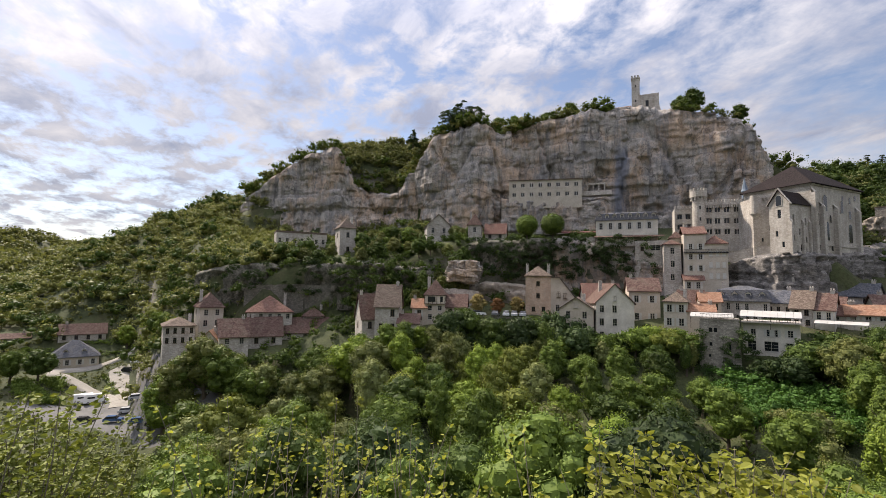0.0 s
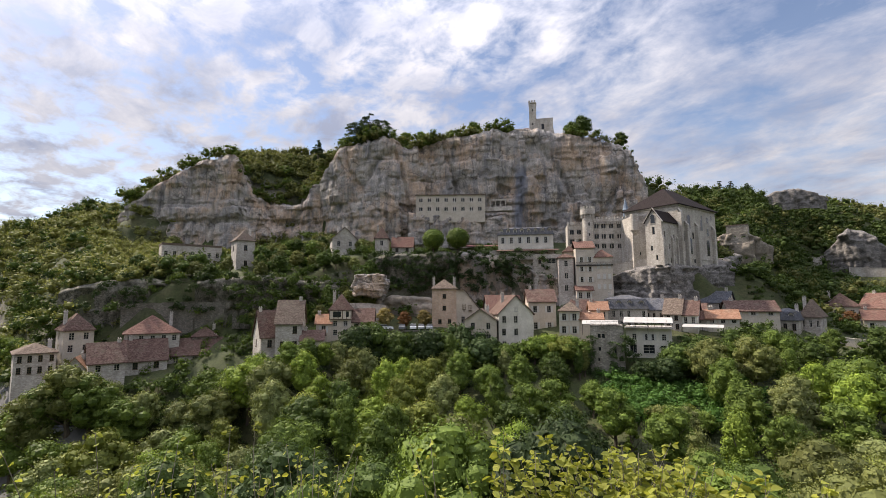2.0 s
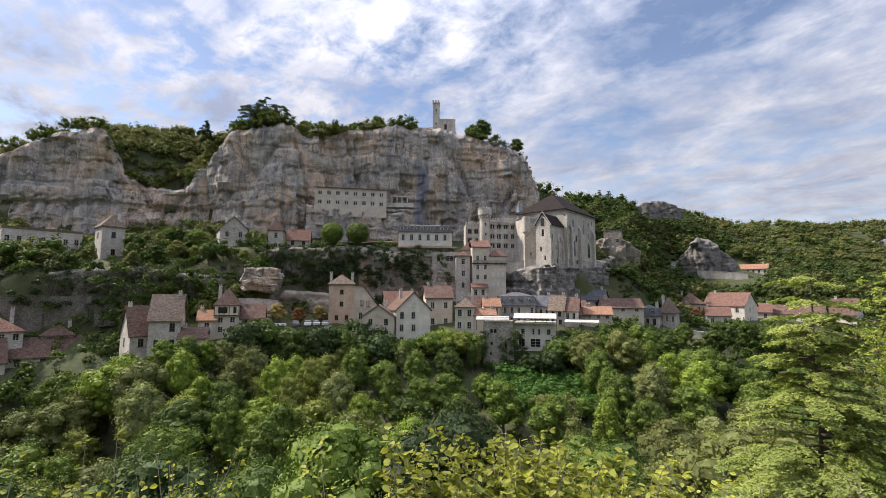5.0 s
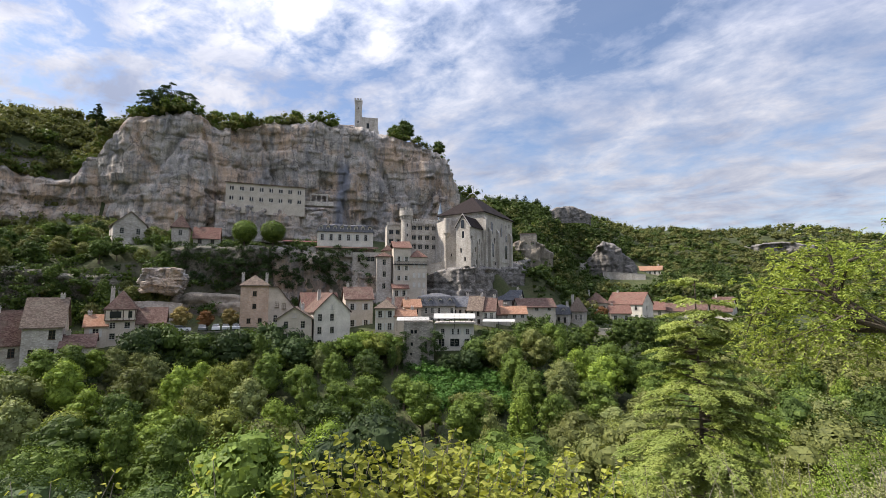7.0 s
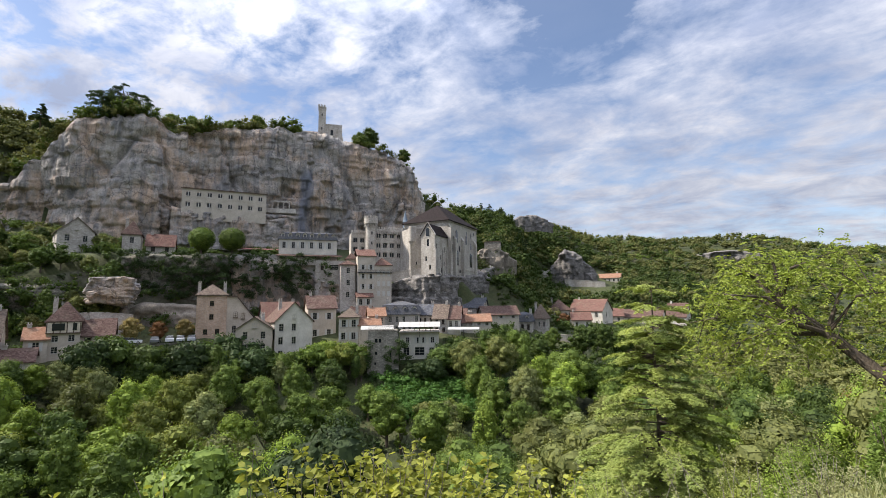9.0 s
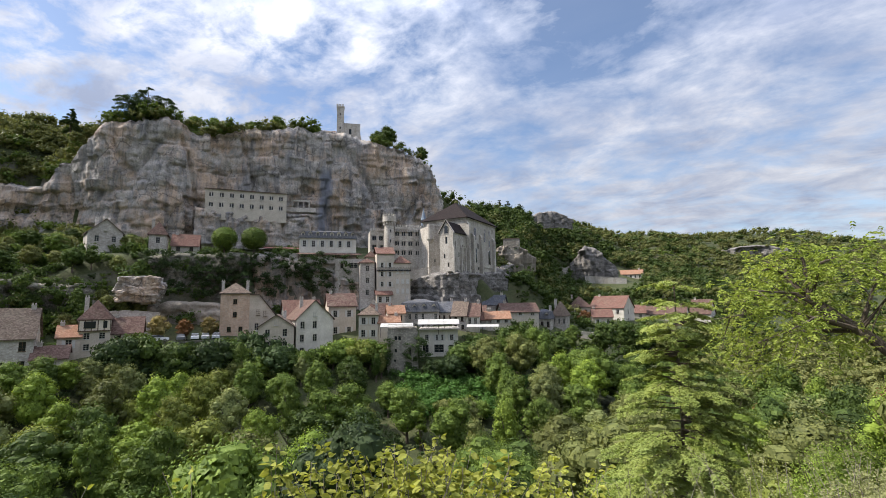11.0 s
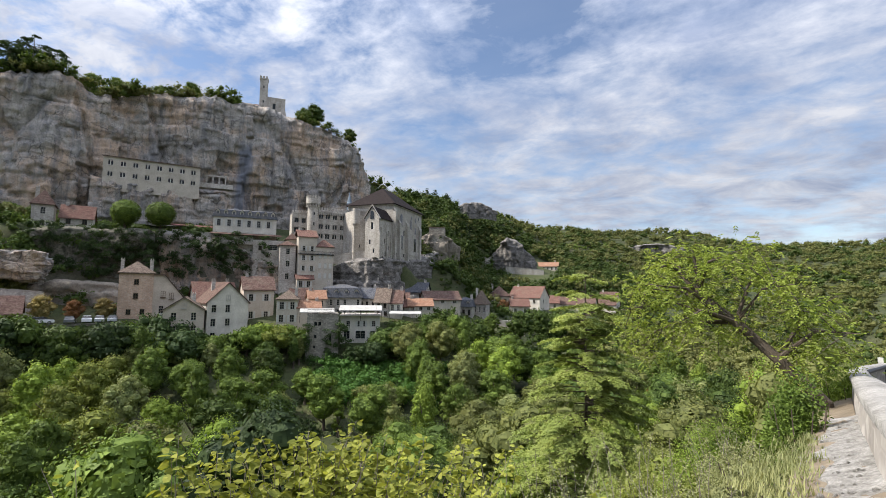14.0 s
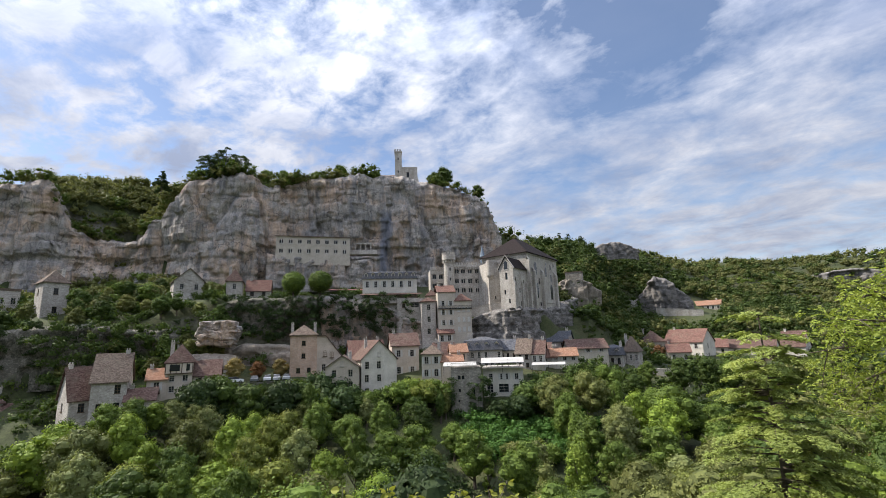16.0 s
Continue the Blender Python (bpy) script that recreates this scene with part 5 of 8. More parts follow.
def basilica():
    ob = thing("basilica", "great pale stone basilica with a dark hipped roof", "church", pose(39.3, 144.8, 45.0, 0, 0, 48.6) @ pose(12, 0, 0))
    w, d, h = 24.0, 17, 18.0
    part("wall", body_geo(w, d, h, 9, [], [], "hip", 6.5), WALLS["ashlar"], ob)
    part("roof", roof_geo("hip", w, d, h, 7.2, 0.7), TILES["church"], ob, "very dark tiled roof")
    for x, z, a, b in ((-5.8, 11.2, 1.7, 4.2), (2.2, 11.2, 1.2, 3.4), (-5.4, 3.4, 1.8, 5.0), (6.0, 3.4, 1.8, 5.0), (6.2, 9.8, 1.0, 2.4), (6.2, 14.0, 0.8, 1.8), (2.6, 14.6, 0.7, 1.4), (-9.6, 7.2, 1.2, 3.4)):
        arched_window(ob, pose(x, 0, z), a, b)
    for x in (-11.6, -8.0, -1.5, 9.4):
        g = Geo()
        g.box(x - 0.55, x + 0.55, -1.0, 0.02, -9, 12.0 if x > -9 else 15.5)
        g.slab([(x - 0.6, -1.0, 12.0 if x > -9 else 15.5), (x + 0.6, -1.0, 12.0 if x > -9 else 15.5), (x + 0.6, 0, 13.4 if x > -9 else 16.9), (x - 0.6, 0, 13.4 if x > -9 else 16.9)], 0.15)
        part("buttress", g, WALLS["ashlar"], ob)
    g = Geo()
    g.box(-w / 2, w / 2, -0.22, -0.01, 2.0, 2.3)
    part("string_course", g, WALLS["ashlar"], ob)
    for yy, z in ((4, 11.5), (9, 11.5)):
        arched_window(ob, pose(-w / 2, yy, z, 0, 0, -90), 1.3, 3.6)
    # small openings and ledges of the buttressed side
    for x, z, a, b in ((-10.2, 5.0, 0.7, 1.6), (-10.2, 8.4, 0.7, 1.3), (-3.6, 8.2, 0.8, 2.0), (-9.8, 0.8, 1.6, 1.9), (-3.4, 0.8, 0.9, 1.2), (9.0, 15.2, 0.7, 1.3), (0.4, 5.2, 0.8, 2.4)):
        arched_window(ob, pose(x, 0, z), a, b)
    g = Geo()
    g.box(-w / 2, w / 2, -0.3, -0.01, h - 0.5, h - 0.1)
    part("cornice", g, WALLS["ashlar"], ob)
    g = Geo()
    g.box(-w / 2 - 0.30, -w / 2 - 0.01, 0.05, d, h - 0.5, h - 0.1)
    part("cornice", g, WALLS["ashlar"], ob)
    # the narrow gabled chapel that runs out from the end wall
    c = thing("chapel", "narrow gabled stone chapel with a dark roof against the basilica", "chapel", pose(33.2, 137.9, 43.0, 0, 0, 48.6) @ pose(4.6, 0.25, 0))
    w2, d2, h2 = 9.2, 4.8, 14.2
    ws = [(1.2, 1.9, 8.6, 11.2), (1.3, 1.9, 4.6, 6.0), (3.6, 4.3, 6.2, 7.8), (4.2, 5.0, 2.2, 3.8), (6.4, 7.0, 8.8, 10.6), (6.6, 7.2, 4.4, 5.8), (5.6, 6.9, 1.0, 3.0), (2.6, 3.2, 1.2, 2.2)]
    ends = [(2.0, 2.8, 10.4, 12.6), (1.4, 2.0, 5.8, 7.2), (2.8, 3.4, 3.0, 4.4)]
    part("wall", body_geo(w2, d2, h2, 8, ws, ends, "gable_side", 3.4), WALLS["ashlar"], c)
    part("roof", roof_geo("gable_side", w2, d2, h2, 3.3, 0.3), TILES["church"], c, "very dark tiled roof")
    for x0, x1, z0, z1 in ws:
        g = Geo()
        g.box(x0 - w2 / 2, x1 - w2 / 2, 0.27, 0.31, z0, z1)
        part("window", g, M_GLASS, c)
    for y0, y1, z0, z1 in ends:
        g = Geo()
        g.box(-w2 / 2 + 0.27, -w2 / 2 + 0.31, d2 - y1, d2 - y0, z0, z1)
        part("window", g, M_GLASS, c)
    arched_window(c, pose(-w2 / 2, d2 / 2, 13.6, 0, 0, -90), 1.3, 2.6)
    for x in (-w2 / 2 + 0.1, 0.6, 3.6):
        g = Geo()
        g.box(x - 0.35, x + 0.35, -0.5, 0.02, -8, 9.4)
        g.slab([(x - 0.4, -0.5, 9.4), (x + 0.4, -0.5, 9.4), (x + 0.4, 0, 10.3), (x - 0.4, 0, 10.3)], 0.12)
        part("buttress", g, WALLS["ashlar"], c)
    g = Geo()                                           # raised gable coping
    for sy in (-1, 1):
        g.slab([(-w2 / 2 - 0.35, d2 / 2 + sy * (d2 / 2 + 0.5), h2 - 0.3), (-w2 / 2 + 0.15, d2 / 2 + sy * (d2 / 2 + 0.5), h2 - 0.3), (-w2 / 2 + 0.15, d2 / 2, h2 + 4.0), (-w2 / 2 - 0.35, d2 / 2, h2 + 4.0)][::sy], 0.3)
    part("gable_coping", g, WALLS["stone"], c)
    # the plain high wall between the palace and the chapel, with a round bartizan
    k = thing("sanctuary_wall", "high plain stone wall with a small corbelled bartizan", "wall", pose(30.9, 149.6, 45.0, 0, 0, 16))
    w3, h3 = 7.6, 15.4
    ws = [(4.0, 4.7, 6.4, 8.0), (5.4, 5.9, 9.4, 10.4), (2.0, 2.5, 3.4, 4.4), (5.6, 6.2, 2.4, 3.6)]
    part("wall", body_geo(w3, 8, h3, 9, ws, [], "flat", 1), WALLS["ashlar"], k)
    for x0, x1, z0, z1 in ws:
        g = Geo()
        g.box(x0 - w3 / 2, x1 - w3 / 2, 0.27, 0.31, z0, z1)
        part("window", g, M_GLASS, k)
    g = Geo()
    g.tube([(-w3 / 2 + 0.6, -0.2, 9.6), (-w3 / 2 + 0.6, -0.2, 11.0)], [0.25, 1.25], 16)
    g.tube([(-w3 / 2 + 0.6, -0.2, 11.0), (-w3 / 2 + 0.6, -0.2, 15.9)], [1.2, 1.2], 16)
    part("bartizan", g, WALLS["ashlar"], k, "round corbelled bartizan")
    g = Geo()
    g.box(-w3 / 2 - 0.2, w3 / 2 + 0.2, -0.35, 0.4, h3, h3 + 0.7)
    for q in range(9):
        a = -w3 / 2 + w3 * (q + 0.2) / 9
        g.box(a, a + 0.4, -0.3, 0, h3 - 0.7, h3)
    part("parapet", g, WALLS["stone"], k)
    g = Geo()
    g.box(w3 / 2 - 2.2, w3 / 2 - 0.2, -1.1, 0.02, 4.6, 5.0)
    g.box(w3 / 2 - 2.0, w3 / 2 - 0.4, -0.9, 0.02, 5.0, 7.2)
    g.slab([(w3 / 2 - 2.3, -1.2, 7.2), (w3 / 2 - 0.1, -1.2, 7.2), (w3 / 2 - 0.1, 0, 8.0), (w3 / 2 - 2.3, 0, 8.0)], 0.15)
    part("oriel", g, WALLS["stone"], k, "little stone oriel")
    # little lead spire behind the palace
    s = thing("spire", "slender blue-grey lead spire", "spire", pose(27.6, 160.5, 60.2))
    g = Geo()
    g.tube([(0, 0, -2), (0, 0, 4.4)], [0.9, 0.8], 8)
    g.tube([(0, 0, 4.4), (0, 0, 5.0), (0, 0, 8.6)], [1.1, 0.8, 0.04], 8)
    part("spire_body", g, M_COPPER, s)


basilica()


# ---- convent on its ledge in the cliff ----
def convent():
    ob = thing("convent", "long pale two-storey house built into the cliff, blue shutters", "house", pose(-34.6, 173.2, 68.0, 0, 0, 11))
    w, d, h = 27.0, 8, 8.0
    cols = [-w / 2 + 1.9 + k * 3.3 for k in range(8)]
    holes = [(x - 0.66 + w / 2, x + 0.66 + w / 2, z, z + 1.6) for x in cols for z in (1.6, 5.2)]
    part("wall", body_geo(w, d, h, 3, holes, [], "flat", 1), WALLS["cream"], ob)
    for x in cols:
        for z in (1.6, 5.2):
            twin_window(ob, pose(x, -0.02, z))
            g = Geo()
            g.box(x - 0.72, x + 0.72, -0.14, 0.02, z - 0.16, z)
            part("sill", g, WALLS["white"], ob)
            g = Geo()
            g.box(x - 0.09, x + 0.09, 0.02, 0.2, z, z + 1.6)
            part("mullion", g, WALLS["white"], ob)
    g = Geo()
    g.slab([(-w / 2 - 0.4, -0.5, h), (w / 2 + 0.4, -0.5, h), (w / 2 + 0.4, d, h + 1.6), (-w / 2 - 0.4, d, h + 1.6)], 0.2)
    part("roof", g, TILES["brown"], ob)
    b = thing("cliff_gallery", "small arched stone gallery in a niche of the cliff", "gallery", pose(-16.5, 178.4, 71.4, 0, 0, 4))
    g = Geo()
    for k in range(4):
        g.box(-3 + k * 2 - 0.22, -3 + k * 2 + 0.22, -0.2, 0.3, 0, 2.4)
    g.box(-3.3, 3.3, -0.3, 0.5, 2.4, 3.0)
    part("arcade", g, WALLS["stone"], b)
    g = Geo()
    g.box(-5.5, 5.5, -0.4, 3.5, -1.6, 0)
    part("terrace_wall", g, WALLS["stone"], b)


convent()


# ---- castle on the brow ----
def castle():
    ob = thing("castle", "ruined castle keep with a slender square tower", "castle", pose(0.4, 207.0, 106.5, 0, 0, 0))
    g = Geo()
    g.box(-4.6, -1.4, 0, 3.2, -2, 18.4)
    g.box(-4.8, -1.2, -0.2, 3.4, 18.4, 18.9)
    merlons(g, -4.8, -1.2, -0.2, 18.9, 3, 0.5, 0.9)
    merlons(g, -4.8, -1.2, 2.9, 18.9, 3, 0.5, 0.9)
    part("tower", g, WALLS["stone"], ob, "slender crenellated stone tower")
    for z in (8.0, 14.5):
        t = Geo()
        t.box(-3.3, -2.8, -0.06, 0.05, z, z + 1.1)
        part("window", t, M_GLASS, ob)
    g = Geo()
    wall_panel(g, (-1.4, 0.8, -3), (1, 0, 0), (0, -1, 0), 7.4, 14.2, [(2.2, 3.4, 9.0, 11.6)])
    g.poly((6.0, 0.8, -3), (6.6, 6, -3), (6.0, 6, 9.0), (6.0, 0.8, 11.2))
    g.poly((-1.4, 0.8, 11.2), (6.0, 0.8, 11.2), (6.0, 6, 9.0), (-1.4, 6, 12.6))
    g.poly((6.0, 0.8, -3), (8.0, 0.6, -3), (6.0, 0.8, 6.4))
    part("keep", g, WALLS["stone"], ob, "roofless sloping keep wall")
    t = Geo()
    t.box(0.8, 2.0, 1.05, 1.15, 6.0, 8.6)
    part("window", t, M_GLASS, ob)
    b = thing("castle_house", "low pale house beside the castle tower", "house", pose(-9.2, 207.5, 108.6, 0, 0, 0))
    part("wall", body_geo(9.0, 5, 4.2, 3, [(1.2, 2.0, 1.4, 2.8), (3.6, 4.4, 1.4, 2.8), (6.4, 7.2, 1.4, 2.8)], [], "gable_side", 1.4), WALLS["cream"], b)
    for x in (-2.9, -0.5, 2.3):
        add_window(b, pose(x, 0, 1.4), 0.8, 1.4, "light")
    part("roof", roof_geo("gable_side", 9.0, 5, 4.2, 1.4, 0.3), TILES["brown"], b)


castle()


# ---- walls and terraces of the village ----
def long_wall(label, pts, h, mat, below=3.0, thick=0.7, name="retaining_wall", cap=True):
    """A masonry wall along plan points (x, y, top), with uneven coping."""
    g = Geo()
    rng = random.Random(label)
    fine = []
    for (xa, ya, za), (xb, yb, zb) in zip(pts, pts[1:]):
        n = max(2, int(math.hypot(xb - xa, yb - ya) / 1.5))
        fine += [(xa + (xb - xa) * k / n, ya + (yb - ya) * k / n, za + (zb - za) * k / n) for k in range(n)]
    fine.append(pts[-1])
    for (xa, ya, za), (xb, yb, zb) in zip(fine, fine[1:]):
        d = Vector((xb - xa, yb - ya, 0))
        o = Vector((-d.y, d.x, 0)).normalized() * thick
        ja, jb = rng.uniform(-0.08, 0.08), 0
        A, B = Vector((xa, ya, za + ja)), Vector((xb, yb, zb + ja))
        low = Vector((0, 0, h + below))
        g.poly(A - low, B - low, B, A)
        g.poly(B - low + o, A - low + o, A + o, B + o)
        g.poly(A, B, B + o, A + o)
        if cap:
            q = Vector((0, 0, 0.16))
            f = o.normalized() * -0.08
            g.slab([A + f + q, B + f + q, B + o - f + q, A + o - f + q], 0.155)
    ob = part(name, g, mat)
    return tagged(ob, label, "wall")


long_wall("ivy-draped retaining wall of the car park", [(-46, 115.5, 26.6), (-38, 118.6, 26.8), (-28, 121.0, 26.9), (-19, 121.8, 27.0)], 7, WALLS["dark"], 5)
long_wall("tall rocky retaining wall below the hotel terrace", [(-24, 147.2, 51.0), (-14, 147.8, 50.6), (-3, 147.4, 49.6)], 12, WALLS["stone"], 4)
long_wall("old terrace wall with moss", [(-60, 128, 37.8), (-52, 130.5, 38.3), (-46.5, 132, 38.0)], 4, WALLS["stone"], 4)
long_wall("retaining wall under the sanctuary", [(20.0, 150.5, 45.5), (26, 149.5, 46.5), (31, 147.5, 47)], 9, WALLS["ashlar"], 5)
long_wall("pale retaining wall of the lane", [(70, 134, 25.4), (76, 131.5, 25.0), (80, 130, 24.6)], 5, WALLS["cream"], 4)
long_wall("terrace wall on the wooded slope", [(-112, 118, 41.8), (-100, 126, 42.4), (-92, 132, 42.8)], 3, WALLS["stone"], 3)
long_wall("upper terrace wall with grassy top", [(-140, 120, 46.6), (-128, 126, 47.0), (-118, 131, 47.2)], 2, WALLS["stone"], 3)
# this wall's shade is put into its colour by the dark stone
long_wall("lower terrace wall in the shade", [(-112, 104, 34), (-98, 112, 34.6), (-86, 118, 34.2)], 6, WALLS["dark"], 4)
house("small stone chapel beside the hillside wall", 142.0, 236.6, 48.7, -31, 5.0, 5, 3.6, 1.6, "gable_front", "ashlar", "grey", 1, 1, 3, chimneys=0)
long_wall("grey upper terrace wall on the hillside", [(120, 249, 54.0), (130, 243.5, 55.0), (139, 238.5, 55.4)], 7, WALLS["ashlar"], 3)
for wx, wy, wz in ((124, 247, 47), (132, 243, 47), (139, 239, 47), (133, 230.5, 41), (140, 227, 41), (147, 223, 40), (161, 240, 45)):
    FOOT.append((wx, wy, 4.0, wz))
long_wall("buttressed retaining wall on the hillside", [(130, 232, 48.4), (140, 227, 47.6), (149, 222, 46.6)], 7, WALLS["ashlar"], 4)
long_wall("grey hillside terrace wall", [(122, 245, 51), (132, 243, 51.5), (139, 242, 51.5)], 3, WALLS["stone"], 4)
rock_face("rock_bank", "craggy limestone spur under the basilica", [(18, 151, 33, 42), (22, 146.5, 32, 43.2), (26, 141.5, 30, 44.6), (30.5, 136.6, 29, 44.4), (35, 135.8, 28, 44.6), (40, 139.5, 28, 45.2), (46, 146.0, 28, 45.0), (54, 155.5, 29, 45.6), (60, 163, 30, 47), (68, 173, 34, 51)], 21, 48, 0.4, M_SPUR, 0.25, 0.8)
rock_face("rock_bank", "ochre rock bank behind the car park", [(-53, 128.5, 25, 33.5), (-44, 130.6, 26, 36.5), (-36, 132.4, 26, 36), (-29, 133.6, 26, 35)], 22, 30, 0.45, M_ROCK, 0.3, 0.6)
rock_face("rock_bank", "mossy rock wall under the terraces, toned dark for shade", [(-96, 112.0, 26, 40.5), (-88, 116.5, 27, 42), (-78, 120.5, 27, 42.5), (-70, 125.0, 28, 41), (-60, 129.5, 30, 41)], 23, 36, 0.5, M_MOSSYSHADE, 0.3, 0.7)
rock_face("rock_bank", "broken rock bank below the terraces", [(-128, 98.5, 24, 38), (-118, 103.5, 25, 41), (-108, 108.5, 25, 41.5), (-100, 112.5, 26, 38)], 24, 36, 0.5, M_MOSSYSHADE, 0.3, 0.7)
rock_face("rock_bank", "pale rock wall under the hotel terrace", [(-27, 144.4, 33, 50.6), (-17, 145.4, 33, 50.0), (-8, 145.8, 33, 48.5), (-2, 144.8, 33, 43.5), (6, 144.6, 32, 41.5)], 25, 44, 0.45, M_CLIFF, 0.3, 0.6)
rock_face("rock_bank", "bedded limestone ledge carrying the cliff house", [(-50.5, 169.0, 55, 69.4), (-42, 171.0, 55, 68.4), (-30, 173.4, 55, 67.6), (-19, 175.6, 56, 67.2), (-12, 177.6, 57, 69.0)], 26, 36, 0.5, M_CLIFF, 0.25, 0.6)
# the shadow on this wall comes from its darker rock colour
rock_face("rock_bank", "rock wall among the terraces, shadow put into its colour", [(-52, 137.5, 38, 49), (-43, 140.5, 38, 50), (-34, 142.5, 37, 50.2), (-27, 144.0, 36, 50.4)], 27, 30, 0.5, M_MOSSYSHADE, 0.3, 0.6)
rock_face("rock_band", "grey limestone band across the far hillside", [(*polar(41.5, 424), 58, 65), (*polar(43.5, 428), 60, 74), (*polar(46.5, 432), 62, 77), (*polar(49.5, 436), 62, 73), (*polar(51.5, 440), 62, 67)], 28, 24, 0.9, M_SPUR, 0.4, 1.0)
rock_face("rock_band", "weathered limestone crag on the ridge", [(*polar(22.4, 288), 78, 84), (*polar(24.2, 290), 80, 91), (*polar(26.4, 294), 81, 92), (*polar(28.4, 300), 80, 86)], 29, 22, 0.8, M_SPUR, 0.4, 0.9)
rock_face("rock_band", "low rock step on the wooded hillside", [(*polar(27.4, 272), 44, 57), (*polar(28.4, 269), 44, 63), (*polar(29.4, 267), 44, 66), (*polar(30.8, 268), 44, 65), (*polar(32.0, 270), 44, 61), (*polar(33.0, 274), 44, 54)], 30, 34, 0.6, M_SPUR, 0.15, 1.1)
rock("overhanging boulder above the car park", -49.5, 127.8, 39.2, 5.2, 4, 3.6, 14, 2)
house("ruined stone lodge with broken walls", 66.5, 176.5, 56.6, -26, 6.4, 6, 4.0, 0.5, "flat", "old", "grey", 0, 0, 2)
rock_face("rock_bank", "ochre rock step under the ruined lodge", [(57, 182, 48, 55), (58.5, 177, 48, 57.5), (62, 173.6, 47, 58.4), (67, 172.6, 46, 58.6), (72, 172.4, 46, 57), (76, 175, 46, 54), (78, 181, 46, 53)], 34, 26, 0.45, M_ROCK, 0.1, 1.0)
long_wall("broken stone wall behind the timbered house", [(-56.5, 118.5, 33.6), (-50, 121.5, 34.2), (-43.6, 124.2, 33.4)], 3.2, WALLS["stone"], 3)

# ---- plants ----


def cards(rng, centres, normals, size, flat=0.5, aspect=0.62, spread=0.7):
    """Leaf sprays: a bent four-cornered leaf at each centre, turned about its normal."""
    n = len(centres)
    nrm = normals + rng.normal(0, spread, (n, 3))
    nrm /= np.linalg.norm(nrm, axis=1)[:, None] + 1e-9
    ref = rng.normal(0, 1, (n, 3))
    a = np.cross(nrm, ref)
    a /= np.linalg.norm(a, axis=1)[:, None] + 1e-9
    b = np.cross(nrm, a)
    s = (size * rng.uniform(0.6, 1.35, n))[:, None]
    v = np.empty((n, 4, 3))
    v[:, 0] = centres - a * s * 0.5
    v[:, 1] = centres + b * s * aspect * 0.5 + nrm * s * 0.10
    v[:, 2] = centres + a * s * 0.5 - nrm * s * 0.12
    v[:, 3] = centres - b * s * aspect * 0.5 + nrm * s * 0.10
    return v.reshape(-1, 3)


def cards_mesh(name, verts):
    return array_mesh(name, verts, np.arange(len(verts)).reshape(-1, 4))


def lobed_points(rng, n, lobes):
    """Points and outward normals on the skin of a heap of lobes (centre, radii); fewer underneath."""
    c = np.array([l[0] for l in lobes])
    r = np.array([l[1] for l in lobes])
    area = (r[:, 0] * r[:, 2]) ** 1.0
    pts, nrm, got = [], [], 0
    while got < n:
        k = rng.choice(len(lobes), 2 * n, p=area / area.sum())
        d = rng.normal(0, 1, (2 * n, 3))
        d /= np.linalg.norm(d, axis=1)[:, None]
        keep = d[:, 2] > rng.uniform(-1.1, 0.2, 2 * n)
        k, d = k[keep], d[keep]
        p = c[k] + d * r[k] * rng.uniform(0.74, 1.2, len(k))[:, None]
        inside = np.zeros(len(p), bool)
        for j in range(len(lobes)):
            q = ((p - c[j]) / r[j])
            inside |= (np.sum(q * q, 1) < 0.55) & (k != j)
        p, d = p[~inside], d[~inside]
        pts.append(p)
        nrm.append(d)
        got += len(p)
    return np.concatenate(pts)[:n], np.concatenate(nrm)[:n]


def hull(rng, lobes, sub=2, k=0.6):
    """The leafy inside of a crown: ragged overlapping patches just under the skin of each lobe."""
    q = np.linspace(-1, 1, sub + 1)
    quads = []
    for ax in range(3):
        for sg in (-1, 1):
            for i in range(sub):
                for j in range(sub):
                    c = []
                    for u, v in ((q[i], q[j]), (q[i + 1], q[j]), (q[i + 1], q[j + 1]), (q[i], q[j + 1])):
                        p = [0, 0, 0]
                        p[ax], p[(ax + 1) % 3], p[(ax + 2) % 3] = sg, u, v
                        c.append(p)
                    quads.append(c)
    base = np.array(quads, float)
    base /= np.linalg.norm(base, axis=2)[:, :, None]
    mid = base.mean(1, keepdims=True)
    base = mid + (base - mid) * 1.12
    out = [np.array(c) + base * np.array(r) * k * rng.uniform(0.86, 1.1, base.shape[:2] + (1,)) for c, r in lobes]
    return np.concatenate(out).reshape(-1, 3)


def crown_lobes(rng, R, H, z0, n, shape):
    """Lobes of a crown of radius R and height H from z0 up."""
    out = []
    for _ in range(n):
        t = rng.uniform(0.0, 1.0)
        if shape == "column":
            rad = R * (1 - 0.75 * t) * 0.7
        else:
            rad = R * (1.02 - t) * 0.9
        w = rng.uniform(0, 2 * math.pi)
        q = math.sqrt(rng.uniform(0.25, 1))
        lr = R * rng.uniform(0.24, 0.52) * 0.75
        out.append(((rad * q * math.cos(w), rad * q * math.sin(w), z0 + H * (0.12 + 0.78 * t)), (lr, lr, lr * rng.uniform(0.65, 0.9))))
    return out


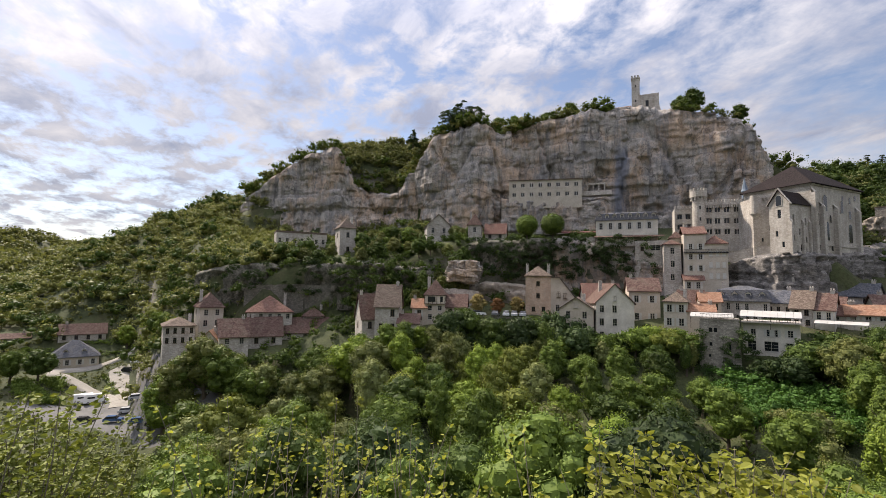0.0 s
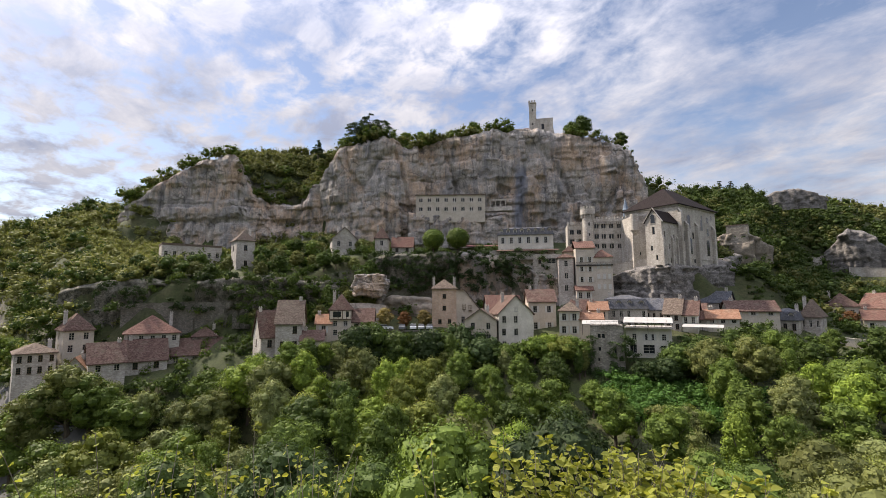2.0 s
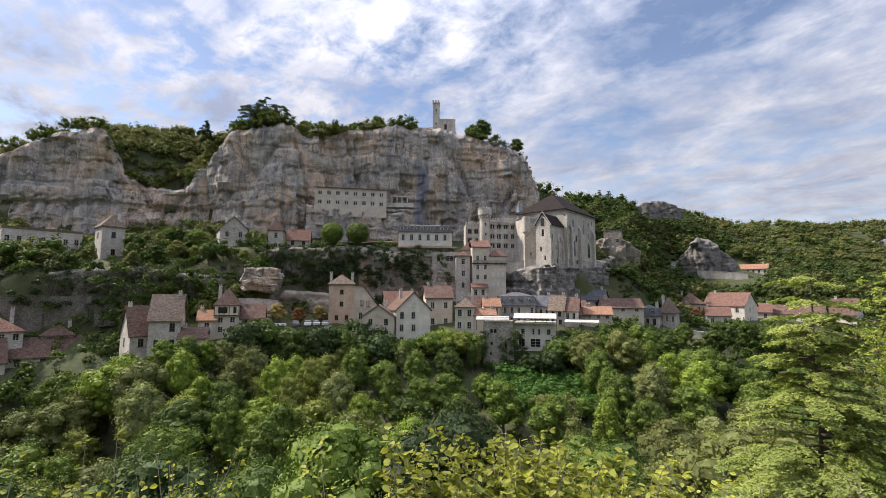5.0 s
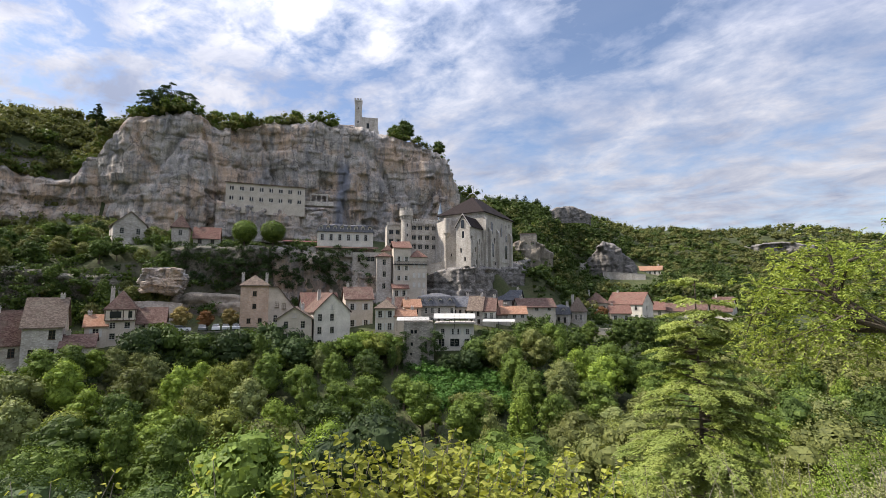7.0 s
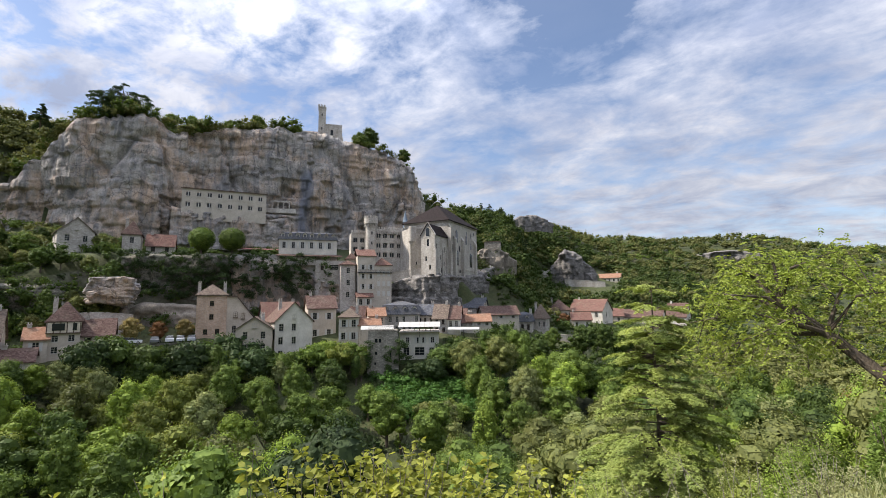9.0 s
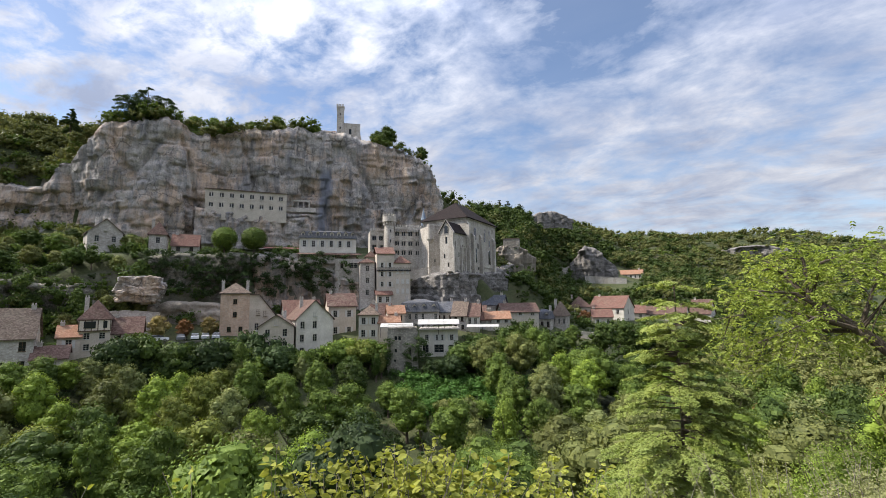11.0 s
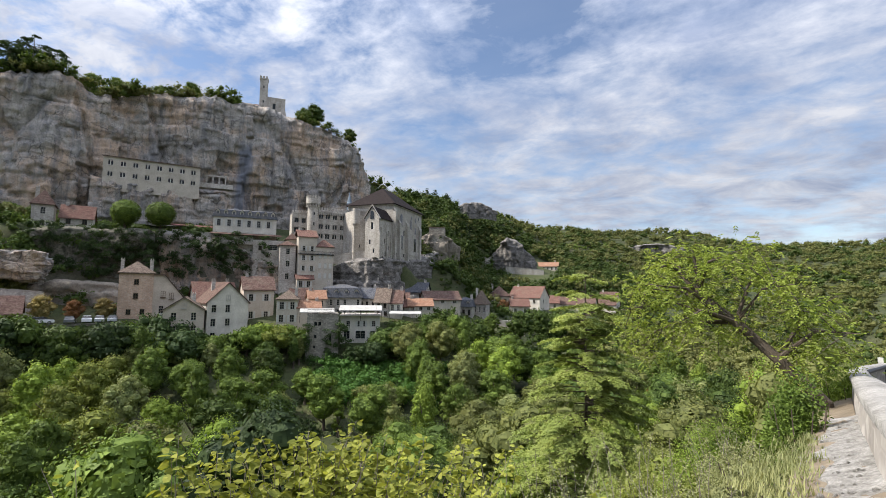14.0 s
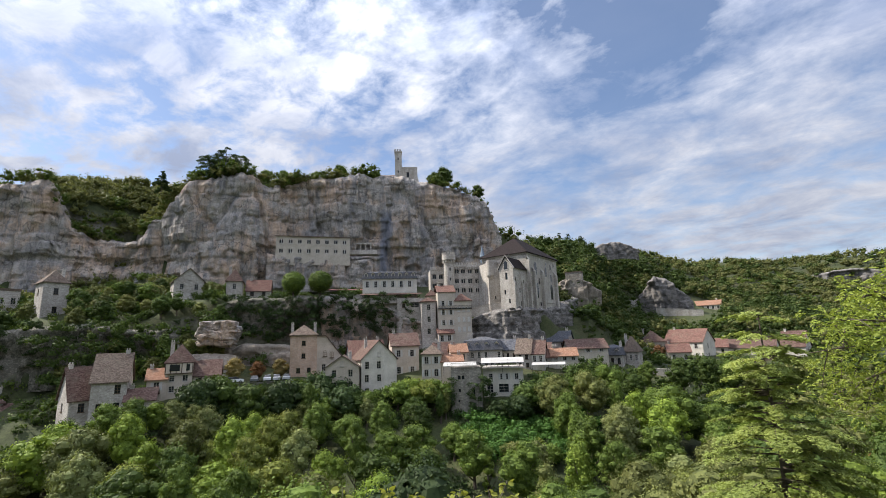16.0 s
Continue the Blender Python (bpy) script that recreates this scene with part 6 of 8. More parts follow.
def round_lobes(rng, R, H, z0, n):
    """A dense domed crown: a full core with clumps of leaf standing out all over it."""
    out = [((R * 0.10 * rng.normal(), R * 0.10 * rng.normal(), z0 + H * f), (R * q, R * q, H * 0.27)) for f, q in ((0.34, 0.66), (0.56, 0.68), (0.74, 0.46))]
    for k in range(n):
        zc = 1.0 - 1.5 * (k + 0.5) / n
        w = k * 2.39996 + rng.uniform(-0.5, 0.5)
        ring = math.sqrt(max(0.0, 1 - zc * zc)) * rng.uniform(0.82, 1.12)
        lr = R * rng.uniform(0.15, 0.34)
        out.append(((R * 0.72 * ring * math.cos(w), R * 0.72 * ring * math.sin(w), z0 + H * (0.5 + 0.40 * zc * rng.uniform(0.85, 1.1))), (lr, lr, lr * rng.uniform(0.7, 0.95))))
    return out


def trunk_geo(rng, R, H, z0, total, thick):
    g = Geo()
    lean = rng.uniform(-0.4, 0.4)
    g.tube([(0, 0, -1.2), (0, 0, z0 * 0.5), (lean * 0.5, 0, z0), (lean, 0.2, z0 + H * 0.45), (lean, 0.2, z0 + H * 0.8)], [thick * 1.25, thick, thick * 0.85, thick * 0.5, thick * 0.12], 7)
    for k in range(7):
        w = k * 2.4 + rng.uniform(0, 1)
        zs = z0 + H * (0.02 + 0.08 * k)
        e = (math.cos(w) * R * 0.75, math.sin(w) * R * 0.75, zs + H * 0.28)
        g.tube([(lean * 0.6, 0.1, zs), (e[0] * 0.5, e[1] * 0.5, zs + H * 0.12), e], [thick * 0.4, thick * 0.26, thick * 0.06], 5)
    return g


def tree_kind(seed, R, H, z0, leaf, n, lobes, shape="round"):
    rng = np.random.default_rng(seed)
    if shape == "ball":
        heap = [((0, 0, z0 + H * 0.5), (R, R, H * 0.5))] + [((R * 0.75 * a, R * 0.75 * b, z0 + H * (0.5 + 0.36 * c)), (R * 0.34,) * 3) for a, b, c in rng.normal(0, 0.6, (lobes, 3))]
    else:
        heap = crown_lobes(rng, R, H, z0, lobes, shape) if shape != "round" else round_lobes(rng, R, H, z0, lobes)
    p, d = lobed_points(rng, n, heap)
    if shape == "ball":
        d = rng.normal(0, 1, (n, 3))
        d /= np.linalg.norm(d, axis=1)[:, None]
        p = np.array((0, 0, z0 + H * 0.5)) + d * np.array((R, R, H * 0.5)) * rng.uniform(0.9, 1.05, (n, 1))
        heap = heap[:1]
    crown = cards_mesh("crown", np.concatenate((cards(rng, p, d, leaf, spread=0.3), hull(rng, heap, 6, 0.9) if shape == "ball" else np.concatenate((hull(rng, heap[:3], 7, 0.8), hull(rng, heap[3:], 2, 0.7))))))
    trunk = trunk_geo(rng, R, H, z0, z0 + H, 0.035 * (z0 + H)).mesh("trunk")
    trunk.materials.append(M_BARK)
    crown.materials.append(LEAVES["mid"])
    return crown, trunk


KINDS = {
    "broad_a": tree_kind(1, 4.6, 10.0, 1.5, 0.36, 1900, 22),
    "broad_b": tree_kind(2, 5.4, 11.4, 1.6, 0.38, 2100, 24),
    "broad_c": tree_kind(3, 4.0, 10.6, 1.4, 0.35, 1800, 22),
    "broad_d": tree_kind(4, 5.8, 9.8, 2.2, 0.38, 2000, 24),
    "tall": tree_kind(5, 3.2, 12.6, 1.4, 0.33, 1800, 22),
    "near_a": tree_kind(11, 4.6, 10.0, 1.5, 0.19, 5600, 34),
    "near_b": tree_kind(12, 5.4, 11.4, 1.6, 0.20, 6000, 36),
    "near_c": tree_kind(13, 4.0, 11.6, 1.4, 0.18, 5600, 34),
    "column": tree_kind(6, 1.5, 6.6, 0.4, 0.22, 1900, 26, "column"),
    "bush": tree_kind(7, 2.4, 2.8, 0.5, 0.26, 900, 13),
    "bush_b": tree_kind(8, 3.0, 3.6, 0.6, 0.30, 1000, 15),
    "bush_near": tree_kind(17, 2.6, 3.2, 0.3, 0.13, 4200, 26),
    "topiary": tree_kind(9, 2.7, 5.0, 1.0, 0.26, 2600, 14, "ball"),
}
TREE_LABEL = {
    "deep": "dark green broadleaf tree", "mid": "green broadleaf tree in the valley wood", "fresh": "bright green feathery valley tree", "yellow": "yellow-green tree turning to autumn",
    "olive": "dull olive-green tree in the wood", "silver": "silvery green willow-like tree in the wood", "rust": "small rust-brown autumn tree", "gold": "small golden-leaved autumn tree", "ivy": "dense tree with shade in its dark leaf colour", "meadow": "lush green creeper-covered bush", "pine": "dark evergreen shrub", "scrub": "grey-green scrub oak",
}


def tree(kind, x, y, leaf, scale=1.0, squash=1.0, z=None, label="", group=""):
    """A broadleaf tree or bush: trunk with limbs, and a crown of leaf sprays."""
    z = ground_xy(x, y) if z is None else z
    bush = kind.startswith("bush")
    ob = new("bush" if bush else "tree")
    ob.matrix_basis = pose(x, y, z - 0.1, 0, 0, (x * 57 + y * 31) % 360)
    ob.scale = (scale, scale, scale * squash)
    tagged(ob, label or TREE_LABEL[leaf].replace("tree", "bush") if bush else label or TREE_LABEL[leaf], "bush" if bush else "tree", group)
    cr, tk = KINDS[kind]
    part("trunk", tk, M_BARK, ob)
    c = part("crown", cr, None, ob)
    c.material_slots[0].link = "OBJECT"
    c.material_slots[0].material = LEAVES[leaf]
    return ob


def valley_wood():
    """The wood on the valley floor between the viewpoint and the village."""
    rng = random.Random(11)
    spots = []
    for r0, r1, n, gap in ((34, 60, 46, 7.4), (60, 90, 92, 7.4), (90, 117, 150, 5.8)):
        tries = 0
        got = 0
        while got < n and tries < 4000:
            tries += 1
            az, r = rng.uniform(-66, 60), math.sqrt(rng.uniform(r0 * r0, r1 * r1))
            x, y = polar(az, r)
            if az < -47 and r > 84 and not (-53 < az and r < 112):      # car park and meadow stay open
                continue
            if (-47 <= az < -41 and 108 < r < 120) or (-41 <= az < -33 and 93 < r < 103):
                continue
            if az > 60 and r > 112:
                continue
            if 2 < az < 14 and r > 100:
                continue
            if any((x - a) ** 2 + (y - b) ** 2 < gap * gap for a, b in spots):
                continue
            spots.append((x, y))
            got += 1
            g = ground_xy(x, y)
            # crowns stay under the sight line to the village
            limit = 35 + r * math.tan(radians(-5.6 if az < -8 else (-6.3 if az < 2 else (-9.6 if az < 8 else (-11.5 if az < 17 else -4.0))))) - g
            if 5.5 < az < 13 and r < 88:
                limit = 35 - r * math.tan(radians(17.0)) - g
            limit = min(limit, 15.5 if r < 75 else 13.5)
            kind = rng.choice(("broad_a", "broad_b", "broad_c", "broad_d", "tall", "broad_a", "broad_c"))
            if r < 72 and limit > 5:
                kind = rng.choice(("near_a", "near_b", "near_c"))
            full = {"near_a": 11.5, "near_b": 13, "near_c": 13, "broad_a": 11.5, "broad_b": 13, "broad_c": 12, "broad_d": 12.1, "tall": 14}[kind]
            if limit < 4.5:
                kind, full = ("bush_near" if r < 72 else rng.choice(("bush", "bush_b"))), 3.6
            s = min(limit, full * 1.35) / full * rng.uniform(0.74, 1.0)
            leaf = rng.choices(("deep", "mid", "fresh", "yellow", "olive", "silver", "rust"), (26, 30, 12, 6, 14, 6, 1) if az > -12 else (10, 28, 20, 12, 14, 16, 1))[0]
            # nearest crowns lie in shade: dark leaf colours stand in for it
            if r < 62 and rng.random() < 0.75:
                leaf = rng.choice(("deep", "ivy", "deep", "mid")) if az < 26 else rng.choice(("fresh", "olive", "yellow", "fresh"))
            if leaf == "rust" and r < 80:
                leaf = "olive"
            if kind.startswith("bush"):
                tree(kind, x, y, leaf, min(max(s, 0.5), 1.6), 1.0, g, group="bushes below the village")
            else:
                tree(kind, x, y, leaf, min(max(s, 0.55), 1.35), rng.uniform(0.9, 1.1), g, group="trees of the valley wood")


valley_wood()

# trees with a place of their own
for kind, az, r, top, leaf, size, label in (
    ("column", 9.3, 86, None, "fresh", 1.05, "slim bright green column-shaped tree"),
    ("near_b", -9.5, 66, None, "fresh", 1.0, "large bright green acacia-like tree"),
    ("broad_b", -38.6, 110, None, "silver", 0.95, "rounded silvery green tree"),
    ("broad_b", -42.6, 107, None, "silver", 0.95, "rounded silvery green tree"),
    ("broad_d", -64.6, 186, None, "deep", 0.85, "broad dark tree beside the country house"),
    ("broad_b", -66.5, 190, None, "mid", 0.8, "broad green tree beside the country house"),
    ("broad_a", -57.9, 209, None, "fresh", 0.8, "single round tree beside the farm lane"),
    ("broad_c", -55.9, 176, None, "yellow", 0.9, "yellow-green tree above the upper car park"),
    ("broad_a", -55.2, 166, None, "fresh", 0.75, "bright green tree above the upper car park"),
    ("broad_b", -54.4, 158, None, "mid", 0.75, "rounded green tree by the car park"),
    ("broad_c", -54.3, 128, None, "mid", 1.3, "tall green tree in front of the end houses"),
    ("broad_b", -52.7, 126, None, "olive", 1.15, "broad olive-green tree in front of the end houses"),
    ("broad_a", -51.0, 92, None, "mid", 0.95, "single green tree by the car park"),
    ("tall", -11.5, 112, None, "mid", 0.8, "tall green tree before the car park wall"),
    ("broad_c", 20.5, 92, None, "mid", 1.0, "tall pale green tree in the gorge"),
    ("broad_c", 24.5, 96, None, "silver", 1.0, "tall pale green tree in the gorge"),
    ("broad_b", 23.4, 122, None, "mid", 0.7, "dense green tree beside the roofs"),
    ("broad_a", 31.0, 142, None, "deep", 0.9, "dense dark tree at the edge of the village"),
    ("broad_a", 29.0, 178, None, "rust", 0.55, "rust-brown autumn tree among the houses"),
    ("broad_c", -21.5, 100, None, "yellow", 0.72, "yellow-green tree turning to autumn"),
    ("broad_c", -27.0, 98, None, "fresh", 0.8, "bright green tree below the old houses"),
    ("broad_d", -29.0, 108, None, "mid", 0.55, "flat-topped green tree below the old houses"),
    ("broad_a", -14.5, 109, None, "rust", 0.45, "small rust-red autumn tree"),
):
    x, y = polar(az, r)
    tree(kind, x, y, leaf, size, 1.0, label=label)
for az, r, leaf, s in ((-19.4, 126, "gold", 0.56), (-17.0, 127, "rust", 0.46), (-14.6, 127, "gold", 0.5)):
    x, y = polar(az, r)
    tree("broad_a", x, y, leaf, s, 1.0, 26.8, "small autumn tree on the car park", "car park trees")
for x, y, s in ((-34.9, 145.6, 1.32), (-27.0, 147.2, 1.38)):
    tree("topiary", x, y, "mid", s, 1.0, 50.4, "dense rounded evergreen oak on a terrace", "rounded oaks")


def woods(name, label, seed, spots, leaf, size, per, card, inner=True):
    """Far woodland and scrub as one sheet of many small crowns."""
    rng = np.random.default_rng(seed)
    out = []
    for x, y, z, s in spots:
        lobes = [((rng.normal(0, 0.5) * s, rng.normal(0, 0.5) * s, s * rng.uniform(0.4, 1.25)), (s * rng.uniform(0.4, 0.7),) * 2 + (s * rng.uniform(0.35, 0.6),)) for _ in range(6)]
        p, d = lobed_points(rng, per, lobes)
        o = np.array((x, y, z))
        out.append(cards(rng, p + o, d, card * s / size, spread=0.42))
        if s > 0.75 and inner:
            out.append(hull(rng, lobes, 1 if s < 2 else 2, 0.5) + o)
    me = cards_mesh(name, np.concatenate(out))
    me.materials.append(LEAVES[leaf])
    tagged(new(name, me), label, "woods", kind="stuff")


def scatter(seed, n, az0, az1, r0, r1, s0, s1, skip=None, gap=0):
    rng = random.Random(seed)
    out = []
    for _ in range(n):
        az, r = rng.uniform(az0, az1), math.sqrt(rng.uniform(r0 * r0, r1 * r1))
        if skip and skip(az, r):
            continue
        x, y = polar(az, r)
        s, z = rng.uniform(s0, s1), ground_xy(x, y) - 0.3
        if r > 150 and (z + 1.9 * s - 35) / r < skyline(round(az), r):      # hidden behind a nearer rise
            continue
        out.append((x, y, z, s))
    return out


SKY = {}


def skyline(az, r):
    """The highest slope from the viewpoint to the ground nearer than r."""
    if az not in SKY:
        rr = np.arange(60, 600, 5.0)
        SKY[az] = np.maximum.accumulate([(ground_at(az, q) - 35) / q for q in rr])
    return SKY[az][min(max(int((r - 66) / 5), 0), 107)]




def built(az, r, tall=3.0):
    """Is a bush here in a building or in front of one's walls?"""
    x, y = polar(az, r)
    top = (ground_xy(x, y) + tall - 35) / r
    for hx, hy, reach, foot in FOOT:
        hr = math.hypot(hx, hy)
        if math.hypot(x - hx, y - hy) < reach + 0.6:
            return True
        if 0 < hr - r < 60 and abs(x * hy - y * hx) / r < reach and top > (foot + 1.2 - 35) / (hr - reach * 0.6):
            return True
    return False


cliffy = lambda az, r: -48 < az < 13 and r > 178
open_ground = lambda az, r: az < -53.5 and 60 < r < (212 if az > -68 else 190) and not (az > -57 and r > 152 + (az + 57) * -6)
skip = lambda az, r: built(az, r) or cliffy(az, r) or open_ground(az, r)
woods("ground_cover", "low brambles and ivy over banks and terraces", 42, scatter(43, 1200, -50, 46, 104, 235, 0.35, 0.95, lambda a, r: built(a, r, 0.9) or (-20 < a < -8 and 121 < r < 133) or (a < 11 and r > 176)), "ivy", 0.7, 46, 0.42)
woods("ground_cover", "grassy tufts and weeds on the terraces", 44, scatter(45, 1200, -50, 46, 104, 235, 0.3, 0.8, lambda a, r: built(a, r, 0.9) or (-20 < a < -8 and 121 < r < 133) or (a < 11 and r > 176)), "mid", 0.6, 40, 0.36)
woods("village_green", "bushes and small trees between the houses", 40, scatter(41, 900, -14, 44, 118, 235, 1.0, 2.6, lambda a, r: built(a, r, 4.0) or (a < 11 and r > 150) or (a < 1 and 120 < r < 134)), "deep", 1.8, 110, 0.5)
woods("hill_woods", "dense oak scrub on the far hillside", 21, scatter(1, 1900, 13, 74, 176, 560, 2.4, 4.6, lambda a, r: built(a, r, 4)), "scrub", 3.5, 105, 0.62)
woods("hill_woods", "tall trees on the slope beside the basilica", 51, scatter(52, 420, 15, 37, 165, 300, 2.6, 4.6, lambda a, r: built(a, r, 7)), "deep", 3.5, 120, 0.55)
woods("hill_woods", "mixed green woods on the hillside above the village", 22, scatter(2, 750, 13, 74, 170, 520, 2.4, 5.0, lambda a, r: built(a, r, 4)), "deep", 3.5, 105, 0.62)
woods("hill_woods", "olive-brown scrub on the hillside", 23, scatter(3, 450, 20, 74, 230, 560, 1.8, 3.4, lambda a, r: built(a, r, 6)), "olive", 3.0, 90, 0.55)
woods("hill_woods", "thick dark oak wood over the terraces of the hillside", 61, scatter(62, 1500, 18, 47, 185, 330, 1.9, 3.4, lambda a, r: built(a, r, 3.5)), "deep", 2.6, 90, 0.5)
woods("hill_woods", "light woods on the lower slope beyond the walnut tree", 68, scatter(69, 620, 40, 70, 58, 200, 2.0, 3.8, lambda a, r: built(a, r, 3) or (a > 64 and r < 90)), "scrub", 2.8, 110, 0.45)
woods("slope_woods", "green woods on the slope under the cliff", 24, scatter(4, 1300, -78, -40, 146, 400, 2.4, 4.6, lambda a, r: skip(a, r) or (a > -48 and r > 221)), "scrub", 3.5, 125, 0.58)
woods("slope_woods", "darker woods on the slope under the cliff", 25, scatter(5, 650, -78, -38, 146, 380, 2.4, 4.8, lambda a, r: skip(a, r) or (a > -48 and r > 221)), "deep", 3.5, 120, 0.58)
woods("terrace_scrub", "dark ivy and scrub on the village terraces", 26, scatter(6, 700, -48, -6, 118, 184, 1.0, 2.6, lambda a, r: built(a, r, 4.2) or (-20 < a < -8 and r < 134) or (-16 < a < -8 and 136 < r < 152)), "deep", 2.0, 110, 0.5)
woods("slope_undergrowth", "low scrub and brambles between the slope trees", 70, scatter(71, 1000, -72, -47, 142, 300, 0.9, 1.9, lambda a, r: built(a, r, 1.5) or open_ground(a, r) or (a > -48 and r > 221)), "scrub", 1.4, 44, 0.5)
woods("valley_hedge", "dark hedges and brambles round the car park", 72, [(*polar(a, r), ground_xy(*polar(a, r)) - 0.2, s) for a, r, s in [(-66 + 3.1 * ((k * 0.618) % 1), 174 + 15 * ((k * 0.377) % 1), 0.9 + 0.8 * ((k * 0.23) % 1)) for k in range(110)] + [(-59.6 + 1.2 * ((k * 0.618) % 1), 178 + 14 * ((k * 0.377) % 1), 0.5 + 0.3 * ((k * 0.23) % 1)) for k in range(30)] + [(-56.6 + 2.4 * ((k * 0.618) % 1), 158 + 42 * ((k * 0.377) % 1), 0.9 + 1.0 * ((k * 0.23) % 1)) for k in range(90)] + [(-66 + 8.5 * ((k * 0.618) % 1), 207 + 8 * ((k * 0.377) % 1), 0.6 + 0.5 * ((k * 0.23) % 1)) for k in range(110)]], "mid", 1.3, 70, 0.36)
woods("valley_grass", "rough meadow grass and weeds beside the car park", 73, scatter(74, 1500, -68, -53, 118, 212, 0.25, 0.6, lambda a, r: built(a, r, 0.6) or (-62 < a and 140 < r < 176)), "olive", 0.5, 26, 0.4)
woods("hill_scrub", "low bushes round the hillside terraces", 80, scatter(81, 900, 18, 60, 190, 430, 1.0, 2.2, lambda a, r: built(a, r, 1.5)), "mid", 1.5, 34, 0.7)
woods("far_hill_woods", "wooded far hill at the mouth of the valley", 46, scatter(47, 420, -79, -58, 420, 760, 5, 9), "scrub", 7.0, 70, 2.2)
woods("verge_grass", "dry yellowish grass on the road bank", 48, scatter(49, 420, 52, 66, 5.5, 20, 0.12, 0.3), "gold", 0.2, 60, 0.07)
woods("terrace_scrub", "lighter bushes on the village terraces", 27, scatter(7, 190, -46, -20, 134, 200, 1.0, 2.4), "mid", 1.7, 110, 0.5)
woods("cliff_foot_scrub", "scrub along the foot of the cliff", 28, scatter(8, 260, -47, -3, 172, 200, 0.8, 2.2, lambda a, r: -17 < a < -2), "scrub", 1.6, 100, 0.5)


woods("cliff_foot_scrub", "scrub on the steep slope at the end of the cliff", 63, scatter(64, 260, -50, -42.5, 176, 236, 1.0, 2.6, lambda a, r: built(a, r, 3)), "scrub", 1.8, 90, 0.45)


def brow_spots(seed, n, s0, s1):
    rng = random.Random(seed)
    c = np.array(CLIFF)
    out = []
    for _ in range(n):
        az = rng.uniform(-48, 11)
        if -2.5 < az < 3.5:
            continue
        r = np.interp(az, c[:, 0], c[:, 1]) + rng.uniform(2, 12) if rng.random() < 0.6 else np.interp(az, c[:, 0], c[:, 1]) + rng.uniform(10, 45)
        x, y = polar(az, r)
        out.append((x, y, max(ground_xy(x, y), float(np.interp(az, c[:, 0], c[:, 3])) - 0.6 if r < 9 + np.interp(az, c[:, 0], c[:, 1]) else 0), rng.uniform(s0, s1) * (1.0 if az < -3 else 0.7)))
    return out


woods("brow_scrub", "bushes and small oaks along the brow of the cliff", 29, brow_spots(9, 230, 1.2, 3.8), "mid", 1.6, 100, 0.42)
woods("brow_scrub", "paler bushes hanging over the cliff edge", 30, brow_spots(10, 260, 0.8, 3.0), "scrub", 1.5, 90, 0.42)
woods("notch_scrub", "scrub filling the notch in the cliff", 31, [(x, y, z + 0, s) for x, y, z, s in scatter(12, 420, -37, -24.5, 208, 262, 1.6, 3.8)], "scrub", 2.6, 90, 0.6)
woods("gorge_scrub", "lush creeper over the old garden below the towers", 32, scatter(13, 140, 6, 22, 96, 112, 1.2, 2.4), "meadow", 1.8, 130, 0.4)
# dark ivy leaf colour puts the shade of the gaps into this undergrowth
woods("gorge_scrub", "undergrowth between the valley trees", 33, scatter(14, 420, -64, 62, 26, 112, 0.8, 1.8, lambda a, r: a < -47 and r > 80), "ivy", 1.8, 80, 0.45)
woods("roadside_scrub", "hazy green bushes on the near slope", 34, scatter(15, 190, 34, 66, 18, 60, 1.0, 2.2), "dry", 1.6, 220, 0.15, False)
woods("ivy_cover", "ivy hanging over the car park wall", 35, [(x, y - 0.6, z, s) for x, y, z, s in [(-46 + k * 0.8, 115.4 + k * 0.19, 19.5 + (k * 7 % 9) * 0.75, 1.0) for k in range(34)]], "ivy", 1.0, 120, 0.3)
woods("ivy_cover", "ivy spilling over the terrace walls", 36, [(-47 + (k * 37 % 50), 137 + (k * 13 % 10) + 0.14 * (k * 37 % 50), 38 + (k * 29 % 12), 1.2) for k in range(90)], "ivy", 1.2, 120, 0.34)


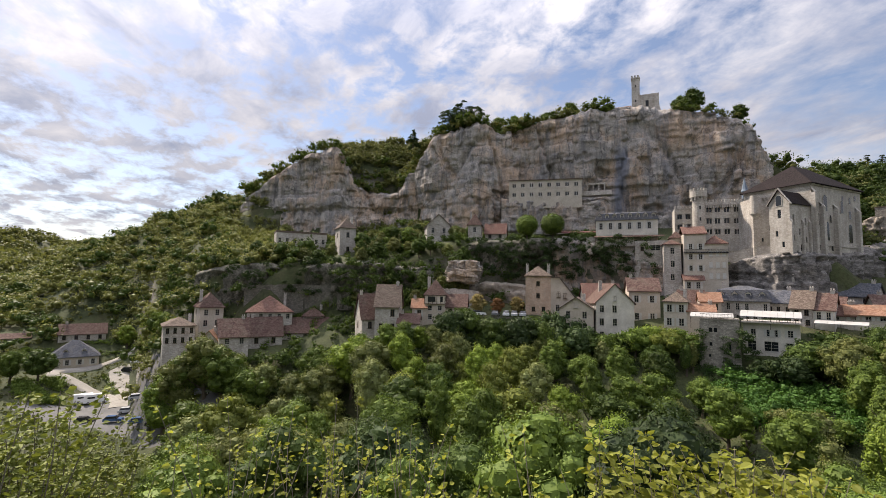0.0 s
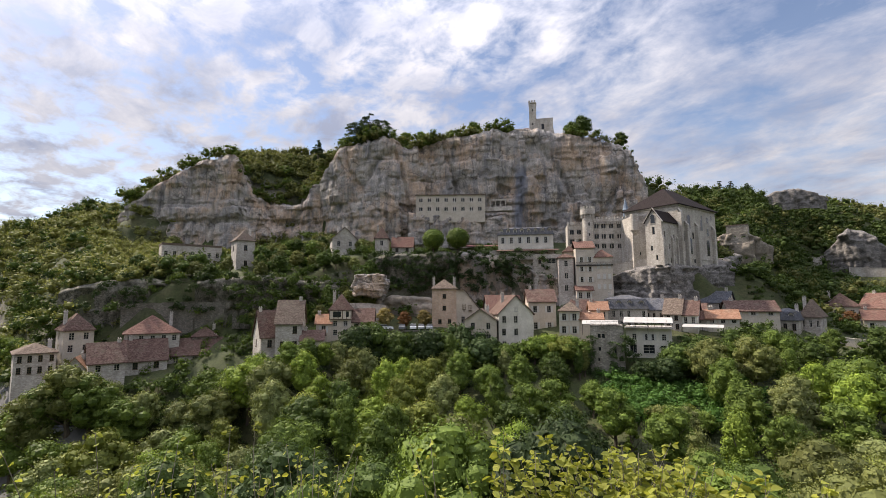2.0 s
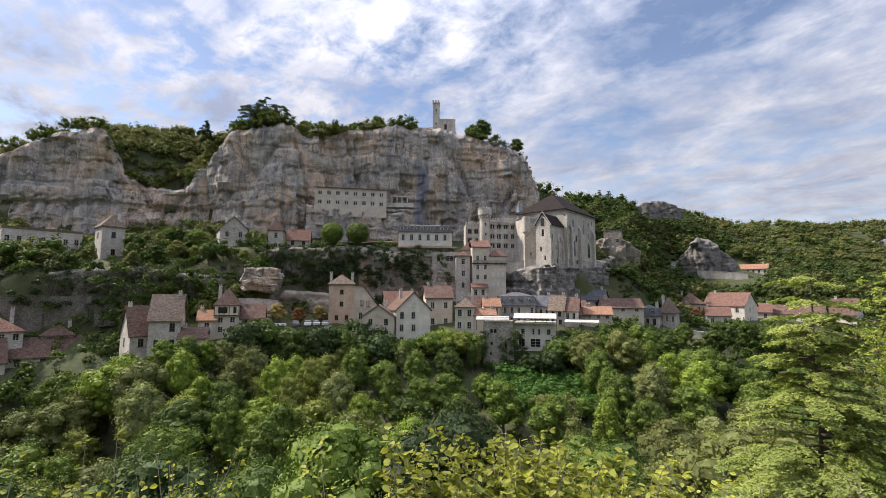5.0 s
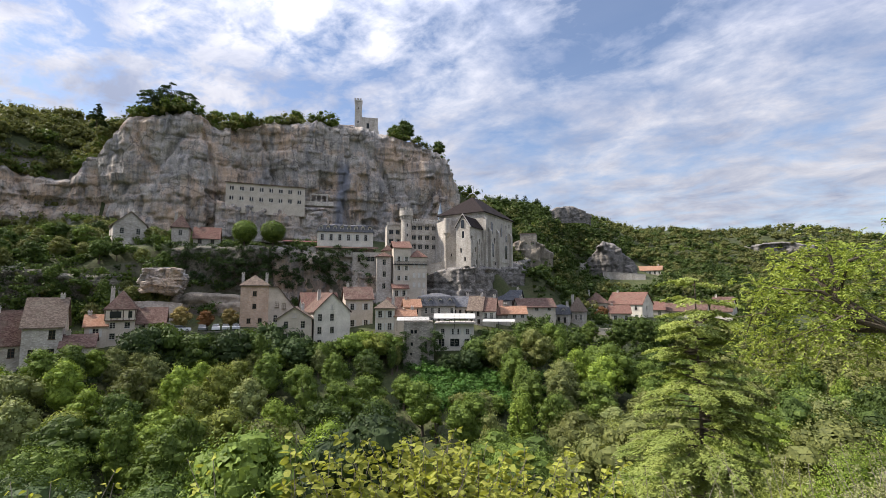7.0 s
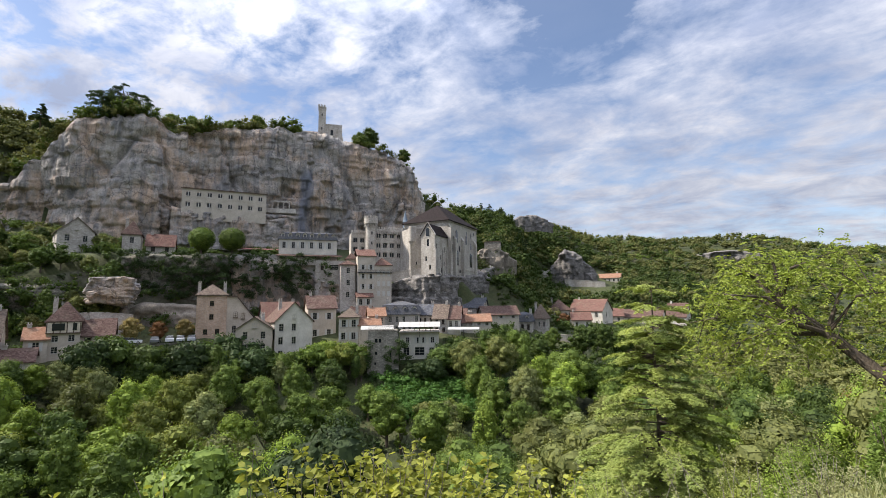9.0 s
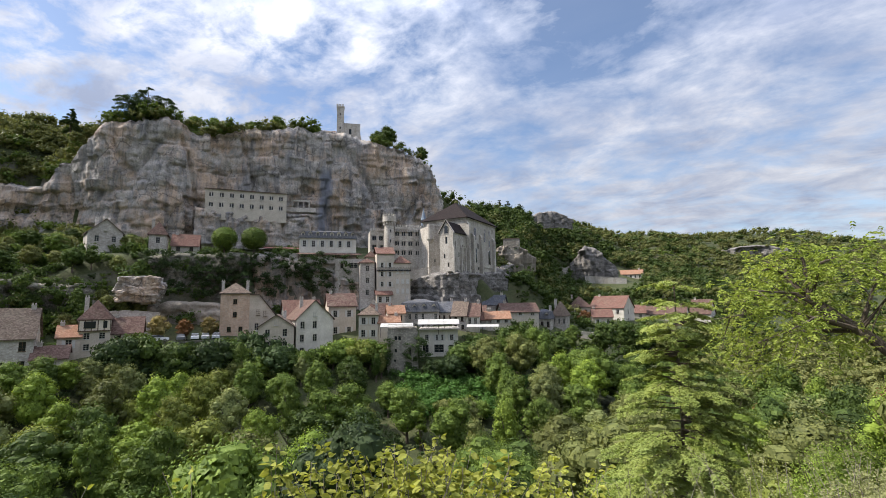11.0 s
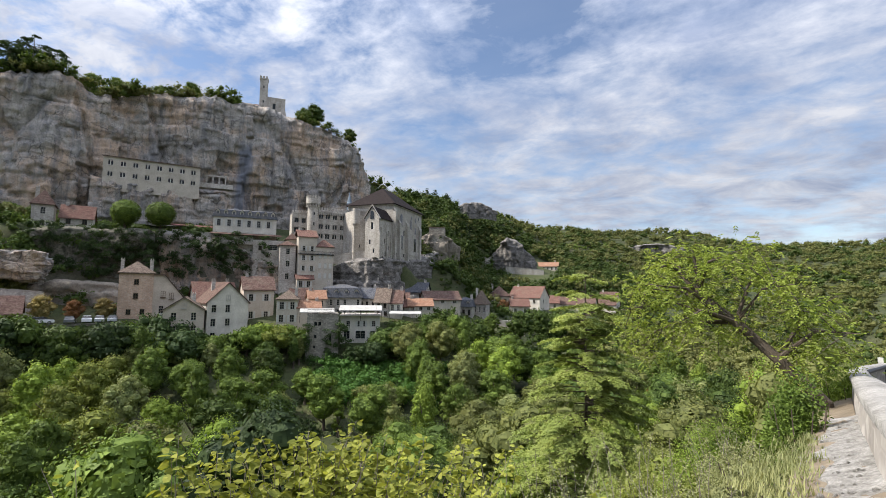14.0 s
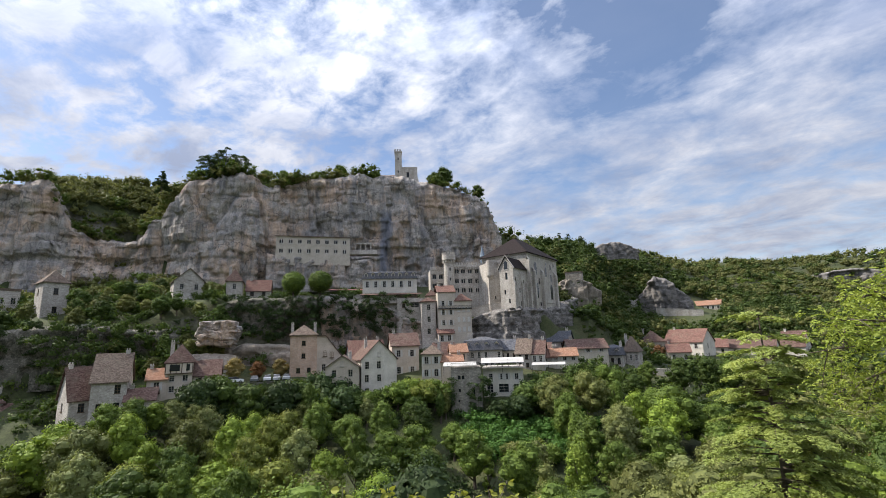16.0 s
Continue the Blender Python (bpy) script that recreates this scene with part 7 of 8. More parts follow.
def conifer(label, x, y, z, R, H, leaf, seed, tiers=16, flat=0.35, per=420, card=0.34, name="cedar", base=0.15, top_flat=False, boughs=5, plate=0.16):
    """A cedar: straight trunk and flat tiers of spreading, drooping boughs."""
    rng = np.random.default_rng(seed)
    ob = new(name)
    ob.matrix_basis = pose(x, y, z, 0, 0, seed * 40)
    tagged(ob, label, "tree")
    g = Geo()
    g.tube([(0, 0, -1), (0, 0, H * 0.5), (0, 0, H)], [H * 0.025, H * 0.016, 0.03], 8)
    part("trunk", g, M_BARK, ob)
    pts, nrm = [], []
    bo = Geo()
    for k in range(tiers):
        t = k / (tiers - 1)
        zz = H * (base + (0.99 - base) * t)
        reach = R * ((0.2 + 0.8 * (1 - t)) if not top_flat else (0.55 + 0.45 * math.sin(math.pi * min(1, t * 0.9 + 0.1)))) + 0.25
        for b in range(boughs if t < 0.85 else 4):
            w = rng.uniform(0, 2 * math.pi)
            L = reach * rng.uniform(0.7, 1.1)
            droop = L * rng.uniform(0.08, 0.24)
            tip = np.array((math.cos(w) * L, math.sin(w) * L, zz - droop + L * 0.06))
            root = np.array((0, 0, zz))
            mid = (root + tip) / 2 + np.array((0, 0, L * 0.10))
            bo.tube([root, mid, tip], [0.02 * H ** 0.5 * (1.1 - t), 0.03, 0.012], 4)
            n = int(per * L / R) + 20
            s = np.sqrt(rng.uniform(0.03, 1, n))
            side = rng.normal(0, 1, n) * L * plate * (1.15 - s) ** 0.4
            p = root + (tip - root) * s[:, None] + np.array((0, 0, 1)) * (4 * s * (1 - s) * L * 0.08)[:, None]
            p[:, 0] += -math.sin(w) * side
            p[:, 1] += math.cos(w) * side
            p[:, 2] += rng.normal(0, 0.06 + 0.02 * L, n) - np.abs(side) * 0.22
            pts.append(p)
            nrm.append(np.tile((0, 0, 1.0), (n, 1)))
    part("branchwork", bo, M_BARK, ob)
    me = cards_mesh("needles", cards(rng, np.concatenate(pts), np.concatenate(nrm), card, aspect=0.34, spread=flat))
    part("needles", me, LEAVES[leaf], ob)
    return ob


def near_cedar(label, x, y, z, R, H, seed):
    """A young cedar close by: tiers of boughs, each a flat feathered frond with drooping sprays."""
    rng = np.random.default_rng(seed)
    ob = new("cedar")
    ob.matrix_basis = pose(x, y, z)
    tagged(ob, label, "tree")
    g = Geo()
    g.tube([(0, 0, -1), (0, 0, H * 0.5), (0.1, 0, H)], [0.17, 0.09, 0.025], 8)
    part("trunk", g, M_BARK, ob)
    bo, pts, nrm = Geo(), [], []
    tiers = 20
    for k in range(tiers):
        t = k / (tiers - 1)
        zz = H * (0.10 + 0.885 * t)
        reach = R * (1.0 - t) ** 0.8 + (0.8 if t < 0.88 else 1.5)
        for b in range(13 if t < 0.9 else 5):
            w = rng.uniform(0, 2 * math.pi) if t < 0.9 else b * 1.256
            L = reach * rng.uniform(0.65, 1.1)
            ax = np.array((math.cos(w), math.sin(w), 0))
            sd = np.array((-math.sin(w), math.cos(w), 0))
            z1 = zz + rng.uniform(-0.35, 0.35)
            at = lambda s: np.array((0, 0, z1)) + ax * L * s + np.array((0, 0, L * (0.22 * s - 0.34 * s * s)))
            bo.tube([at(0), at(0.5), at(1)], [0.05, 0.03, 0.008], 4)
            for j in range(int(12 + L * 11)):
                s = 0.18 + 0.82 * rng.uniform(0, 1) ** 0.8
                side = 1 if j % 2 else -1
                ln = (0.25 + 0.30 * L * (1.05 - s)) * rng.uniform(0.6, 1.15)
                d = sd * side * 0.8 + ax * 0.62
                n = int(7 + ln * 20)
                q = rng.uniform(0, 1, n)
                p = at(s) + d * (q * ln)[:, None] + rng.normal(0, 0.035, (n, 3))
                p[:, 2] -= 0.22 * ln * q * q + 0.02
                pts.append(p)
                nrm.append(np.tile((0, 0, 1.0), (n, 1)) + ax * 0.25)
    part("branchwork", bo, M_BARK, ob)
    me = cards_mesh("needles", cards(rng, np.concatenate(pts), np.concatenate(nrm), 0.13, aspect=0.40, spread=0.26))
    part("needles", me, LEAVES["cedar"], ob)


near_cedar("tall pale green cedar with flat drooping tiers", 16.7, 20.8, 18.5, 4.9, 17.3, 3)


def thicket(label, x, y, z, R, H, leaf, size, n, seed):
    """A dense leafy bush close by, with real leaves and stems."""
    rng = np.random.default_rng(seed)
    ob = new("bush")
    ob.matrix_basis = pose(x, y, z)
    tagged(ob, label, "bush")
    heap = [((R * 0.55 * math.cos(k * 2.4) * q, R * 0.55 * math.sin(k * 2.4) * q, H * (0.25 + 0.55 * ((k * 0.618) % 1))), (R * 0.45, R * 0.45, H * 0.26)) for k, q in enumerate(rng.uniform(0.3, 1.1, 14))]
    p, d = lobed_points(rng, n, heap)
    me = leafy("leaves", 0.34, p, d + rng.normal(0, 0.6, p.shape) - np.array((0, 0, 0.3)), size * rng.uniform(0.6, 1.3, n), rng)
    part("leaves", me, LEAVES[leaf], ob)
    me = cards_mesh("inner_leaves", hull(rng, heap, 8, 0.66))
    part("inner_leaves", me, LEAVES[leaf], ob)
    g = Geo()
    for k in range(9):
        w = k * 0.7
        g.tube([(0.1 * math.cos(w), 0.1 * math.sin(w), -0.5), (R * 0.3 * math.cos(w), R * 0.3 * math.sin(w), H * 0.5), (R * 0.6 * math.cos(w), R * 0.6 * math.sin(w), H * 0.9)], [0.03, 0.02, 0.006], 5)
    part("branchwork", g, M_BARK, ob)


for az, r, h, s in ((-23.2, 197, 12.0, 4), (-21.6, 195, 14.5, 5), (-19.9, 196, 13, 6), (-22.4, 200, 13, 9), (-27.9, 206, 8.5, 7)):
    x, y = polar(az, r)
    conifer("dark old cedar with flat tiers on the cliff brow", x, y, 100.5 if az > -25 else 97.5, 5.6 if az > -25 else 3.6, h, "pine", s, 10, 0.3, 150, 0.62, base=0.12, top_flat=az > -25)
for az, r, h, s in ((19.4, 262, 10, 11), (20.4, 258, 9, 12), (23.0, 262, 11, 13), (24.0, 262, 12, 14), (24.8, 266, 11, 15), (21.8, 258, 8, 16)):
    x, y = polar(az, r)
    conifer("dark conifer on the ridge behind the basilica", x, y, ground_xy(x, y) - 0.3, 3.4, h, "pine", s, 10, 0.4, 90, 0.6, base=0.15)
for az, r, s, z in ((5.2, 202, 0.85, 102.5), (9.6, 201, 0.55, 97), (3.9, 203, 0.6, 104), (-8.2, 200, 0.6, 106), (-17.2, 198, 0.5, 102), (-15.0, 200, 0.45, 104), (-11.2, 200, 0.42, 105), (-3.6, 201, 0.42, 107)):
    x, y = polar(az, r)
    tree("broad_a", x, y, "mid" if az < 0 else "deep", s * 1.3, 1.0, z, "rounded tree on the brow of the cliff")


def leafy(name, verts_leaf, centres, dirs, sizes, rng):
    """Real leaves: a pointed, folded six-cornered blade at each centre along dirs, as quads."""
    n = len(centres)
    d = dirs / (np.linalg.norm(dirs, axis=1)[:, None] + 1e-9)
    up = np.tile((0, 0, 1.0), (n, 1)) + rng.normal(0, 0.9, (n, 3))
    side = np.cross(d, up)
    side /= np.linalg.norm(side, axis=1)[:, None] + 1e-9
    nrm = np.cross(side, d)
    s = sizes[:, None]
    v = np.empty((n, 8, 3))
    mid = lambda t, lift: centres + d * s * t + nrm * s * lift
    w = verts_leaf
    # two halves folded along the midrib
    v[:, 0] = mid(0, 0)
    v[:, 1] = mid(0.30, 0.06) + side * s * w
    v[:, 2] = mid(0.72, 0.02) + side * s * w * 0.72
    v[:, 3] = mid(1.0, -0.12)
    v[:, 4] = mid(1.0, -0.12)
    v[:, 5] = mid(0.72, 0.02) - side * s * w * 0.72
    v[:, 6] = mid(0.30, 0.06) - side * s * w
    v[:, 7] = mid(0, 0)
    return cards_mesh(name, v.reshape(-1, 3))


def shrub(label, x, y, top, spread, n_stems, seed, leaf="hazel", size=0.075, low=1.6, dense=26, name="shrub", lean=0.25):
    """A wild hazel-like shrub in front of the viewpoint: thin stems, each with real leaves."""
    rng = np.random.default_rng(seed)
    z = ground_at(math.degrees(math.atan2(x, y)), math.hypot(x, y)) - 0.2
    ob = new(name)
    ob.matrix_basis = pose(x, y, z)
    tagged(ob, label, "shrub")
    g = Geo()
    cs, ds, ss = [], [], []
    for k in range(n_stems):
        bx, by = rng.normal(0, spread * 0.35, 2)
        tx, ty = bx + rng.normal(0, spread * 0.55), by + rng.normal(0, spread * 0.4)
        H = (top - z) * rng.uniform(0.72, 1.0)
        pts = []
        bend = rng.normal(0, lean, 2)
        for i in range(7):
            t = i / 6
            pts.append((bx + (tx - bx) * t + bend[0] * t * t + rng.normal(0, 0.02), by + (ty - by) * t + bend[1] * t * t, H * t))
        g.tube(pts, [0.008 * (1 - 0.85 * i / 6) + 0.0012 for i in range(7)], 5)
        P = np.array(pts)
        m = dense
        tt = 1 - min(1.0, low / H) * rng.uniform(0, 1, m) ** 1.4
        c = np.stack([np.interp(tt * 6, np.arange(7), P[:, j]) for j in range(3)], 1)
        w = rng.uniform(0, 2 * np.pi, m)
        d = np.stack([np.cos(w), np.sin(w), rng.uniform(-0.5, 0.5, m)], 1)
        off = rng.uniform(0.005, 0.13, m)[:, None] * (1.12 - tt)[:, None] * 2
        cs.append(c + d * off)
        ds.append(d)
        ss.append(size * rng.uniform(0.55, 1.25, m))
    part("branchwork", g, M_TWIG, ob)
    me = leafy("leaves", 0.36, np.concatenate(cs), np.concatenate(ds), np.concatenate(ss), rng)
    part("leaves", me, LEAVES[leaf], ob)
    return ob


def near_shrubs():
    """The hedge of shrubs at the lookout's edge."""
    rng = random.Random(5)
    # (bearing, distance, depression of the top, spread, stems, leaf size, leaves a stem)
    rows = (
        (-63.0, 4.6, -13.5, 0.35, 46, 0.042, 120), (-59.5, 4.6, -18.5, 0.35, 40, 0.042, 100), (-67.5, 4.2, -8.5, 0.5, 44, 0.045, 120), (-65.5, 4.4, -10.5, 0.3, 30, 0.042, 110),
        (-47, 4.8, -11.0, 0.6, 9, 0.055, 30), (-42, 4.6, -14, 0.5, 8, 0.055, 26), (-37.5, 4.8, -13.0, 0.5, 8, 0.055, 26), (-30, 4.8, -14.5, 0.7, 12, 0.055, 24), (-26, 4.6, -15.5, 0.6, 10, 0.055, 24),
        (-50, 4.4, -22, 1.0, 20, 0.07, 34), (-36, 4.4, -23, 0.9, 8, 0.06, 26), (-22, 4.4, -23, 0.8, 8, 0.065, 26),
        (-13, 4.4, -17.0, 0.4, 5, 0.07, 24), (-9, 4.4, -20.5, 0.6, 8, 0.07, 30), (-3.5, 4.4, -14.0, 0.3, 4, 0.085, 26), (2, 4.2, -20.0, 0.6, 20, 0.08, 40), (3.5, 4.3, -16.2, 0.2, 3, 0.08, 26), (6.5, 4.2, -17.5, 0.6, 34, 0.07, 60), (11.5, 4.2, -16.8, 0.5, 38, 0.07, 60), (10.5, 4.2, -15.0, 0.25, 6, 0.085, 30), (14.8, 4.2, -15.3, 0.25, 4, 0.085, 30), (17, 4.4, -18.0, 0.6, 20, 0.07, 44), (4.5, 4.3, -17.4, 0.5, 26, 0.08, 50), (9.0, 4.3, -16.6, 0.45, 26, 0.08, 50), (20.5, 4.5, -18.0, 0.6, 24, 0.075, 50), (26, 4.6, -19.0, 0.6, 24, 0.07, 50), (-1.5, 4.4, -19.5, 0.5, 16, 0.08, 44), (24, 4.6, -17.0, 0.3, 5, 0.085, 30), (29, 5.0, -21, 0.7, 16, 0.075, 40), (36, 6.5, -17.5, 0.6, 18, 0.035, 60), (43, 7.0, -18, 1.0, 40, 0.03, 70), (50, 7.2, -16.5, 1.0, 46, 0.03, 70), (56.5, 8.6, -14.0, 0.8, 40, 0.03, 90), (54, 8.6, -13.5, 1.0, 50, 0.03, 80),
    )
    for i, (az, r, el, spread, stems, size, dense) in enumerate(rows):
        x, y = polar(az, r)
        dry = az > 33
        shrub("pale dry twiggy shrub on the road bank" if dry else ("wild shrub with yellow-green leaves at the lookout edge" if size > 0.06 else "thin twiggy shrub with small leaves"), x, y, 35 + r * math.tan(radians(el)), spread, stems, 100 + i, ("mid" if 59 < az else "dry") if dry else ("yellow" if az < -55 else "hazel"), size, 1.5, dense)


near_shrubs()

# greenery against the house feet and ivy curtains on the rock walls
for az, r, kind, leaf, s in ((-9.4, 113, "bush_b", "mid", 1.9), (-7.6, 113, "bush_b", "ivy", 2.0), (-6.2, 112.5, "bush_b", "deep", 1.7), (-4.6, 113, "bush_b", "mid", 1.4), (-3.0, 114, "bush_b", "deep", 1.2), (-1.2, 114, "bush_b", "mid", 1.6), (0.6, 115, "bush_b", "fresh", 1.5), (1.8, 114, "bush_b", "yellow", 1.6), (3.2, 114, "bush_b", "mid", 1.7), (3.9, 111, "tall", "deep", 0.5), (4.5, 112, "tall", "olive", 0.5), (11.2, 110.5, "bush_b", "ivy", 1.2), (13.2, 110.5, "bush_b", "ivy", 1.5), (14.8, 113, "bush_b", "deep", 1.7), (16.4, 115, "bush_b", "deep", 1.8), (18.0, 116, "broad_a", "mid", 0.6), (19.5, 119, "broad_c", "deep", 0.7), (21.2, 118, "broad_a", "mid", 0.75), (26.0, 128, "broad_a", "deep", 0.7), (27.6, 138, "broad_c", "mid", 0.7), (33.5, 160, "broad_a", "deep", 0.85), (35.5, 165, "broad_c", "mid", 0.85), (37.5, 165, "broad_a", "olive", 0.8), (39.5, 160, "broad_b", "mid", 0.8), (-12.4, 114, "tall", "mid", 0.62), (-17.5, 113, "tall", "deep", 0.5)):
    tree(kind, *polar(az, r), leaf, s, 1.0, label="leafy growth against the foot of the houses", group="house-foot greenery")
for k in range(13):
    az = -22.5 + 1.05 * k
    tree("bush_b", *polar(az, 116.4 + 1.2 * math.sin(k * 2.1)), ("ivy", "deep", "ivy", "mid")[k % 4], 1.8 + 0.4 * math.sin(k * 1.7), 1.15, label="dark growth under the car park wall", group="house-foot greenery")
rng_v = random.Random(18)
woods("ivy_cover", "ivy climbing the old tower and the restaurant's foot", 67, [(x + rng_v.uniform(-0.5, 0.5), 111.5 - 0.12 * (x - 13.9) + 1.6 * (x > 19), rng_v.uniform(15, z1), rng_v.uniform(0.5, 0.95)) for x, z1, n in ((10.5, 27.0, 16), (11.6, 20.0, 6), (15.2, 24.5, 14), (17.2, 26.5, 12), (18.6, 26.0, 12), (20.6, 24.0, 9), (25.2, 23.5, 8), (28.0, 25.0, 10)) for _ in range(n)], "ivy", 0.8, 90, 0.3)
rng_i = random.Random(8)
spots_i = []
for k in range(150):
    q = rng_i.random()
    x = -52 + 48 * q
    spots_i.append((x, 137.0 + 8.4 * min(1, q * 1.9) - 1.6, rng_i.uniform(37, 49), rng_i.uniform(0.7, 1.5)))
for k in range(60):
    q = rng_i.random()
    spots_i.append((-128 + 60 * q, 98 + 29 * q - 1.8, rng_i.uniform(30, 42), rng_i.uniform(0.8, 1.6)))
spots_d = [(-130 + 78 * q, 96 + 36 * q - 2.6 - 1.5 * rng_i.random(), rng_i.uniform(26, 42), rng_i.uniform(1.1, 2.3)) for q in [rng_i.random() for _ in range(120)]]
woods("ledge_scrub", "bushes rooted on the ledges of the rock walls", 66, [p for p in spots_d if not built(math.degrees(math.atan2(p[0], p[1])), math.hypot(p[0], p[1]), 2.0)], "deep", 1.6, 110, 0.4)
woods("ivy_curtain", "dark ivy curtains on the rock walls", 50, spots_i, "ivy", 1.1, 130, 0.34)

# trees of the terraces below the cliff, and on the bank under the old houses
rng_t = random.Random(77)
for _ in range(120):
    az, r = rng_t.uniform(-47, -20), rng_t.uniform(134, 176)
    s = rng_t.uniform(0.35, 0.62)
    if not built(az, r, 12 * s):
        tree(rng_t.choice(("broad_a", "broad_c", "broad_d")), *polar(az, r), rng_t.choice(("deep", "mid", "deep", "scrub", "olive")), s, 1.0, label="small dark tree on the village terraces", group="terrace trees")
for az, r, leaf, s in ((-53.6, 133, "olive", 1.0), (-52.2, 127, "mid", 1.1), (-50.6, 124, "olive", 1.15), (-49.0, 121, "mid", 1.1), (-47.6, 123, "silver", 0.9), (-46.2, 117, "mid", 1.0), (-44.8, 120, "silver", 0.9), (-41.0, 116, "silver", 0.95), (-37.0, 113, "mid", 0.9), (-34.6, 110, "fresh", 1.12), (-32.6, 106, "yellow", 0.85), (-30.6, 109, "mid", 0.7), (-28.6, 110, "mid", 0.62), (-26.6, 110, "fresh", 0.6), (-25.0, 112, "silver", 0.55), (-23.2, 112, "olive", 0.5), (-21.6, 111, "yellow", 0.55)):
    tree("broad_b" if s > 0.92 else "broad_a", *polar(az, r), leaf, s, 1.0, label="rounded tree on the bank under the old houses", group="bank trees")


def walnut():
    """The leaning walnut tree beside the road."""
    rng = np.random.default_rng(77)
    x, y = polar(60.5, 13.5)
    z = ground_xy(x, y) - 0.3
    ob = new("walnut_tree")
    ob.matrix_basis = pose(x, y, 0)
    tagged(ob, "leaning walnut tree with bright yellow-green leaves", "tree")
    g = Geo()
    away = Vector((-math.cos(radians(60.5)), math.sin(radians(60.5)), 0))       # towards the left of the view
    back = Vector((math.sin(radians(60.5)), math.cos(radians(60.5)), 0))
    at = lambda a, b, zz: tuple(away * a + back * b + Vector((0, 0, zz)))
    trunk = [at(-0.4, 0.2, z), at(-0.1, 0.1, 32.6), at(0.7, 0, 33.5), at(1.5, 0, 34.3), at(2.3, 0.1, 35.0), at(3.0, 0.3, 35.8)]
    g.tube(trunk, [0.2, 0.16, 0.13, 0.11, 0.07, 0.03], 9)
    ends = []
    for a, b, zz, root in [(q[0] * 0.74, q[1], min(q[2], 34.6) + max(0.0, q[2] - 34.6) * 0.62, q[3]) for q in ((5.6, -0.6, 34.5, 3), (5.9, 0.6, 33.4, 3), (4.6, -1.2, 35.6, 3), (3.4, 0.5, 37.2, 4), (2.2, -0.9, 36.6, 4), (1.2, 0.8, 36.3, 3), (0.4, -0.6, 35.6, 3), (-0.6, 0.6, 35.2, 2), (3.6, -1.4, 34.2, 3), (2.9, 1.5, 33.8, 3), (-1.0, -0.5, 34.2, 2), (0.2, 0.9, 33.8, 2), (4.4, 0.2, 36.4, 4), (5.3, 0.2, 35.4, 3))]:
        r0, e = Vector(trunk[root]), Vector(at(a, b, zz))
        m = (r0 + e) / 2 + Vector((0, 0, 0.35))
        g.tube([r0, m, e], [0.06, 0.035, 0.008], 6)
        ends.append((r0, m, e))
        for k in range(5):
            t = 0.35 + 0.13 * k
            p = r0.lerp(m, t * 2) if t < 0.5 else m.lerp(e, t * 2 - 1)
            q = p + Vector(rng.normal(0, 0.45, 3)) + Vector((0, 0, -0.05))
            g.tube([p, (p + q) / 2 + Vector((0, 0, 0.06)), q], [0.016, 0.01, 0.004], 4)
            ends.append((p, (p + q) / 2, q))
    part("trunk", g, M_BARK, ob, "dark leaning trunk with bare twigs")
    cs, ds, ss = [], [], []
    for r0, m, e in ends:
        big = (e - r0).length
        for _ in range(int(13 + big * 15)):
            t = rng.uniform(0.35, 1.05)
            p = np.array(r0.lerp(m, t * 2) if t < 0.5 else m.lerp(e, min(t * 2 - 1, 1.0))) + rng.normal(0, 0.20, 3)
            w = rng.uniform(0, 2 * np.pi)
            ax = np.array((math.cos(w), math.sin(w), rng.uniform(-1.5, 0.3)))
            sd = np.array((-math.sin(w), math.cos(w), 0))
            for j in range(7):                          # a compound leaf of seven leaflets
                o = p + ax * 0.04 * (j // 2 + 1)
                dd = ax if j == 6 else ax * 0.55 + sd * (1 if j % 2 else -1) * 0.9
                cs.append(o)
                ds.append(dd)
                ss.append(rng.uniform(0.055, 0.09))
    me = leafy("leaves", 0.27, np.array(cs), np.array(ds), np.array(ss), rng)
    part("leaves", me, LEAVES["walnut"], ob)


walnut()
for az, r, top, R, leaf, size, n, label in ((59.0, 9.2, -8.6, 0.62, "mid", 0.05, 9000, "dense dark green bush under the walnut tree"), (52.5, 15.0, -13.5, 1.7, "fresh", 0.045, 14000, "bright green bush on the near slope"), (46.5, 17.0, -16.5, 1.9, "yellow", 0.05, 14000, "leafy bush on the near slope"), (62.6, 15.5, -6.6, 0.9, "fresh", 0.05, 7000, "yellow-green bush beside the parapet"), (50.5, 9.5, -19.0, 0.8, "yellow", 0.05, 4500, "yellow-green spindly bush on the slope"), (55.0, 7.8, -15.5, 0.6, "dry", 0.03, 6000, "pale dry twiggy bush on the bank"), (57.6, 7.0, -18.0, 0.35, "dry", 0.025, 4000, "pale dry twiggy bush on the bank")):
    x, y = polar(az, r)
    z = ground_xy(x, y) - 0.3
    thicket(label, x, y, z, R, 35 + r * math.tan(radians(top)) - z, leaf, size, n, int(az * 10))


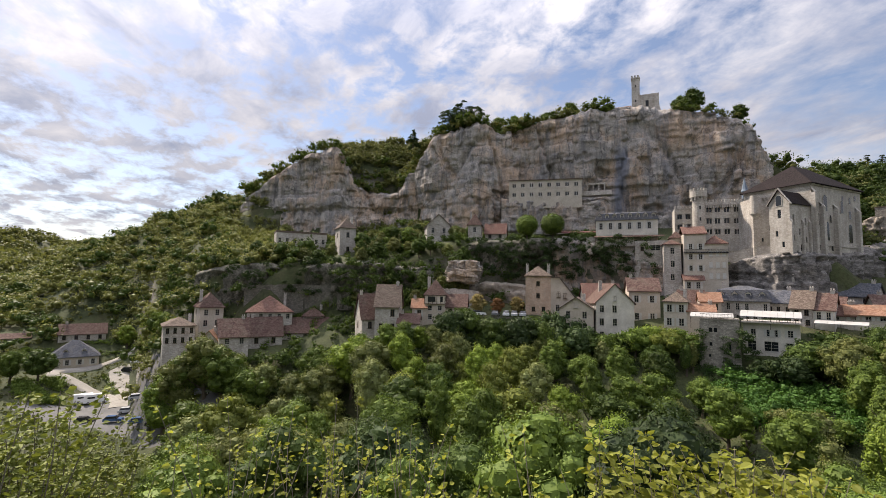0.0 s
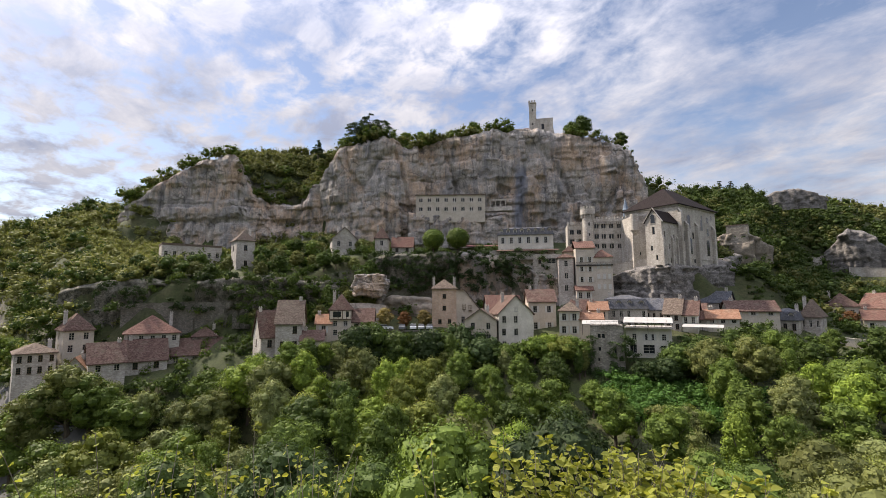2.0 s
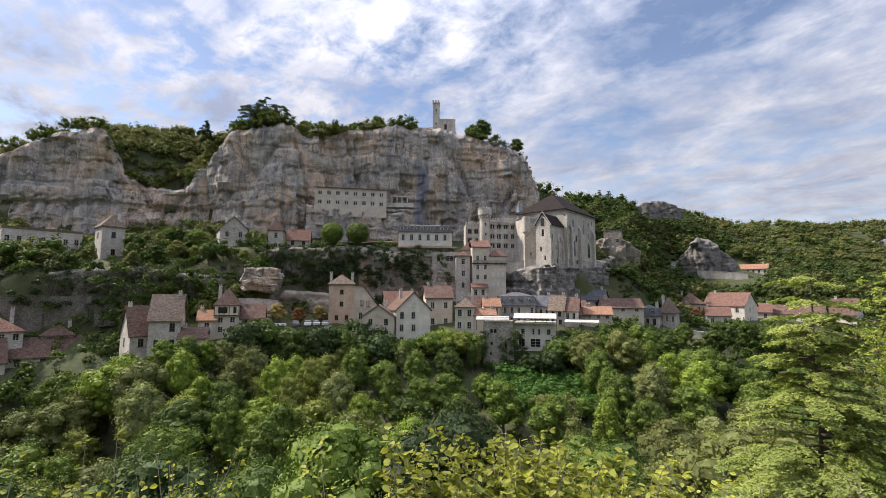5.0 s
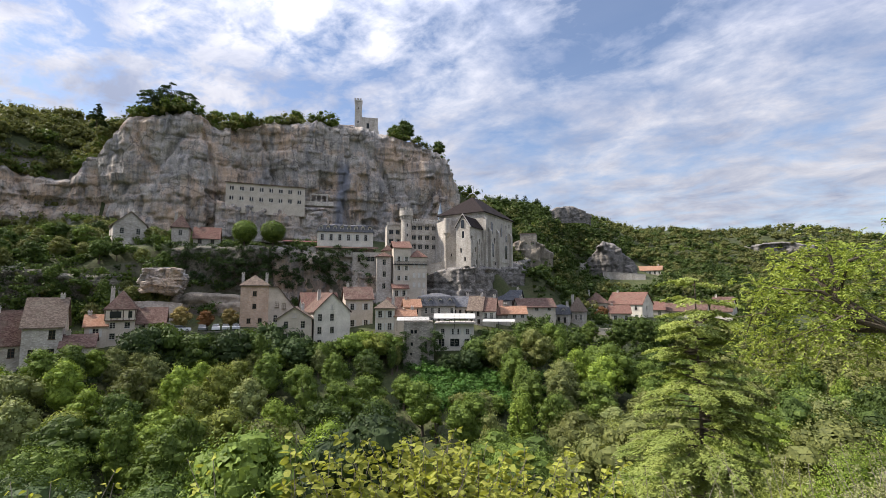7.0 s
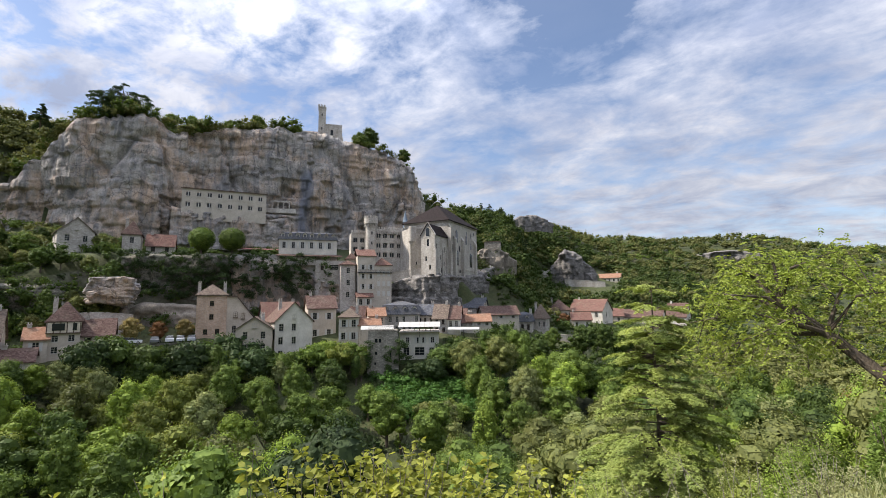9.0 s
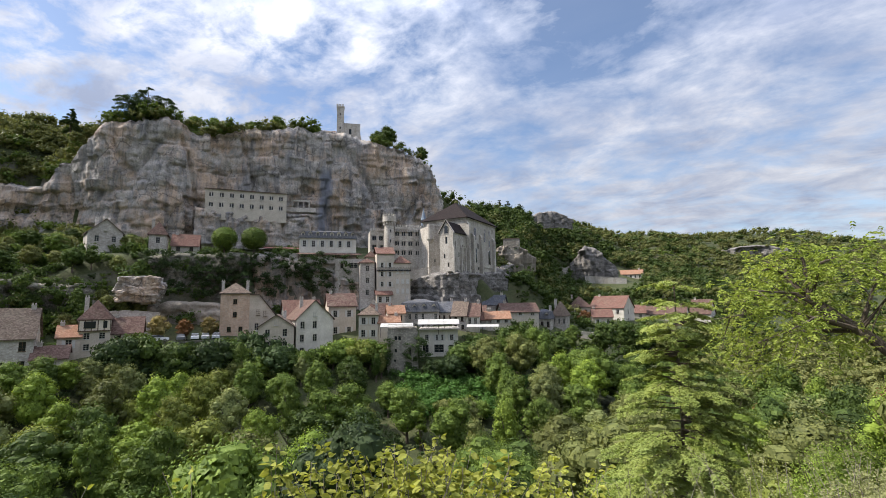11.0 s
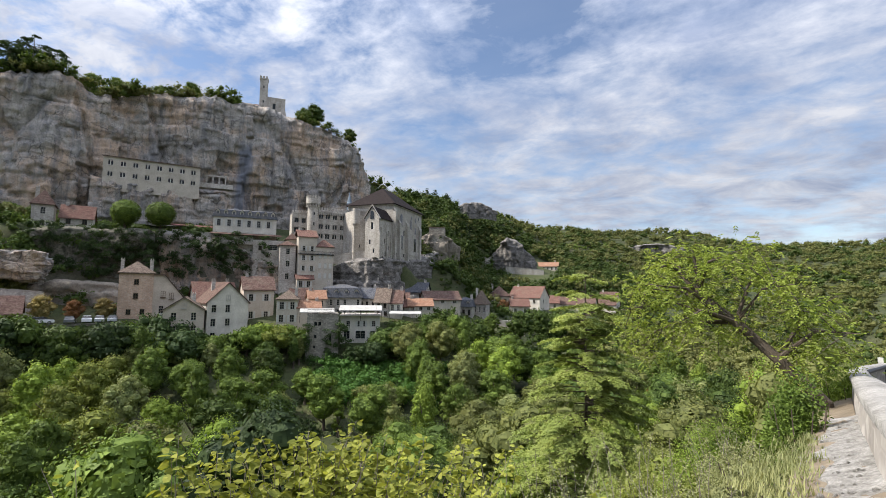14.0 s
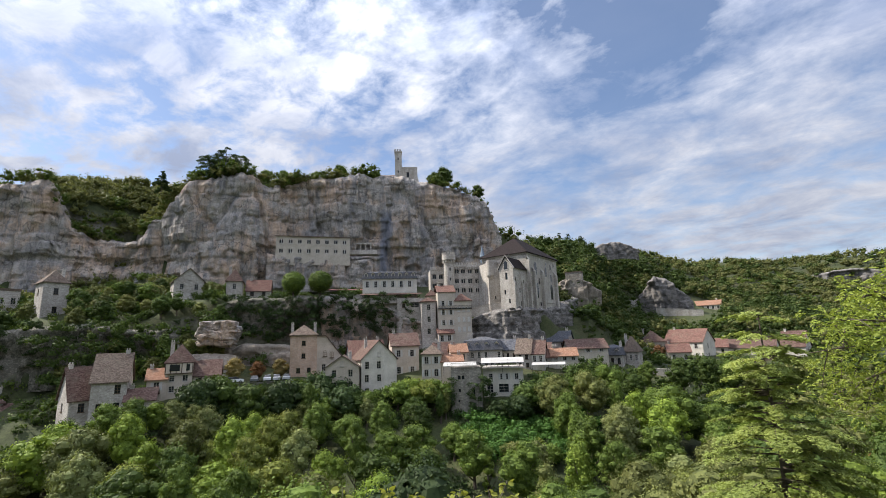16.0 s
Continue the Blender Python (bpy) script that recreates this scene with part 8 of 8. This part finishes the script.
def blades(name, label, spots, leaf, seed, tall, count):
    """Tufts of dry grass: many thin bent blades."""
    rng = np.random.default_rng(seed)
    c = np.repeat(np.array(spots), count, 0)
    n = len(c)
    c = c + np.stack((rng.normal(0, 0.09, n), rng.normal(0, 0.09, n), np.zeros(n)), 1)
    w = rng.uniform(0, 2 * np.pi, n)
    out = np.stack((np.cos(w), np.sin(w), np.zeros(n)), 1)
    sd = np.stack((-np.sin(w), np.cos(w), np.zeros(n)), 1) * 0.006
    h = (tall * rng.uniform(0.4, 1.2, n))[:, None]
    up = np.array((0, 0, 1.0))
    v = np.empty((n, 4, 3))
    v[:, 0], v[:, 1] = c - sd, c + sd
    v[:, 2] = c + up * h + out * h * 0.5 + sd * 0.3
    v[:, 3] = c + up * h + out * h * 0.5 - sd * 0.3
    me = cards_mesh(name, v.reshape(-1, 3))
    me.materials.append(LEAVES[leaf])
    tagged(new(name, me), label, "grass", kind="stuff")


rng_g = random.Random(31)
tufts = []
for _ in range(190):
    s, off = rng_g.uniform(0, 1), 0.45 + abs(rng_g.gauss(0, 0.35))
    x0, y0 = 3.4 + 14 * s, 1.55 + 7.4 * s
    x, y = x0 - 0.44 * off, y0 + 0.9 * off
    t0 = 34.1 - max(0, x0 - 5.3) * 0.122
    tufts.append((x, y, t0 - 0.6 - 0.45 * off))
blades("verge_grass", "dry straw-coloured grass along the parapet's foot", tufts, "dry", 61, 0.09, 34)

# ---- cars, roads and the lookout ----
M_TYRE = plain("tyre_rubber", (0.015, 0.015, 0.015), (0.03, 0.03, 0.03), 4, 0.9, 0)
M_RIM = plain("alloy_rim", (0.35, 0.35, 0.36), (0.45, 0.45, 0.46), 4, 0.35, 0, 0.8)
M_LAMP = plain("clear_lamp", (0.6, 0.6, 0.6), (0.7, 0.7, 0.7), 4, 0.2, 0)
CAR_PAINT = {k: plain("car_paint_" + k, c, tuple(min(1, v * 1.12) for v in c), 0.6, 0.25, 0, vary=0.01) for k, c in (("white", (0.72, 0.72, 0.72)), ("silver", (0.42, 0.43, 0.45)), ("black", (0.02, 0.02, 0.024)), ("blue", (0.05, 0.09, 0.18)), ("grey", (0.16, 0.165, 0.17)))}


def car(label, x, y, z, yaw, paint, long=4.2, wide=1.76, high=1.5, van=False, name="car"):
    """A parked car: shaped body, glasshouse, lamps and wheels."""
    ob = thing(name, label, "camper van" if van else "car", pose(x, y, z, 0, 0, yaw), "parked cars")
    L, W = long / 2, wide / 2
    side = [(-L, 0.3), (L, 0.3), (L, 0.72), (L * 0.94, 0.86), (L * 0.52, 0.98), (-L * 0.9, 1.0), (-L, 0.86)] if not van else [(-L, 0.35), (L, 0.35), (L, 0.95), (L * 0.86, 1.15), (L * 0.7, 1.2), (-L, 1.2)]
    g = Geo()
    for s, flip in ((-1, False), (1, True)):
        pts = [(px, s * W * (0.97 if pz > 0.8 else 1), pz) for px, pz in side]
        g.poly(*(pts if s < 0 else pts[::-1]))
    n = len(side)
    for k in range(n):
        (ax, az), (bx, bz) = side[k], side[(k + 1) % n]
        wa, wb = W * (0.97 if az > 0.8 else 1), W * (0.97 if bz > 0.8 else 1)
        g.poly((ax, wa, az), (bx, wb, bz), (bx, -wb, bz), (ax, -wa, az))
    part("body", g, CAR_PAINT[paint], ob)
    b0, b1, t0, t1, zb = (-L * 0.88, L * 0.50, -L * 0.66, L * 0.20, 1.0) if not van else (-L, L * 0.72, -L * 0.99, L * 0.5, 1.2)
    lo = [(b0, -W * 0.93, zb), (b1, -W * 0.93, zb), (b1, W * 0.93, zb), (b0, W * 0.93, zb)]
    up = [(t0, -W * 0.76, high), (t1, -W * 0.76, high), (t1, W * 0.76, high), (t0, W * 0.76, high)]
    if van:
        up = [(p[0], p[1] * 1.12, p[2]) for p in up]
    g = Geo()
    for k in range(4):
        g.poly(lo[k], lo[(k + 1) % 4], up[(k + 1) % 4], up[k])
    part("glasshouse", g, CAR_PAINT[paint] if van else M_GLASS, ob)
    if van:
        g = Geo()
        g.box(-L * 0.7, -L * 0.1, -W * 0.93, W * 0.93, zb + 0.3, zb + 0.75)
        g.box(L * 0.45, L * 0.66, -W * 0.8, W * 0.8, zb + 0.1, zb + 0.7)
        part("side_windows", g, M_GLASS, ob)
    g = Geo()
    g.slab([(t0 - 0.08, -W * 0.8, high + 0.03), (t1 + 0.08, -W * 0.8, high + 0.03), (t1 + 0.08, W * 0.8, high + 0.03), (t0 - 0.08, W * 0.8, high + 0.03)], 0.06)
    part("roof", g, CAR_PAINT[paint], ob)
    for sx in (-0.62, 0.62):
        for sy in (-1, 1):
            g = Geo()
            g.tube([(L * sx, sy * W * 0.82, 0.32), (L * sx, sy * W * 1.02, 0.32)], [0.32, 0.32], 14)
            wh = part("wheel", g, M_TYRE, ob)
            g = Geo()
            g.tube([(L * sx, sy * W * 1.0, 0.32), (L * sx, sy * W * 1.035, 0.32)], [0.19, 0.19], 10)
            part("rim", g, M_RIM, wh)
    for sy in (-1, 1):
        g = Geo()
        g.box(L * 0.95, L * 1.01, sy * W * 0.72 - 0.16, sy * W * 0.72 + 0.16, 0.62, 0.78)
        part("headlight", g, M_LAMP, ob)


for k, (x, y, yaw, paint, label) in enumerate(((-41.6, 118.4, 20, "white", "white van-like car on the village car park"), (-37.4, 120.6, 100, "grey", "grey car parked on the village terrace"), (-34.8, 121.6, 105, "white", "white car parked on the village terrace"), (-32.6, 122.2, 102, "silver", "silver car parked on the village terrace"), (-30.2, 122.6, 96, "silver", "silver car parked on the village terrace"), (-19.8, 122.6, 60, "white", "white car beside the tall house"), (-18.2, 123.0, 100, "grey", "grey car beside the tall house"))):
    car(label, x, y, 27.05, yaw, paint)

# lower car park in the valley
def sheet(name, label, pts, mat, lift=0.06, category="road"):
    """A thin paved sheet laid on the ground along plan points with half widths."""
    v, f = [], []
    fine = []
    for (xa, ya, wa), (xb, yb, wb) in zip(pts, pts[1:]):
        n = max(2, int(math.hypot(xb - xa, yb - ya) / 2))
        fine += [(xa + (xb - xa) * k / n, ya + (yb - ya) * k / n, wa + (wb - wa) * k / n) for k in range(n)]
    fine.append(pts[-1])
    M = 8
    for i, (x, y, w) in enumerate(fine):
        a, b = fine[max(i - 1, 0)], fine[min(i + 1, len(fine) - 1)]
        d = Vector((b[0] - a[0], b[1] - a[1])).normalized()
        for k in range(M + 1):
            s = -1 + 2 * k / M
            px, py = x - d.y * w * s, y + d.x * w * s
            v.append((px, py, ground_xy(px, py) + lift + (0.0 if 0 < k < M else -0.5)))
    for i in range(len(fine) - 1):
        for k in range(M):
            f.append((i * (M + 1) + k, (i + 1) * (M + 1) + k, (i + 1) * (M + 1) + k + 1, i * (M + 1) + k + 1)[::-1])
    me = bpy.data.meshes.new(name)
    me.from_pydata(v, [], f)
    me.update()
    me.materials.append(mat)
    me.shade_smooth()
    return tagged(new(name, me), label, category, kind="structure")


R_ = lambda *q: [(*polar(a, r), w) for a, r, w in q]
sheet("road", "grey asphalt car park lane in the valley", R_((-66, 176, 3), (-63.5, 168, 6), (-61.3, 163, 8), (-59.6, 157, 10), (-57.8, 149, 10), (-56, 141, 8), (-54.2, 131, 5), (-50.4, 122, 3.6), (-47, 118, 3.5), (-43, 113, 3.2), (-39, 106, 3), (-35, 98, 3), (-30, 92, 3)), M_ASPHALT, 0.3)
sheet("road", "worn grey asphalt of the upper car park", R_((-58.0, 160, 4), (-58.0, 168, 3.2), (-57.4, 176, 3.4), (-57.3, 184, 6), (-57.5, 190, 7), (-58.6, 195, 3)), M_GRAVEL, 0.36)
sheet("path", "pale gravel track winding up past the country house", R_((-58.6, 167, 2.2), (-59.4, 175, 1.9), (-60.7, 183, 1.8), (-62.3, 190, 1.8), (-63.5, 194.5, 2.2), (-63.2, 197.5, 1.8), (-61, 199, 1.5), (-58.9, 202, 1.4), (-57, 205, 1.4), (-56.2, 209, 1.4)), M_GRAVEL, 0.46)
for az, r, yaw, paint, label, van in ((-60.9, 172, 62, "white", "white camper van on the valley car park", True), (-60.1, 169, 58, "white", "white camper van on the valley car park", True), (-57.5, 153, 50, "silver", "silver car by the gravel track", False), (-56.7, 150.5, 55, "silver", "pale silver car by the gravel track", False), (-60.9, 151, 40, "black", "black car on the valley car park", False), (-58.6, 145, 38, "blue", "dark blue car on the valley car park", False), (-56.5, 136, 52, "blue", "blue car on the valley car park", False), (-55.0, 132.5, 50, "black", "black car on the valley car park", False), (-56.9, 189, 20, "white", "white car on the upper car park", False), (-57.6, 191, 20, "black", "black car on the upper car park", False), (-50.9, 125, 50, "grey", "grey car under the trees", False), (-43.6, 114, 25, "white", "white camper van at the meadow's edge", True)):
    x, y = polar(az, r)
    car(label, x, y, ground_xy(x, y) + 0.42, yaw, paint, 5.8 if van else 4.2, 2.1 if van else 1.76, 2.6 if van else 1.5, van, "camper_van" if van else "car")


def lookout_road():
    """The road curving away beside the lookout, with its low stone parapet."""
    edge = [(1.66, 0.70), (2.34, 1.03), (2.96, 1.31), (4.04, 1.84), (5.28, 2.57), (7.37, 3.74), (11.54, 5.95), (15.65, 8.14), (20.5, 10.6), (26, 12.4), (33, 13.4)]
    tops = [34.1, 34.1, 34.1, 34.1, 34.0, 33.8, 33.3, 32.8, 32.3, 31.9, 31.4]
    edge, tops = [(x + 0.2, y + 0.0) for x, y in edge], [t + 0.01 for t in tops]
    fine = []
    for k in range(len(edge) - 1):
        for q in range(6):
            s = q / 6
            fine.append((edge[k][0] + (edge[k + 1][0] - edge[k][0]) * s, edge[k][1] + (edge[k + 1][1] - edge[k][1]) * s, tops[k] + (tops[k + 1] - tops[k]) * s))
    v, f, cv, cf, wv, wf = [], [], [], [], [], []
    n = len(fine)
    for i, (x, y, t) in enumerate(fine):
        a, b = fine[max(i - 2, 0)], fine[min(i + 2, n - 1)]
        d = Vector((b[0] - a[0], b[1] - a[1])).normalized()
        for s in (0.34, 3.6, 7.0):
            v.append((x + d.y * s, y - d.x * s, t - 0.72 + (0.04 if s == 3.6 else 0)))
        j = 0.025 * noise.noise((x * 3, y * 3, 0))
        for s, h in ((-0.05, -0.16), (-0.06, -0.05), (0.02, 0.0 + j), (0.18, 0.03 + j), (0.34, 0.0 + j), (0.42, -0.05), (0.41, -0.16)):   # rounded coping
            cv.append((x + d.y * s, y - d.x * s, t + h))
        for s, h in ((-0.10 + 0.04 * noise.noise((x * 5, y * 5, 3)), -1.5), (0.0, -0.13), (0.36, -0.13), (0.36, -1.5)):
            wv.append((x + d.y * s, y - d.x * s, t + h))
    for i in range(n - 1):
        for k in range(2):
            f.append((3 * i + k, 3 * i + k + 1, 3 * i + k + 4, 3 * i + k + 3))
        for k in range(6):
            cf.append((7 * i + k, 7 * i + k + 1, 7 * i + k + 8, 7 * i + k + 7))
        for k in range(3):
            wf.append((4 * i + k, 4 * i + k + 1, 4 * i + k + 5, 4 * i + k + 4))

    def sheet_mesh(name, vv, ff, mat, smooth):
        me = bpy.data.meshes.new(name)
        me.from_pydata(vv, [], ff)
        me.update()
        me.materials.append(mat)
        if smooth:
            me.shade_smooth()
        return me

    tagged(new("road", sheet_mesh("road", v, f, M_ASPHALT, True)), "worn grey asphalt road curving along the hillside", "road", kind="structure")
    par = thing("parapet", "low pale stone parapet with a rounded coping", "wall", pose(0, 0, 0))
    part("coping", sheet_mesh("coping", cv, cf, M_PALESTONE, True), M_PALESTONE, par)
    part("wall", sheet_mesh("wall", wv, wf, WALLS["stone"], False), WALLS["stone"], par)
    # loose white stones at its foot
    stones = []
    for k in range(5):
        bm = bmesh.new()
        bmesh.ops.create_icosphere(bm, subdivisions=1, radius=1)
        for w in bm.verts:
            w.co *= 0.75 + 0.5 * noise.noise(w.co * 1.7 + Vector((k * 9, 0, 0)))
            w.co.z *= 0.6
        me = bpy.data.meshes.new("stone")
        bm.to_mesh(me)
        bm.free()
        me.materials.append(M_PALESTONE)
        stones.append(me)
    heap = thing("rubble", "loose white limestone rubble at the parapet's foot", "stones", pose(0, 0, 0))
    rng = random.Random(4)
    for k in range(290):
        s = rng.uniform(0.02, 1)
        x0, y0, t0 = fine[int(6 + s * 26)]
        off = abs(rng.gauss(0, 0.26)) + 0.1
        d = Vector((0.9, 0.44))
        x, y = x0 - d.y * off, y0 + d.x * off
        z = t0 - 0.56 - off * 0.45
        sz = rng.uniform(0.012, 0.045)
        ob = part("stone", rng.choice(stones), None, heap, at=Matrix.LocRotScale((x, y, z), Euler((rng.uniform(0, 6), rng.uniform(0, 6), rng.uniform(0, 6))), (sz, sz, sz)))
    bank = [(x0 - 0.44 * q, y0 + 0.9 * q, t0 - 0.56 - 0.45 * q - (0.5 if q > 0.8 else 0)) for x0, y0, t0 in fine[12:48] for q in (0.05, 0.2, 0.38, 0.55, 0.85)]
    me = sheet_mesh("road_bank", bank, [(5 * i + k, 5 * i + 5 + k, 5 * i + 6 + k, 5 * i + 1 + k) for i in range(35) for k in range(4)], M_DIRT, True)
    tagged(new("road_bank", me), "bare sandy bank beside the road", "bank", kind="structure")
    spill, m = [], 14
    for i in range(150):
        x0, y0, t0 = fine[8 + i // 6]
        x1, y1, t1 = fine[9 + i // 6]
        e = (i % 6) / 6
        for k in range(m):
            q = 0.02 + (0.42 + 0.3 * noise.noise((i * 0.11, 2, 0))) * k / (m - 1)
            x, y, z = x0 + (x1 - x0) * e - 0.44 * q, y0 + (y1 - y0) * e + 0.9 * q, t0 + (t1 - t0) * e - 0.56 - 0.45 * q
            near = noise.voronoi((x * 13, y * 13, 0))
            spill.append((x, y, z + 0.012 + 0.05 * max(0, 0.5 - near[0][0]) * noise.cell(near[1][0] * 5.3) - (0.05 if k == m - 1 else 0) + 0.03 * noise.noise((x * 2, y * 2, 5))))
    me = sheet_mesh("rubble_spill", spill, [(m * i + k, m * i + m + k, m * i + m + 1 + k, m * i + 1 + k) for i in range(149) for k in range(m - 1)], M_RUBBLE, False)
    tagged(new("rubble_spill", me), "spill of small white limestone rubble along the parapet", "rubble", kind="stuff")
    rail = thing("guard_rail", "dark steel guard rail along the far bend", "guard rail", pose(0, 0, 0))
    g = Geo()
    g.tube([(19.6, 9.6, 32.35), (25, 11.6, 31.95), (32, 12.4, 31.6), (41, 11.2, 31.2)], [0.07, 0.07, 0.07, 0.07], 6)
    part("beam", g, M_IRON, rail)
    for k, (x, y) in enumerate(((21, 10.2), (25, 11.6), (29, 12.3), (34, 12.3))):
        g = Geo()
        g.box(x - 0.05, x + 0.05, y - 0.05, y + 0.05, 31.0, 31.9)
        part("post", g, M_IRON, rail)
    sign = thing("road_sign", "small pale road sign on a post, seen from behind", "road sign", pose(27.4, 12.9, 30.95, 0, 0, -64))
    g = Geo()
    g.box(-0.1, 0.1, -0.02, 0.02, 0.85, 1.1)
    part("panel", g, M_SHUTTER, sign)
    g = Geo()
    g.tube([(0, 0.05, -0.3), (0, 0.05, 1.1)], [0.03, 0.03], 6)
    part("post", g, M_IRON, sign)


M_PALESTONE = plain("pale_lichened_stone", (0.26, 0.25, 0.23), (0.44, 0.425, 0.395), 2.2, 0.95, 0.8, fine=6, vary=0.2)
M_RUBBLE = plain("white_rubble", (0.20, 0.19, 0.17), (0.46, 0.445, 0.415), 7, 0.95, 0.6, fine=5, vary=0.25)
M_DIRT = plain("sandy_dirt", (0.17, 0.135, 0.095), (0.28, 0.23, 0.165), 1.2, 0.95, 0.6, fine=7, vary=0.2)
lookout_road()
